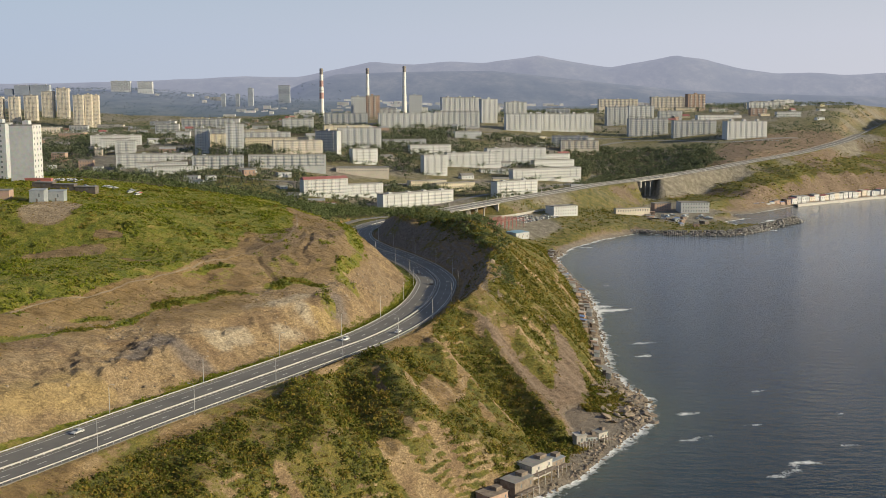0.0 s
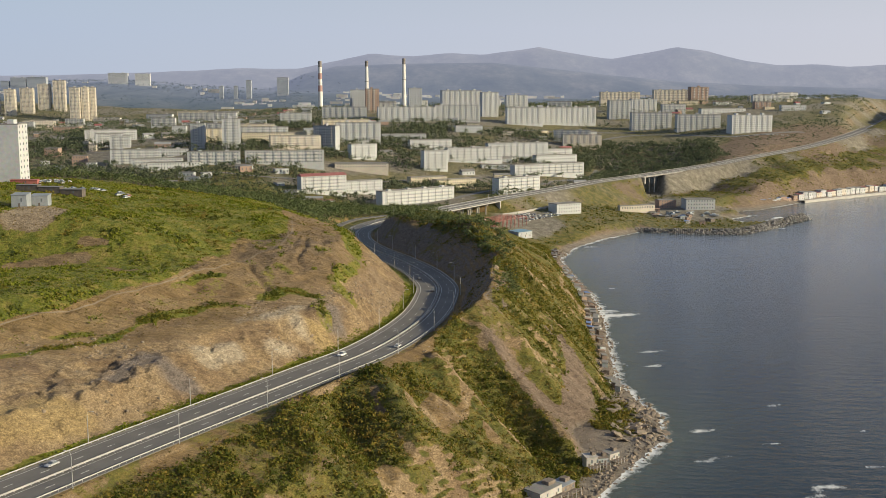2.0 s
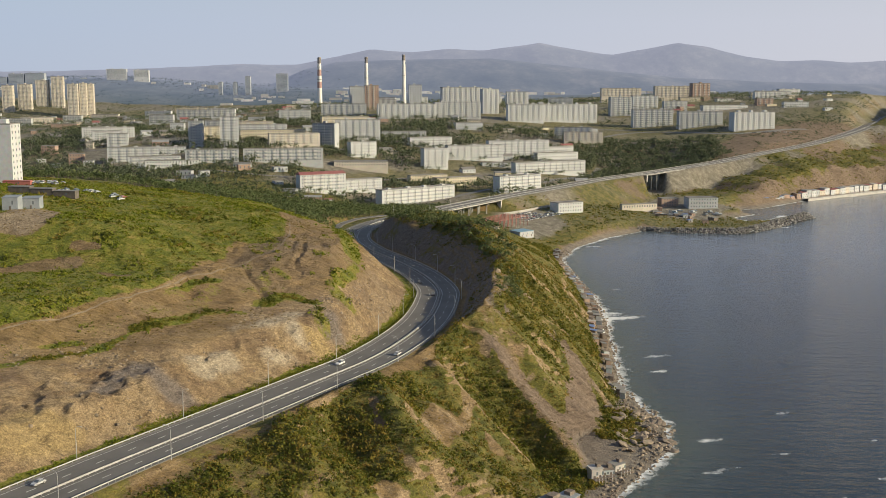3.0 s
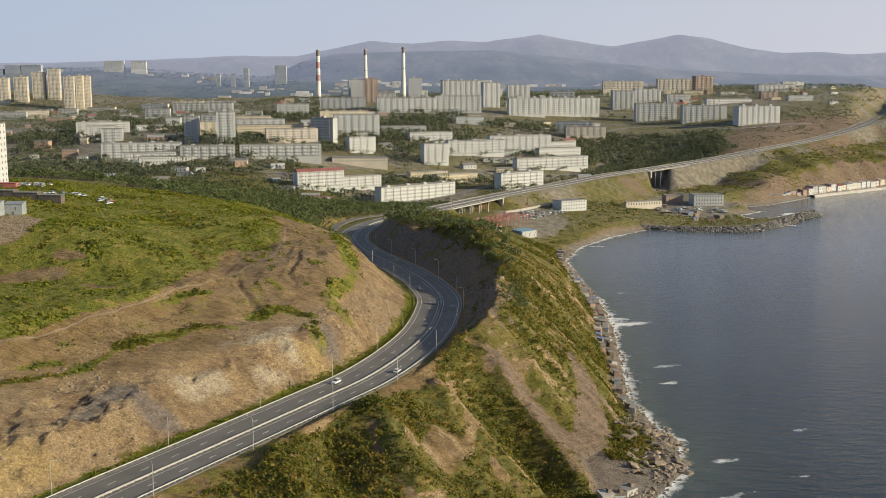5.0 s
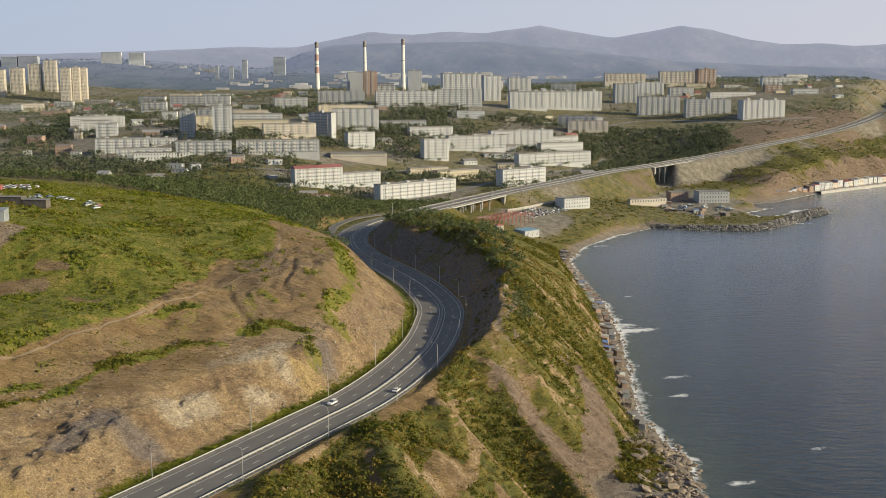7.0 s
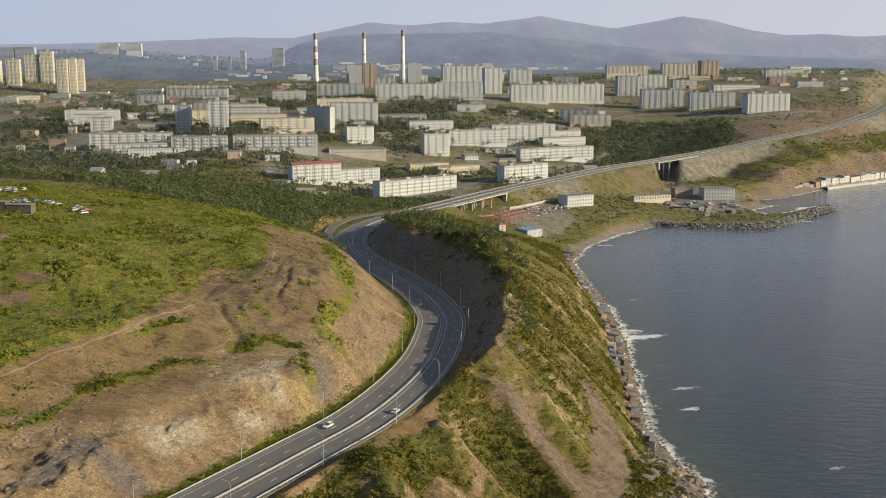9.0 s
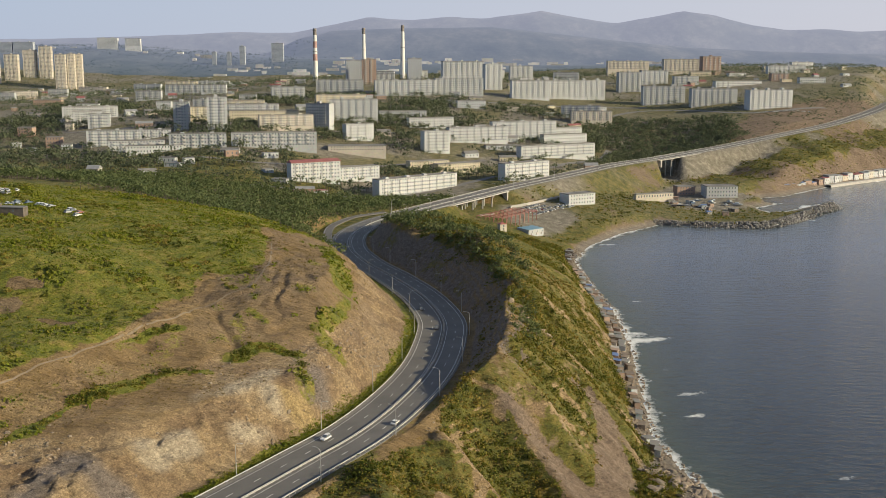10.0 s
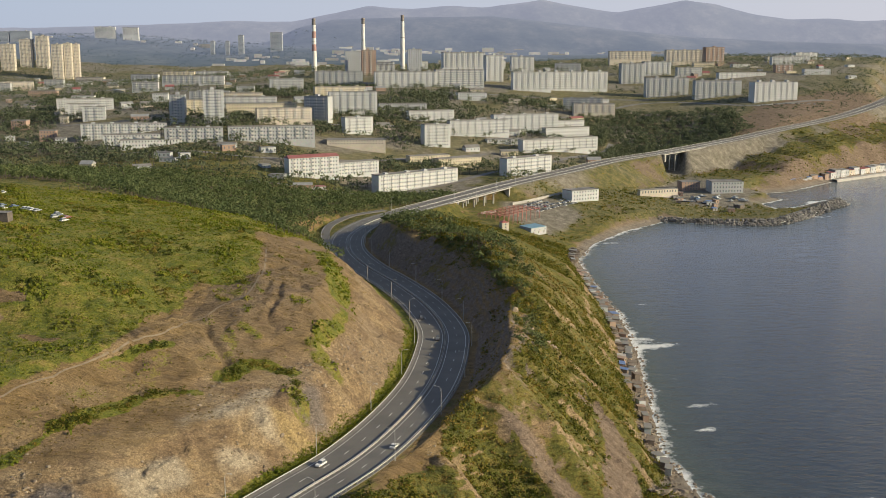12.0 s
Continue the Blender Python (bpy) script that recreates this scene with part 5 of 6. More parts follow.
def leaf_clumps(rng, centres, radii, per, flat=0.75, leaf=0.42):
    """Clumps of small leaf sprays set on uneven lobes round each centre. Points, quads, tones."""
    n = len(centres)
    lobe = rng.normal(size=(n, 5, 3)) * 0.45
    pick = rng.integers(0, 5, (n, per))
    way = rng.normal(size=(n, per, 3))
    way[..., 2] = np.abs(way[..., 2]) * 0.9 - 0.15
    way /= np.linalg.norm(way, axis=2)[..., None]
    off = np.take_along_axis(lobe, pick[..., None], 1) + way * rng.uniform(0.45, 0.8, (n, per, 1))
    off[..., 2] = np.abs(off[..., 2]) * flat
    at = centres[:, None] + off * radii[:, None, None]
    up = way + rng.normal(size=(n, per, 3)) * 0.4 + np.array((0.15, 0, 0.25))
    up /= np.linalg.norm(up, axis=2)[..., None]
    a = np.cross(up, rng.normal(size=(n, per, 3)))
    a /= np.linalg.norm(a, axis=2)[..., None] + 1e-9
    b = np.cross(up, a)
    size = radii[:, None, None] * leaf * rng.uniform(0.6, 1.3, (n, per, 1))
    quad = np.stack([at - a * size, at - b * size * 0.7, at + a * size, at + b * size * 0.7], 2)
    tone = np.repeat(rng.uniform(0, 1, (n, 1)), per, 1) * 0.7 + rng.uniform(0, 0.3, (n, per))
    verts = quad.reshape(-1, 3)
    return verts, np.arange(len(verts)).reshape(-1, 4), np.repeat(tone.ravel(), 4)


def leaf_material(name, stops):
    m, n, l, b = material(name, 0.75)
    at = n.new("ShaderNodeAttribute")
    at.attribute_name = "tone"
    co = n.new("ShaderNodeTexCoord").outputs["Object"]
    w = noise_tex(n, l, 0.05, 4, 0.6, co)
    s = n.new("ShaderNodeMath"); s.operation = 'MULTIPLY_ADD'
    l.new(w.outputs["Fac"], s.inputs[0]); s.inputs[1].default_value = 1.2; s.inputs[2].default_value = -0.6
    k = n.new("ShaderNodeMath"); k.operation = 'ADD'
    l.new(at.outputs["Fac"], k.inputs[0]); l.new(s.outputs[0], k.inputs[1])
    r = ramp(n, l, k.outputs[0], stops)
    l.new(r.outputs["Color"], b.inputs["Base Color"])
    b.inputs["Specular IOR Level"].default_value = 0.2
    # thin leaves let some light through
    through_leaf = n.new("ShaderNodeBsdfTranslucent")
    l.new(r.outputs["Color"], through_leaf.inputs["Color"])
    both = n.new("ShaderNodeMixShader")
    both.inputs["Fac"].default_value = 0.4
    l.new(b.outputs["BSDF"], both.inputs[1])
    l.new(through_leaf.outputs["BSDF"], both.inputs[2])
    l.new(both.outputs["Shader"], n["Material Output"].inputs["Surface"])
    return m


M_shrub = leaf_material("shrub_leaves", [(0.05, (0.052, 0.070, 0.012)), (0.4, (0.108, 0.122, 0.018)), (0.7, (0.198, 0.175, 0.028)), (0.95, (0.28, 0.20, 0.046))])
M_meadow = leaf_material("meadow_plants", [(0.02, (0.078, 0.108, 0.011)), (0.4, (0.165, 0.195, 0.018)), (0.7, (0.21, 0.226, 0.026)), (0.95, (0.25, 0.222, 0.04))])
M_tree = leaf_material("tree_leaves", [(0.1, (0.068, 0.098, 0.040)), (0.5, (0.112, 0.142, 0.056)), (0.9, (0.165, 0.185, 0.078))])
M_dry = leaf_material("dry_grass", [(0.05, (0.085, 0.076, 0.014)), (0.45, (0.17, 0.122, 0.026)), (0.9, (0.30, 0.205, 0.062))])
# tree leaves again, paled and greyed to paint in the distant haze
M_hazewood = leaf_material("hazed_tree_leaves", [(0.1, (0.085, 0.108, 0.062)), (0.5, (0.115, 0.138, 0.080)), (0.9, (0.155, 0.17, 0.10))])
M_bark = mottled("bark", (0.10, 0.08, 0.06), (0.18, 0.15, 0.12), 1.0, 0.95)


def scatter(seed, count, x0, x1, y0, y1, keep):
    """Points on the land that keep() lets stand; keep gets x, y, z, steepness, road distance, side, coast distance, grass, town."""
    rng = np.random.default_rng(seed)
    x, y = rng.uniform(x0, x1, count), rng.uniform(y0, y1, count)
    z, steepness, signed, c = sample(Z, x, y), sample(steep, x, y), sample(Droad * Sroad, x, y), sample(Ccoast, x, y)
    d, s = np.abs(signed), np.sign(signed)
    g, t = sample(grass, x, y), sample(town, x, y)
    k = keep(x, y, z, steepness, d, s, c, g, t, rng) & (c > 5)
    for bx, by, cs, sn, ln, dp in FOOT:
        u, v = (x - bx) * cs + (y - by) * sn, -(x - bx) * sn + (y - by) * cs
        k &= ~((u > -3) & (u < ln + 3) & (v > -5) & (v < dp + 3))
    for line, width in STREETS:
        if y1 > 1180 or width < 3:
            k &= near_line(x, y, line)[0] > width / 2 + (2.5 if width > 3 else 0.3)
    return rng, np.stack([x, y, z], 1)[k], g[k]


def plants(name, label, category, material, rng, at, radii, per, sink=0.1, flat=0.75, leaf=0.42):
    c = at.copy()
    c[:, 2] -= sink * radii
    v, f, t = leaf_clumps(rng, c, radii, per, flat, leaf)
    return tagged(raw_mesh(name, v, f, material, t), label, category, kind="stuff")


# shrubs on the sea slopes and the ridge: small ones all over, tall round ones in the hollows
rng, at, g = scatter(1, 32000, -150, 112, 300, 1060, lambda x, y, z, st, d, s, c, g, t, r: (s < 0) & (d > 16) & (r.uniform(0, 1, len(x)) < (g * 1.15 - 0.12) * (0.35 + 0.65 * smooth_step(fractal(x, y, 24, 44, 3), -0.35, 0.1))))
plants("sea_slope_shrubs", "dense green shrubs covering the slopes above the sea", "shrubs", M_shrub, rng, at, rng.uniform(0.4, 1.15, len(at)), 13, leaf=0.36)
rng, at, g = scatter(13, 64000, -150, 112, 310, 1060, lambda x, y, z, st, d, s, c, g, t, r: (s < 0) & (d > 17) & (g > 0.55) & (r.uniform(0, 1, len(x)) < smooth_step(np.abs(rib_noise(x, y)) + 0.8 * fractal(x, y, 24, 44, 3) + 0.35 * (y < 480) * (x < -20) * (d < 60), 0.05, 0.45)))
plants("slope_thicket", "tall rounded dark green bushes in the hollows of the slope", "shrubs", M_shrub, rng, at, rng.uniform(0.85, 1.45, len(at)) ** 1.8, 20, flat=1.1, leaf=0.28)
# low growth on the hill top
rng, at, g = scatter(2, 72000, -330, -40, 330, 800, lambda x, y, z, st, d, s, c, g, t, r: (s > 0) & (d > 13.6) & (r.uniform(0, 1, len(x)) < g * 1.0 - 0.1))
plants("hill_meadow", "bright green grass and weeds on the hill top", "grass", M_meadow, rng, at, rng.uniform(0.35, 0.8, len(at)) * (0.8 + 1.0 * smooth_step(fractal(at[:, 0], at[:, 1], 14, 41, 3), -0.1, 0.4)), 5, flat=0.75, leaf=0.54)
rng, at, g = scatter(3, 6000, -330, -30, 330, 800, lambda x, y, z, st, d, s, c, g, t, r: (s > 0) & (d > 17) & (g > 0.6) & (fractal(x, y, 22, 42, 3) + 0.12 * r.normal(size=len(x)) > 0.22))
plants("hill_shrubs", "dark green shrubs scattered over the hill", "shrubs", M_shrub, rng, at, rng.uniform(0.5, 1.3, len(at)) ** 1.5 + 0.5, 24, leaf=0.32)


def trees(name, label, rng, at, height, per, material=None, stems=True):
    """A wood as one mesh of crowns on tapered trunks."""
    n = len(at)
    c = at.copy()
    c[:, 2] += height * 0.45
    v, f, t = leaf_clumps(rng, c, height * 0.42, per, 1.0, 0.27)
    # trunks: four-sided, tapered
    w = height * 0.025
    q = np.array([(-1, -1), (1, -1), (1, 1), (-1, 1)], float)
    low = np.concatenate([at[:, None, :2] + q[None] * w[:, None, None], np.repeat(at[:, None, 2:] - 0.4, 4, 1)], 2)
    high = np.concatenate([at[:, None, :2] + q[None] * w[:, None, None] * 0.4, np.repeat((at[:, 2] + height * 0.6)[:, None, None], 4, 1)], 2)
    tv = np.concatenate([low, high], 1).reshape(-1, 3)
    base = np.arange(n)[:, None] * 8
    tf = np.stack([base + np.array([k, (k + 1) % 4, 4 + (k + 1) % 4, 4 + k]) for k in range(4)], 1).reshape(-1, 4)
    wood = tagged(raw_mesh(name, v, f, material or M_tree, t), label, "trees", kind="stuff")
    if stems:
        raw_mesh("trunks", tv, tf, M_bark).parent = wood
    return wood


rng, at, g = scatter(4, 9000, -420, 10, 700, 1260, lambda x, y, z, st, d, s, c, g, t, r: (s > 0) & (d > 30) & (y > 770 - 0.35 * (x + 60) + 20 * r.normal(size=len(x))) & (y < 1240 + 0.1 * x) & ~((x < -225) & (y < 850)))
trees("hillside_wood", "dense green wood on the slope behind the hill", rng, at, rng.uniform(4, 8.5, len(at)), 25)
rng, at, g = scatter(5, 1100, -50, 60, 690, 960, lambda x, y, z, st, d, s, c, g, t, r: (s < 0) & (d > 33 - 9 * smooth_step(y, 800, 870)) & (d < 64) & (z > 42) & (y > 715))
at_low = scatter(17, 700, 0, 60, 590, 730, lambda x, y, z, st, d, s, c, g, t, r: (s < 0) & (d > 31) & (d < 44))[1]
trees("ridge_trees", "dark green trees along the ridge over the road", rng, np.vstack([at, at_low]), np.concatenate([rng.uniform(3.5, 7, len(at)), rng.uniform(2.2, 4.2, len(at_low))]), 32)
rng, at, g = scatter(6, 18000, -1300, 1000, 1900, 3350, lambda x, y, z, st, d, s, c, g, t, r: (d > 30) & (c > 25) & (z > 8) & (fractal(x, y, 110, 43, 3) + 0.25 * r.normal(size=len(x)) > 0.0 - 0.2 * (y > 2250) - 0.25 * (x < -250)) & ~((s < 0) & (x > 60)))
trees("far_town_trees", "trees between the farther apartment blocks", rng, at, rng.uniform(6, 12, len(at)), 8, M_hazewood, False)
rng, at, g = scatter(8, 17000, -620, 240, 1190, 1920, lambda x, y, z, st, d, s, c, g, t, r: (s > 0) & (d > 22) & (fractal(x, y, 70, 45, 3) + 0.22 * r.normal(size=len(x)) > 0.06))
trees("town_trees", "broad green trees between the apartment blocks", rng, at, rng.uniform(5, 12.5, len(at)), 21, M_hazewood)
rng, at, g = scatter(7, 2600, 190, 470, 1560, 1860, lambda x, y, z, st, d, s, c, g, t, r: (s > 0) & (d > 26) & (y < 1830 - 0.2 * (x - 330)) & (x < 420))
trees("valley_wood", "dark green wood in the valley below the blocks", rng, at, rng.uniform(6, 11, len(at)), 26, M_hazewood)
rng, at, g = scatter(9, 42000, 60, 900, 1090, 2100, lambda x, y, z, st, d, s, c, g, t, r: (s < 0) & (d > 15) & (c > 12) & (t < 0.85) & (r.uniform(0, 1, len(x)) < 0.3 + 0.7 * smooth_step(fractal(x, y, 50, 46, 3), -0.2, 0.2)))
plants("far_slope_shrubs", "low shrubs on the slopes below the coast road", "shrubs", M_shrub, rng, at, rng.uniform(0.6, 2.0, len(at)), 8, leaf=0.45)
rng, at, g = scatter(10, 24000, -220, 5, 330, 720, lambda x, y, z, st, d, s, c, g, t, r: (s > 0) & (d > 19) & (g < 0.7) & (fractal(x, y, 22, 47, 3) + 0.3 * r.normal(size=len(x)) + 0.02 * (z - 62) > 0.0) & (z > 58))
plants("dry_tufts", "dry yellow grass tufts on the bare soil", "grass", M_dry, rng, at, rng.uniform(0.2, 0.55, len(at)), 8, flat=0.6)
rng, at, g = scatter(12, 44000, -150, 112, 300, 800, lambda x, y, z, st, d, s, c, g, t, r: (s < 0) & (d > 16) & (r.uniform(0, 1, len(x)) < g))
plants("slope_grass", "tall olive and yellow grass on the sea slopes", "grass", M_dry, rng, at, rng.uniform(0.35, 0.95, len(at)), 7, flat=0.7, leaf=0.42)
rng, at, g = scatter(11, 9000, -150, 60, 300, 600, lambda x, y, z, st, d, s, c, g, t, r: (s < 0) & (d > 12.5) & (d < 30) & (r.uniform(0, 1, len(x)) < 0.5 + 0.5 * g))
plants("verge_tufts", "dry yellow grass on the verge above the sea", "grass", M_dry, rng, at, rng.uniform(0.2, 0.6, len(at)), 8, flat=0.6)

# bushes on the green strips of the cutting
strip = scatter(18, 16000, -160, -40, 430, 620, lambda x, y, z, st, d, s, c, g, t, r: (s > 0) & (d > 19) & (np.minimum.reduce([near_line(x, y, np.array(GREENS[k][0], float))[0] - 0.5 * GREENS[k][1] for k in (0, 1, 2, 3, 6, 7, 8, 9)]) + 3.2 * fractal(x, y, 8, 53, 3) + 0.4 * r.normal(size=len(x)) < -0.3))
plants("cutting_bushes", "rounded green bushes along the ledges of the cutting", "shrubs", M_shrub, strip[0], strip[1], strip[0].uniform(0.5, 1.3, len(strip[1])) ** 1.6, 30, flat=1.0, leaf=0.24)
rng, at, g = scatter(15, 9000, -70, 60, 560, 940, lambda x, y, z, st, d, s, c, g, t, r: (s < 0) & (d > 27) & (d < 46) & (r.uniform(0, 1, len(x)) < smooth_step(d + 8 * fractal(x, y, 20, 54, 3), 26, 36)))
plants("cutting_scrub", "dark green scrub clinging to the shaded wall of the cutting", "shrubs", M_shrub, rng, at, rng.uniform(0.5, 1.4, len(at)), 15, leaf=0.34)
rng, at, g = scatter(16, 5000, 380, 760, 1600, 2050, lambda x, y, z, st, d, s, c, g, t, r: (s > 0) & (d > 16) & (fractal(x, y, 40, 46, 3) + 0.3 * r.normal(size=len(x)) > 0.05))
plants("scarp_shrubs", "low shrubs on the bank above the coast road", "shrubs", M_hazewood, rng, at, rng.uniform(0.8, 2.4, len(at)), 10, leaf=0.4)
rng, at, g = scatter(14, 42000, -130, 0, 400, 660, lambda x, y, z, st, d, s, c, g, t, r: (s > 0) & (d > 13.3) & (d < 18.6 + 2.5 * fractal(x, y, 12, 32, 2)))
plants("verge_weeds", "tall bright green weeds along the foot of the cutting", "grass", M_meadow, rng, at, rng.uniform(0.35, 0.9, len(at)), 12, flat=0.9, leaf=0.3)

M_farhouse = mottled("far_house_walls", (0.42, 0.42, 0.43), (0.58, 0.57, 0.56), 0.02, 0.9, island=0.35)
# woods and houses on the far slopes
rng = np.random.default_rng(21)
x, y = rng.uniform(-1900, 1100, 9000), rng.uniform(3370, 4150, 9000)
k = (fractal(x, y, 160, 48, 3) + 0.2 * rng.normal(size=9000) > 0.0) & (x < -350) & (far_height(x, y) < 190)
at = np.stack([x, y, far_height(x, y) - 1], 1)[k]
# these trees take the backdrop's material with its painted haze glow
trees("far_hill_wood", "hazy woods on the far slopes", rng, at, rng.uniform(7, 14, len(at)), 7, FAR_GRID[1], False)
x, y = rng.uniform(-1800, 900, 420), rng.uniform(3370, 3900, 420)
k = (fractal(x, y, 220, 49, 2) > 0.05) & (far_height(x, y) < 200)
x, y = x[k], y[k]
z = far_height(x, y)
w, d, h = rng.uniform(9, 40, len(x)), rng.uniform(8, 13, len(x)), rng.uniform(4, 9, len(x))
corner = np.array([(-1, -1, 0), (1, -1, 0), (1, 1, 0), (-1, 1, 0), (-1, -1, 1), (1, -1, 1), (1, 1, 1), (-1, 1, 1)], float)
v = corner[None] * np.stack([w / 2, d / 2, h + 12], 1)[:, None] + np.stack([x, y, z - 12], 1)[:, None]
f = np.array([(0, 1, 5, 4), (1, 2, 6, 5), (2, 3, 7, 6), (3, 0, 4, 7), (4, 5, 6, 7)])[None] + 8 * np.arange(len(x))[:, None, None]
tagged(raw_mesh("far_houses", v.reshape(-1, 3), f.reshape(-1, 4), M_farhouse), "pale houses scattered over the far slopes", "houses", kind="stuff")

# ---------------------------------------------------------------- vehicles
def paint(name, c):
    m = mottled(name, c, tuple(min(1, v * 1.15) for v in c), 0.8, 0.35)
    return m


M_paints = [paint("white_car_paint", (0.70, 0.70, 0.69)), paint("silver_car_paint", (0.42, 0.43, 0.44)), paint("dark_car_paint", (0.05, 0.05, 0.06)), paint("blue_car_paint", (0.07, 0.13, 0.24)), paint("red_car_paint", (0.36, 0.05, 0.04))]
WORDS = ["white", "silver-grey", "black", "dark blue", "red"]
M_tyre = mottled("tyre_rubber", (0.02, 0.02, 0.02), (0.04, 0.04, 0.04), 2.0, 0.9)


def car(tone, tall=False):
    """A car, length along y, front towards +y."""
    ob = new("car")
    tagged(ob, "%s %s parked on open ground" % (WORDS[tone], "estate car" if tall else "saloon car"), "car", "parked cars")
    w, ln, belt, roof = 0.88, 2.25, 0.95 if tall else 0.85, 1.75 if tall else 1.45
    bm = bmesh.new()
    prof = [(-ln, 0.35), (-ln, belt - 0.05), (-ln * 0.9, belt), (ln * 0.45, belt), (ln * 0.92, belt - 0.15), (ln, belt - 0.35), (ln, 0.35)]
    rows = []
    for sx, inset in ((-1, 0.0), (1, 0.0)):
        rows.append([bm.verts.new((sx * w, y, z)) for y, z in prof])
    n = len(prof)
    for k in range(n):
        bm.faces.new((rows[0][k], rows[0][(k + 1) % n], rows[1][(k + 1) % n], rows[1][k]))
    bm.faces.new(rows[0][::-1])
    bm.faces.new(rows[1])
    body = part("body", bm, M_paints[tone], ob)
    bm = bmesh.new()
    back = -ln * (0.92 if tall else 0.72)
    lo = [(-0.82, back), (0.82, back), (0.82, ln * 0.42), (-0.82, ln * 0.42)]
    hi = [(-0.66, back + 0.3), (0.66, back + 0.3), (0.66, ln * 0.12), (-0.66, ln * 0.12)]
    a = [bm.verts.new((x, y, belt)) for x, y in lo]
    b = [bm.verts.new((x, y, roof - 0.05)) for x, y in hi]
    for k in range(4):
        bm.faces.new((a[k], a[(k + 1) % 4], b[(k + 1) % 4], b[k]))
    part("glazing", bm, M_glass, ob)
    bm = bmesh.new()
    c = [bm.verts.new((x * 1.03, y * 1.02, roof - 0.06)) for x, y in hi] + [bm.verts.new((x * 0.95, y * 0.95, roof)) for x, y in hi]
    bm.faces.new(c[4:])
    bm.faces.new(c[3::-1])
    for k in range(4):
        bm.faces.new((c[k], c[(k + 1) % 4], c[4 + (k + 1) % 4], c[4 + k]))
    part("roof", bm, M_paints[tone], ob)
    for sx in (-1, 1):
        for y in (-1.35, 1.4):
            bm = bmesh.new()
            v = bmesh.ops.create_cone(bm, cap_ends=True, segments=12, radius1=0.33, radius2=0.33, depth=0.22)["verts"]
            bmesh.ops.rotate(bm, verts=v, matrix=Matrix.Rotation(math.pi / 2, 3, 'Y'))
            bmesh.ops.translate(bm, verts=v, vec=(sx * 0.82, y, 0.33))
            wheel = part("wheel", bm, M_tyre, ob)
            bm = bmesh.new()
            v = bmesh.ops.create_cone(bm, cap_ends=True, segments=8, radius1=0.2, radius2=0.18, depth=0.06)["verts"]
            bmesh.ops.rotate(bm, verts=v, matrix=Matrix.Rotation(math.pi / 2, 3, 'Y'))
            bmesh.ops.translate(bm, verts=v, vec=(sx * 0.93, y, 0.33))
            part("rim", bm, M_steel, wheel, "steel rim")
    return ob


KIT = {}


def place_car(m, tone, tall=False):
    if (tone, tall) not in KIT:
        KIT[(tone, tall)] = car(tone, tall)
        KIT[(tone, tall)].matrix_world = m
        return KIT[(tone, tall)]
    return copy_thing(KIT[(tone, tall)], m)


def park(x, y, heading, tone, tall=False):
    return place_car(pose(x, y, height_at(x, y) + 0.02, 0, 0, heading), tone, tall)


def car_lot(seed, x, y, along, rows, cols, gap=2.9, lane=6.0, skip=0.2):
    """Cars in uneven rows from (x, y); along: direction of a row in degrees."""
    r = random.Random(seed)
    c, s = math.cos(radians(along)), math.sin(radians(along))
    for j in range(rows):
        for i in range(cols):
            if r.random() < skip:
                continue
            u, v = i * gap + r.uniform(-0.3, 0.3), j * lane + r.uniform(-0.8, 0.8)
            park(x + u * c - v * s, y + u * s + v * c, along + r.uniform(-8, 8), r.choice((0, 0, 0, 1, 1, 2, 3, 4) if j % 3 else (0, 0, 1, 2)), r.random() < 0.5)


# cars under way on the road
for s, off, tone, tall in ((553, -7.2, 0, False), (529, 7.4, 0, True), (731, 7.6, 2, False), (688, 3.6, 2, True), (372, 7.4, 1, False), (938, 7.4, 2, True)):
    m = on_road(s, off, 0.03)
    if off > 0:
        m = m @ Matrix.Rotation(math.pi, 4, 'Z')
    o = place_car(m, tone, tall)
    o["label"] = "%s %s on the asphalt carriageway" % (WORDS[tone], "estate car" if tall else "saloon car")
    o["group"] = "cars on the road"

# ---------------------------------------------------------------- hill top: sheds, wall, cars
M_sheet = mottled("blue_grey_sheet", (0.21, 0.24, 0.27), (0.31, 0.345, 0.38), 0.3, 0.6)
M_darkwall = mottled("dark_timber_wall", (0.09, 0.075, 0.065), (0.17, 0.14, 0.12), 0.4, 0.9)
M_red = mottled("red_sheet", (0.34, 0.07, 0.05), (0.45, 0.11, 0.08), 0.3, 0.6)
M_bluesheet = mottled("blue_sheet_roof", (0.10, 0.26, 0.38), (0.16, 0.34, 0.46), 0.2, 0.5)
M_rust = mottled("red_primer_steel", (0.30, 0.09, 0.07), (0.42, 0.15, 0.11), 0.3, 0.7)
M_planks = mottled("weathered_planks", (0.13, 0.10, 0.075), (0.26, 0.21, 0.17), 0.6, 0.9)
M_tarp = mottled("blue_sheeting", (0.07, 0.14, 0.34), (0.10, 0.2, 0.44), 0.5, 0.6)


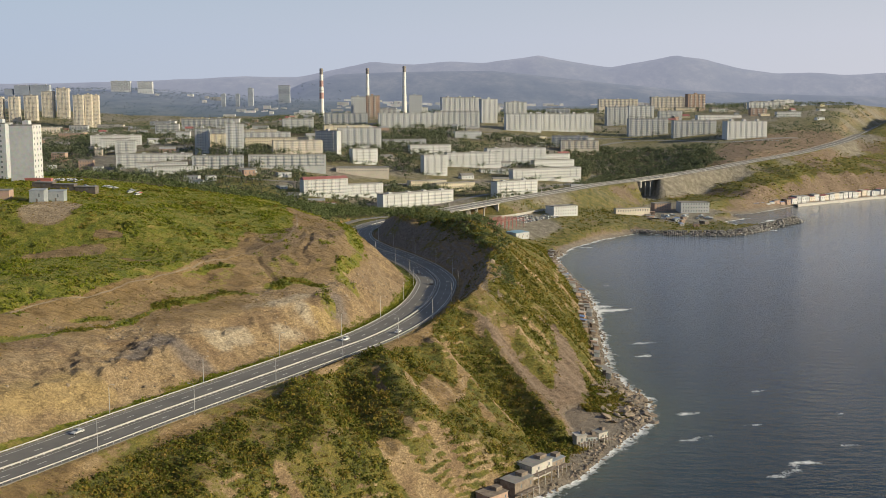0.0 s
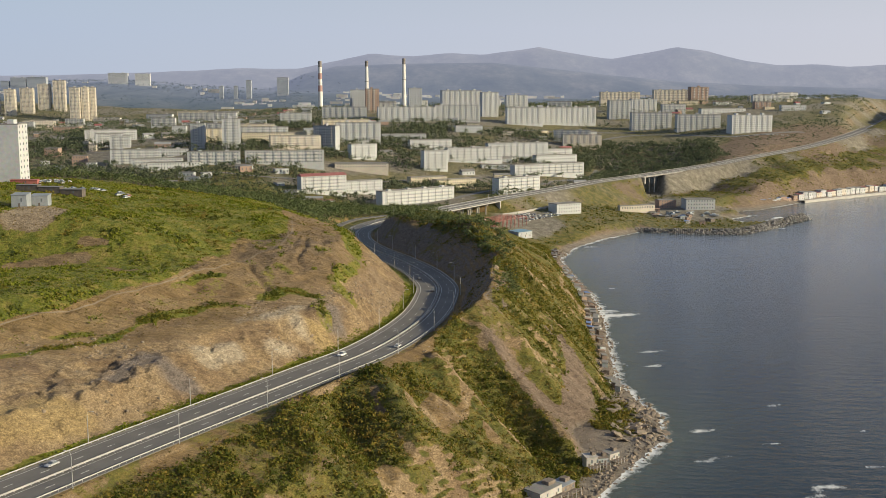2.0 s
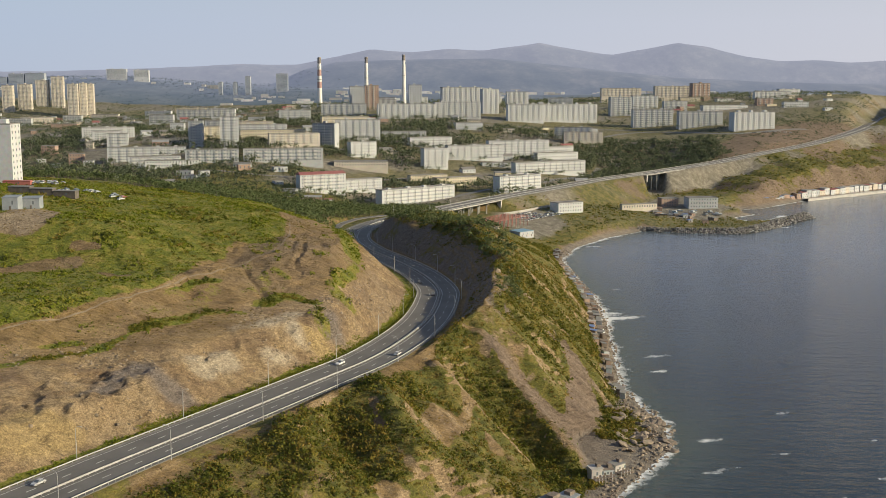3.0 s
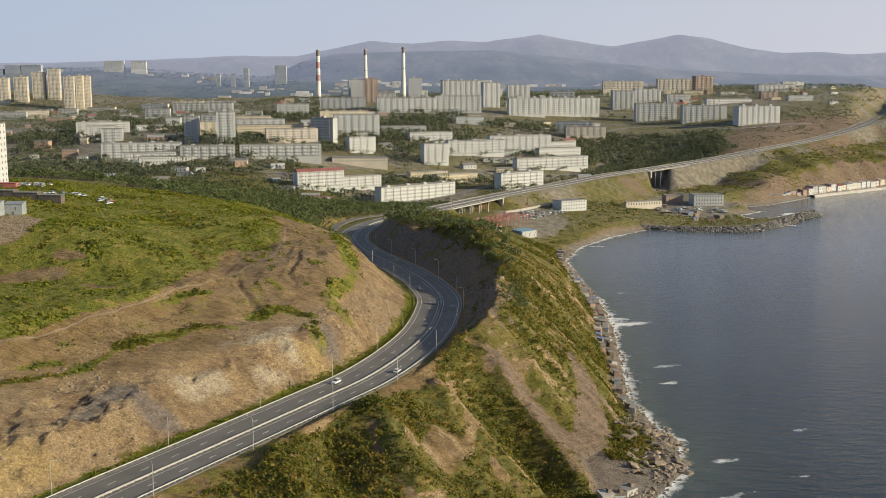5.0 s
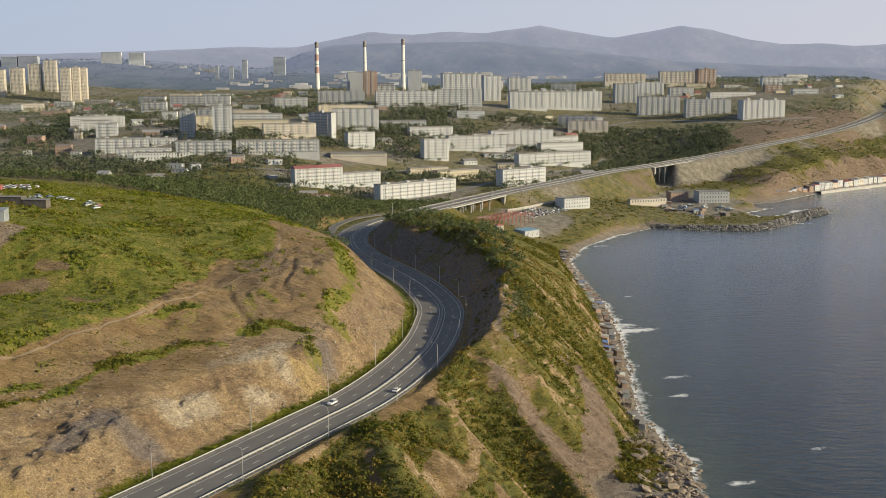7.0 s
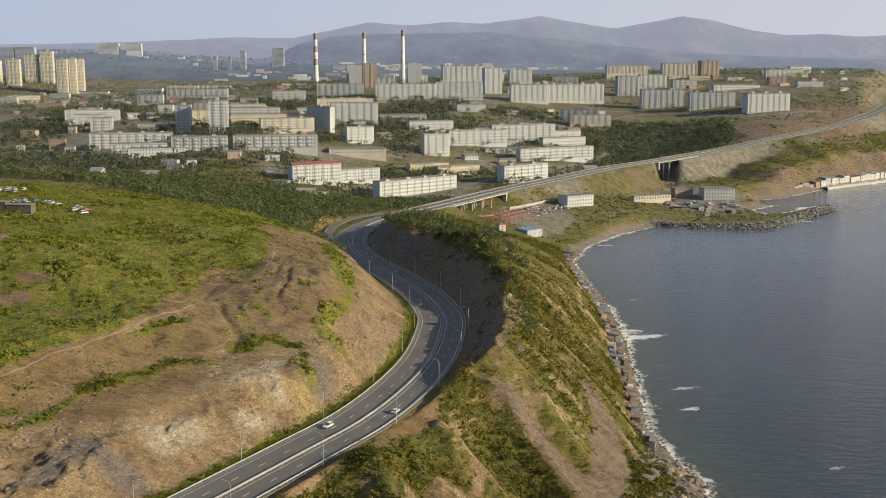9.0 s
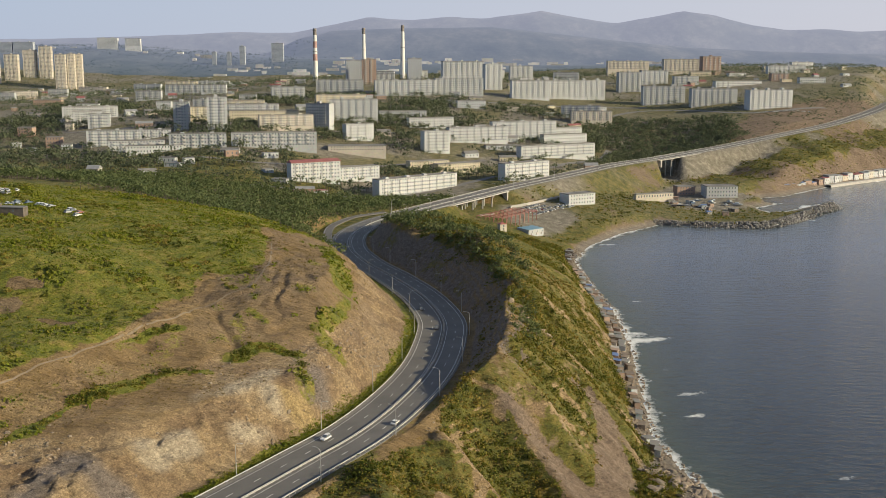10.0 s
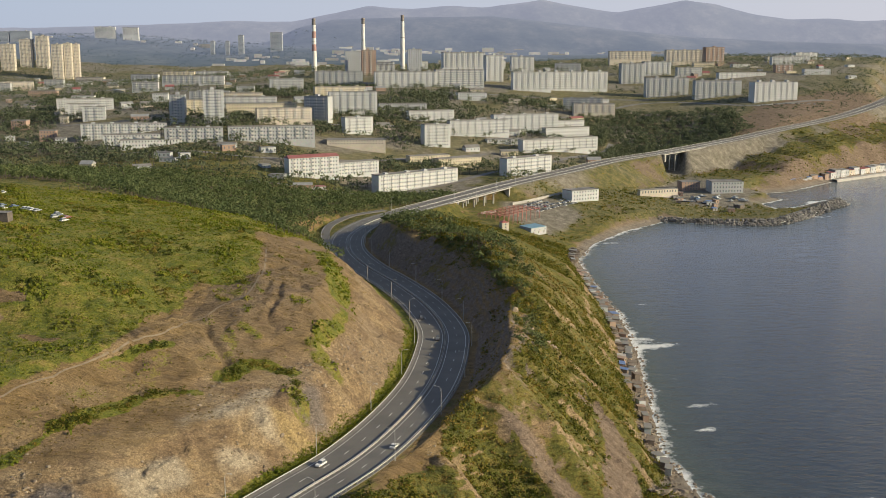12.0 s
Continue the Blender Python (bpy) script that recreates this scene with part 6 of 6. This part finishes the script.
def hut(name, x, y, heading, w, d, h, wall, roof, label, pitch=0.5, z=None, category="hut", group="", doors=1):
    """A small building with a lean-to roof, a door and windows."""
    z = height_at(x, y) - 0.1 if z is None else z
    ob = new(name)
    ob.matrix_world = pose(x, y, z, 0, 0, heading)
    tagged(ob, label, category, group)
    bm = bmesh.new()
    v = box(bm, -w / 2, -d / 2, -1.5, w / 2, d / 2, h)
    for q in v:
        if q.co.z > 0 and q.co.y > 0:
            q.co.z += pitch
    part("wall", bm, wall, ob)
    bm = bmesh.new()
    v = box(bm, -w / 2 - 0.25, -d / 2 - 0.3, h + 0.02, w / 2 + 0.25, d / 2 + 0.25, h + 0.16)
    for q in v:
        if q.co.y > 0:
            q.co.z += pitch
    part("roof", bm, roof, ob)
    for k in range(doors):
        bm = bmesh.new()
        cx = -w / 2 + (k + 0.5) * w / doors
        box(bm, cx - 0.45, -d / 2 - 0.06, 0.1, cx + 0.45, -d / 2 + 0.02, min(2.0, h - 0.3))
        part("door", bm, M_darkwall, ob, "dark door")
        bm = bmesh.new()
        box(bm, cx + 0.8, -d / 2 - 0.05, 0.45 * h, cx + 1.6, -d / 2 + 0.02, 0.75 * h)
        part("window", bm, M_glass, ob)
    return ob


hut("sheet_metal_shed", -215.0, 594, 6, 7.5, 9, 6.2, M_sheet, M_sheet, "blue-grey sheet metal shed on a gravel mound", 0.4, category="shed")
hut("sheet_metal_shed", -208.6, 604, 6, 8.6, 8, 5.6, M_sheet, M_sheet, "blue-grey sheet metal shed on a gravel mound", 0.4, category="shed")
hut("container_shed", -262, 726, 0, 17, 4, 3.0, M_red, M_red, "long red sheet metal shed beside the tower", 0.1, category="shed")
hut("brick_shed", -240, 600, 4, 16, 8, 4.0, M_brick, M_felt, "low brick shed with a flat roof", 0.2, category="shed")
for k in range(3):
    hut("boundary_store", -236 + 13 * k, 662 - 1.5 * k, -6, 12.6, 5, 3.8, M_darkwall, M_felt, "dark timber store along the yard edge", 0.1, category="store", group="yard stores")
car_lot(11, -262, 728, 8, 3, 9, 2.9, 8, 0.1)
car_lot(12, -226, 694, -20, 2, 3, 3.4, 7, 0.1)
car_lot(13, -208, 688, -35, 1, 4, 3.2, 6, 0.0)
car_lot(14, -192, 676, -30, 2, 4, 3.2, 5, 0.15)

# ---------------------------------------------------------------- yard below the viaduct
def steel_frame(x, y, heading, w, d, h, nx, ny):
    z = height_at(x, y)
    ob = new("steel_building_frame")
    ob.matrix_world = pose(x, y, z, 0, 0, heading)
    tagged(ob, "red-painted bare steel frame of an unfinished hall", "steel frame")
    for i in range(nx):
        for j in range(ny):
            bm = bmesh.new()
            px, py = i * w / (nx - 1), j * d / (ny - 1)
            box(bm, px - 0.2, py - 0.2, -3, px + 0.2, py + 0.2, h)
            part("column", bm, M_rust, ob)
    for j in range(ny * 2 - 1):
        bm = bmesh.new()
        py = j * d / (ny * 2 - 2)
        box(bm, 0, py - 0.1, h, w, py + 0.1, h + 0.35)
        part("beam", bm, M_rust, ob)
    for i in range(nx):
        bm = bmesh.new()
        px = i * w / (nx - 1)
        box(bm, px - 0.12, 0, h + 0.35, px + 0.12, d, h + 0.7)
        part("rafter", bm, M_rust, ob)
    return ob


steel_frame(48, 1086, 55, 60, 26, 6.0, 9, 4)
hut("blue_roofed_hall", 73, 1086, 40, 18, 14, 5.0, M_greywhite, M_bluesheet, "low hall with a bright blue sheet roof", 0.6, category="hall", doors=3)


def pink_house(x, y):
    ob = new("pink_house")
    ob.matrix_world = pose(x, y, height_at(x, y), 0, 0, 20)
    tagged(ob, "small pink house with a low red hipped roof", "house")
    bm = bmesh.new()
    box(bm, -3, -3, -2, 3, 3, 5.6)
    part("wall", bm, M_cream, ob)
    bm = bmesh.new()
    v = bmesh.ops.create_cone(bm, cap_ends=True, segments=4, radius1=4.8, radius2=1.2, depth=1.2)["verts"]
    bmesh.ops.rotate(bm, verts=v, matrix=Matrix.Rotation(math.pi / 4, 3, 'Z'))
    bmesh.ops.translate(bm, verts=v, vec=(0, 0, 6.2))
    part("roof", bm, M_red, ob)
    for s in range(2):
        bm = bmesh.new()
        box(bm, -0.7, -3.06, 0.9 + 2.5 * s, 0.7, -2.9, 2.3 + 2.5 * s)
        part("window", bm, M_glass, ob)


pink_house(47, 1062)
car_lot(21, 84, 1172, 55, 4, 13, 3.2, 6.5, 0.15)
car_lot(22, 112, 1208, 50, 3, 7, 3.2, 6.5, 0.2)
car_lot(23, 276, 1652, 20, 3, 9, 3.4, 6, 0.2)
car_lot(24, 470, 1836, 10, 1, 26, 3.6, 6, 0.2)
car_lot(25, -60, 1236, 38, 1, 14, 4.6, 6, 0.4)


def yard_wall(x0, y0, x1, y1, h, label):
    bm = bmesh.new()
    n = 10
    for k in range(n):
        a, b = Vector((x0 + (x1 - x0) * k / n, y0 + (y1 - y0) * k / n, 0)), Vector((x0 + (x1 - x0) * (k + 1) / n, y0 + (y1 - y0) * (k + 1) / n, 0))
        g = min(height_at(a.x, a.y), height_at(b.x, b.y))
        v = box(bm, 0, -0.2, g - 0.8, (b - a).length - 0.04, 0.2, g + h)
        t = Matrix.Translation(a) @ Matrix.Rotation(math.atan2(b.y - a.y, b.x - a.x), 4, 'Z')
        for q in v:
            q.co = t @ q.co
    return tagged(part("concrete_wall", bm, M_concrete), label, "wall")


yard_wall(62, 1190, 122, 1262, 2.6, "pale concrete panel wall round the car yard")
yard_wall(30, 1112, 44, 1140, 1.6, "pale concrete wall beside the access road")

# ---------------------------------------------------------------- the shore: rocks, huts, breakwater
def rock_mesh(seed, sub=1):
    bm = bmesh.new()
    bmesh.ops.create_icosphere(bm, subdivisions=sub, radius=1.0)
    r = random.Random(seed)
    o = Vector((r.uniform(-9, 9), r.uniform(-9, 9), r.uniform(-9, 9)))
    st = Vector((r.uniform(0.8, 1.3), r.uniform(0.6, 1.0), r.uniform(0.45, 0.8)))
    for v in bm.verts:
        k = 1 + 0.55 * noise.noise(v.co * 1.3 + o)
        # flat broken faces
        v.co = Vector((round(v.co.x * k * 2.2) / 2.2 * 0.5 + v.co.x * k * 0.5, round(v.co.y * k * 2.2) / 2.2 * 0.5 + v.co.y * k * 0.5, round(v.co.z * k * 2.0) / 2.0 * 0.5 + v.co.z * k * 0.5))
        v.co = Vector((v.co.x * st.x, v.co.y * st.y, v.co.z * st.z))
    me = bpy.data.meshes.new("boulder")
    bm.to_mesh(me)
    bm.free()
    return me


M_boulder = mottled("shore_rock", (0.13, 0.10, 0.07), (0.32, 0.25, 0.18), 0.35, 0.9, bump_d=0.2, island=0.35)
M_block = mottled("breakwater_stone", (0.12, 0.115, 0.105), (0.28, 0.265, 0.245), 0.3, 0.9, bump_d=0.2, island=0.35)
M_rubble = mottled("ochre_rock", (0.17, 0.125, 0.08), (0.32, 0.25, 0.165), 0.35, 0.9, bump_d=0.2, island=0.35)
ROCKS = [rock_mesh(k) for k in range(8)]
for me in ROCKS:
    me.materials.append(M_boulder)


def along_coast(y0, y1, n, seed, c0, c1):
    """Places at a distance c0..c1 from the waterline."""
    r = np.random.default_rng(seed)
    k = r.uniform(0, 1, n)
    yy = y0 + (y1 - y0) * k
    seg = COAST[3:17]
    xx = np.interp(yy, seg[:, 1], seg[:, 0])
    return xx - r.uniform(c0, c1, n), yy, r


bx, by, r = along_coast(500, 566, 130, 61, -4, 22)
for k in range(130):
    o = new("boulder", ROCKS[k % 8])
    s = r.uniform(0.4, 1.0) ** 1.8 * 2.4
    o.matrix_world = Matrix.Translation((bx[k], by[k], max(-0.3, height_at(bx[k], by[k])) + 0.15 * s)) @ Euler((r.uniform(-0.5, 0.5), r.uniform(-0.5, 0.5), r.uniform(0, 6))).to_matrix().to_4x4() @ Matrix.Diagonal((s * 1.5, s * 1.1, s * 0.55, 1))
    tagged(o, "brown-grey broken boulder at the cliff foot", "boulder", "boulders on the point")


OCHRE_ROCKS = [me.copy() for me in ROCKS]
for me in OCHRE_ROCKS:
    me.materials[0] = M_rubble
r = np.random.default_rng(66)
for k in range(34):
    u = r.uniform(0, 1)
    x, y = float(np.interp(u, (0, 0.3, 0.6, 1), (32, 38, 45, 53))) + r.normal() * 1.6, float(np.interp(u, (0, 0.3, 0.6, 1), (647, 629, 622, 626))) + r.normal() * 2.0
    q = r.uniform(0.5, 1.0) ** 2 * 2.4
    o = new("boulder", OCHRE_ROCKS[k % 8])
    o.matrix_world = Matrix.Translation((x, y, height_at(x, y) + 0.25 * q)) @ Euler((r.uniform(-0.6, 0.6), r.uniform(-0.6, 0.6), r.uniform(0, 6))).to_matrix().to_4x4() @ Matrix.Diagonal((q * 1.2, q, q * 0.9, 1))
    tagged(o, "tan broken boulder on the bare crest of the ridge", "boulder", "boulders on the ridge")


def rock_field(name, label, material, xs, ys, zs, sizes, rng):
    """Many broken rocks as one mesh."""
    vs, fs, base = [], [], 0
    protos = []
    for me in ROCKS:
        co = np.empty(len(me.vertices) * 3)
        me.vertices.foreach_get("co", co)
        protos.append((co.reshape(-1, 3), np.array([p.vertices[:] for p in me.polygons])))
    for k in range(len(xs)):
        co, f = protos[k % len(protos)]
        a, b = rng.uniform(0, 6.28), rng.uniform(-0.5, 0.5)
        m = np.array(Euler((b, -b, a)).to_matrix())
        vs.append(co @ m.T * sizes[k] + (xs[k], ys[k], zs[k]))
        fs.append(f + base)
        base += len(co)
    return tagged(raw_mesh(name, np.vstack(vs), np.vstack(fs), material), label, "rocks", kind="stuff")


bx, by, r = along_coast(395, 1080, 1500, 62, -3, 9)
rock_field("shore_rocks", "small brown rocks scattered along the waterline", M_boulder, bx, by, np.maximum(-0.2, sample(Z, bx, by)) + 0.1, r.uniform(0.3, 1.2, len(bx)), r)
r = np.random.default_rng(63)
spit = np.array([(205, 1236), (240, 1220), (280, 1213), (312, 1213), (340, 1240), (362, 1266), (398, 1312), (428, 1352)], float)
u = r.uniform(0, 1, 1700) ** 0.75
sp = spline(spit, 20)
idx = (u * (len(sp) - 2)).astype(int)
side = r.uniform(-1, 1, 1700)
half = 8 + 4 * u
tx, ty = np.gradient(sp[:, 0])[idx], np.gradient(sp[:, 1])[idx]
tl = np.hypot(tx, ty)
bx, by = sp[idx, 0] - ty / tl * side * half, sp[idx, 1] + tx / tl * side * half
bz = np.clip(1 - np.abs(side), 0, 1) * (4.0 + 3.0 * u)
rock_field("breakwater_rocks", "grey stone blocks piled up as a harbour breakwater", M_block, bx, by, bz, r.uniform(0.8, 1.9, 1700), r)

r = np.random.default_rng(64)
kx, ky = r.uniform(-190, 0, 22000), r.uniform(330, 600, 22000)
kz, ksd = sample(Z, kx, ky), sample(Droad * Sroad, kx, ky)
kd, ks = np.abs(ksd), np.sign(ksd)
kk = (ks > 0) & (kd > 18) & (kz < 60) & (fractal(kx, ky, 25, 65, 3) + 0.3 * r.normal(size=22000) > 0.55)
rock_field("cutting_rubble", "broken ochre rock lying on the face of the cutting", M_rubble, kx[kk], ky[kk], kz[kk] - 0.1, r.uniform(0.3, 1.0, kk.sum()) ** 2.2, r)
kx, ky = r.uniform(-30, 100, 5000), r.uniform(390, 640, 5000)
kz, ksd, kc, kg = sample(Z, kx, ky), sample(Droad * Sroad, kx, ky), sample(Ccoast, kx, ky), sample(grass, kx, ky)
kd, ks = np.abs(ksd), np.sign(ksd)
kk = (ks < 0) & (kd > 18) & (kc > 3) & (kg < 0.35)
rock_field("slide_rubble", "loose brown stones on the bare slide above the sea", M_rubble, kx[kk], ky[kk], kz[kk], r.uniform(0.15, 0.6, kk.sum()) ** 1.3, r)

# shacks on the narrow shore
r = random.Random(71)
walls = [M_planks, M_planks, M_planks, M_concrete, M_brick, M_brick, M_greywhite, M_white]
roofs = [M_felt, M_felt, M_planks, M_planks, M_brick, M_felt, M_planks, M_concrete, M_felt, M_planks, M_felt, M_sheet, M_felt, M_planks, M_tarp]
names = {M_planks: "weathered plank", M_concrete: "grey concrete", M_greywhite: "grey rendered", M_brick: "brown brick", M_white: "whitewashed"}
seg = COAST[3:17]
yy = 585.0
while yy < 1075:
    dense = 0.9 if 690 < yy < 960 else 0.55
    if r.random() < dense:
        for row in range(1 if not 690 < yy < 960 else 2):
            w, d, h = r.uniform(3, 6.5), r.uniform(2.6, 4.6), r.uniform(1.8, 3.2)
            cx = float(np.interp(yy, seg[:, 1], seg[:, 0])) - 4.0 - row * 6.0 - r.uniform(0, 1.5)
            wm = r.choice(walls)
            hut("boat_shack", cx, yy + r.uniform(-1, 1), 90 + r.uniform(-25, 25), w, d, h, wm, r.choice(roofs), "%s shack on the rocky shore" % names[wm], 0.4, category="shack", group="shacks along the shore")
    yy += r.uniform(5.5, 8.5)
for x, y, hd, w, d, h, wm, rm in ((36, 424, 50, 14, 7, 4.2, M_concrete, M_felt), (44, 437, 50, 10, 6, 3.6, M_planks, M_sheet), (28, 410, 50, 12, 7, 5.0, M_planks, M_felt), (18, 398, 45, 10, 7, 4.0, M_brick, M_planks), (59, 468, 20, 5, 4, 4.6, M_concrete, M_concrete), (64, 472, 12, 5, 4.5, 3.0, M_greywhite, M_planks), (69, 477, 40, 6, 4, 3.6, M_concrete, M_felt), (103, 1050, 80, 8, 6, 4.0, M_planks, M_felt), (101, 1040, 80, 6, 5, 3.0, M_concrete, M_felt)):
    house = hut("shore_house", x, y, hd, w, d, h, wm, rm, "%s house with terraces just above the surf" % names[wm], 0.5, category="house", group="houses above the surf", doors=2)
    # sea-side terrace on posts, with a rail
    bm = bmesh.new()
    box(bm, -w / 2, -d / 2 - 3.2, 0.9, w / 2, -d / 2 - 0.08, 1.1)
    part("terrace", bm, M_planks, house, "weathered plank terrace")
    for q in range(4):
        px = -w / 2 + 0.3 + q * (w - 0.6) / 3
        bm = bmesh.new()
        box(bm, px - 0.12, -d / 2 - 3.1, -3.5, px + 0.12, -d / 2 - 2.86, 2.0)
        part("post", bm, M_concrete, house)
    bm = bmesh.new()
    box(bm, -w / 2, -d / 2 - 3.2, 2.003, w / 2, -d / 2 - 3.0, 2.12)
    part("rail", bm, M_planks, house)
    bm = bmesh.new()
    box(bm, w * 0.1, -d * 0.2, h + 0.1, w * 0.42, d * 0.25, h + 1.7)
    part("roof_hut", bm, M_planks, house)
r = random.Random(72)
shore_row = spline(np.array([(381, 1458), (399, 1474), (478, 1545), (585, 1629), (662, 1683), (780, 1748), (900, 1812)], float), 12)
run = np.concatenate([[0], np.cumsum(np.linalg.norm(np.diff(shore_row, axis=0), axis=1))])
at_s = 0.0
while at_s < run[-1] - 8:
    big = at_s > 128
    w = r.uniform(8, 12) if big else r.uniform(6, 13)
    x, y = (float(np.interp(at_s + w / 2, run, shore_row[:, k])) for k in (0, 1))
    wm = r.choice((M_white, M_white, M_white, M_greywhite, M_cream) if big else (M_greywhite, M_planks, M_concrete, M_sheet, M_brick))
    hut("boathouse", x + r.uniform(-1, 1), y + r.uniform(-1, 1), 36 + r.uniform(-4, 4), w, r.uniform(7, 10), r.uniform(6.0, 9.5) if big else r.uniform(3.0, 6.5), wm, r.choice((M_felt, M_concrete, M_sheet, M_redroof, M_felt) if big else (M_felt, M_sheet, M_tarp, M_planks)),
        "%s boathouse on the far shore" % {M_sheet: "blue-grey sheet metal", M_cream: "cream rendered"}.get(wm, names.get(wm, "")), 0.9, z=2.8, category="boathouse", group="boathouses", doors=2)
    at_s += w + (r.uniform(0.3, 1.5) if big else r.uniform(1, 6))


def quay(points, width, top, label):
    """A paved quay with a sloping stone front towards the sea."""
    line = spline(np.array([(x, y, 0) for x, y in points], float), 8)
    return tagged(part("pavement", sweep(line, [(-width / 2 - 1.6, -1.5), (-width / 2, top), (width / 2, top), (width / 2, -1.0)]), M_concrete), label, "quay", kind="structure")


quay([(484, 1532), (530, 1569), (585, 1612), (662, 1666), (780, 1731), (900, 1796)], 7.0, 3.1, "pale concrete quay in front of the boathouses")


# ---------------------------------------------------------------- boats ashore
def boat(x, y, heading, size, tone, tilt):
    ob = new("motor_boat")
    ob.matrix_world = pose(x, y, max(height_at(x, y), 0.1) + 0.25, 0, tilt, heading)
    tagged(ob, "%s motor boat laid up on the harbour ground" % WORDS[tone], "boat", "boats in the harbour")
    bm = bmesh.new()
    rows = []
    for u, half, keel, rim in ((-1, 0.85, 0.15, 1.0), (-0.4, 1.0, 0.0, 1.0), (0.3, 0.92, 0.05, 1.1), (0.75, 0.5, 0.25, 1.25), (1, 0.04, 0.75, 1.4)):
        rows.append([bm.verts.new((q * half * size * 0.19, u * size / 2, h * size * 0.15)) for q, h in ((-1, rim), (-0.8, keel + 0.35), (0, keel), (0.8, keel + 0.35), (1, rim))])
    for a, b in zip(rows[:-1], rows[1:]):
        for k in range(4):
            bm.faces.new((a[k], a[k + 1], b[k + 1], b[k]))
        bm.faces.new((a[4], a[0], b[0], b[4]))
    bm.faces.new(rows[0])
    bm.faces.new(rows[-1][::-1])
    bmesh.ops.recalc_face_normals(bm, faces=bm.faces)
    part("hull", bm, M_paints[tone], ob)
    bm = bmesh.new()
    v = box(bm, -0.13 * size, -0.2 * size, 0.14 * size, 0.13 * size, 0.22 * size, 0.30 * size)
    for q in v:
        if q.co.z > 0.2 * size:
            q.co.y *= 0.75
            q.co.x *= 0.85
    cabin = part("cabin", bm, M_white, ob, "white cabin")
    bm = bmesh.new()
    box(bm, -0.105 * size, 0.165 * size, 0.21 * size, 0.105 * size, 0.20 * size, 0.27 * size)
    part("windscreen", bm, M_glass, cabin)


for k, (x, y) in enumerate(((249, 1306), (258, 1311), (263, 1316), (271, 1306), (278, 1306), (277, 1350), (290, 1338), (303, 1326), (316, 1329), (311, 1340), (252, 1376), (268, 1330), (284, 1322), (296, 1352))):
    boat(x, y, r.uniform(0, 360), r.uniform(6, 12), r.choice((0, 0, 0, 1, 3, 2)), r.uniform(-6, 6))
for k in range(14):
    x, y = 250 + r.uniform(-20, 70), 1300 + r.uniform(-30, 60)
    if height_at(x, y) > 1.5:
        wm = r.choice(walls)
        hut("harbour_shed", x, y, r.uniform(-20, 40), r.uniform(4, 9), r.uniform(3, 6), r.uniform(2, 4), wm, r.choice(roofs), "%s shed in the harbour yard" % names[wm], 0.4, category="shed", group="harbour sheds")
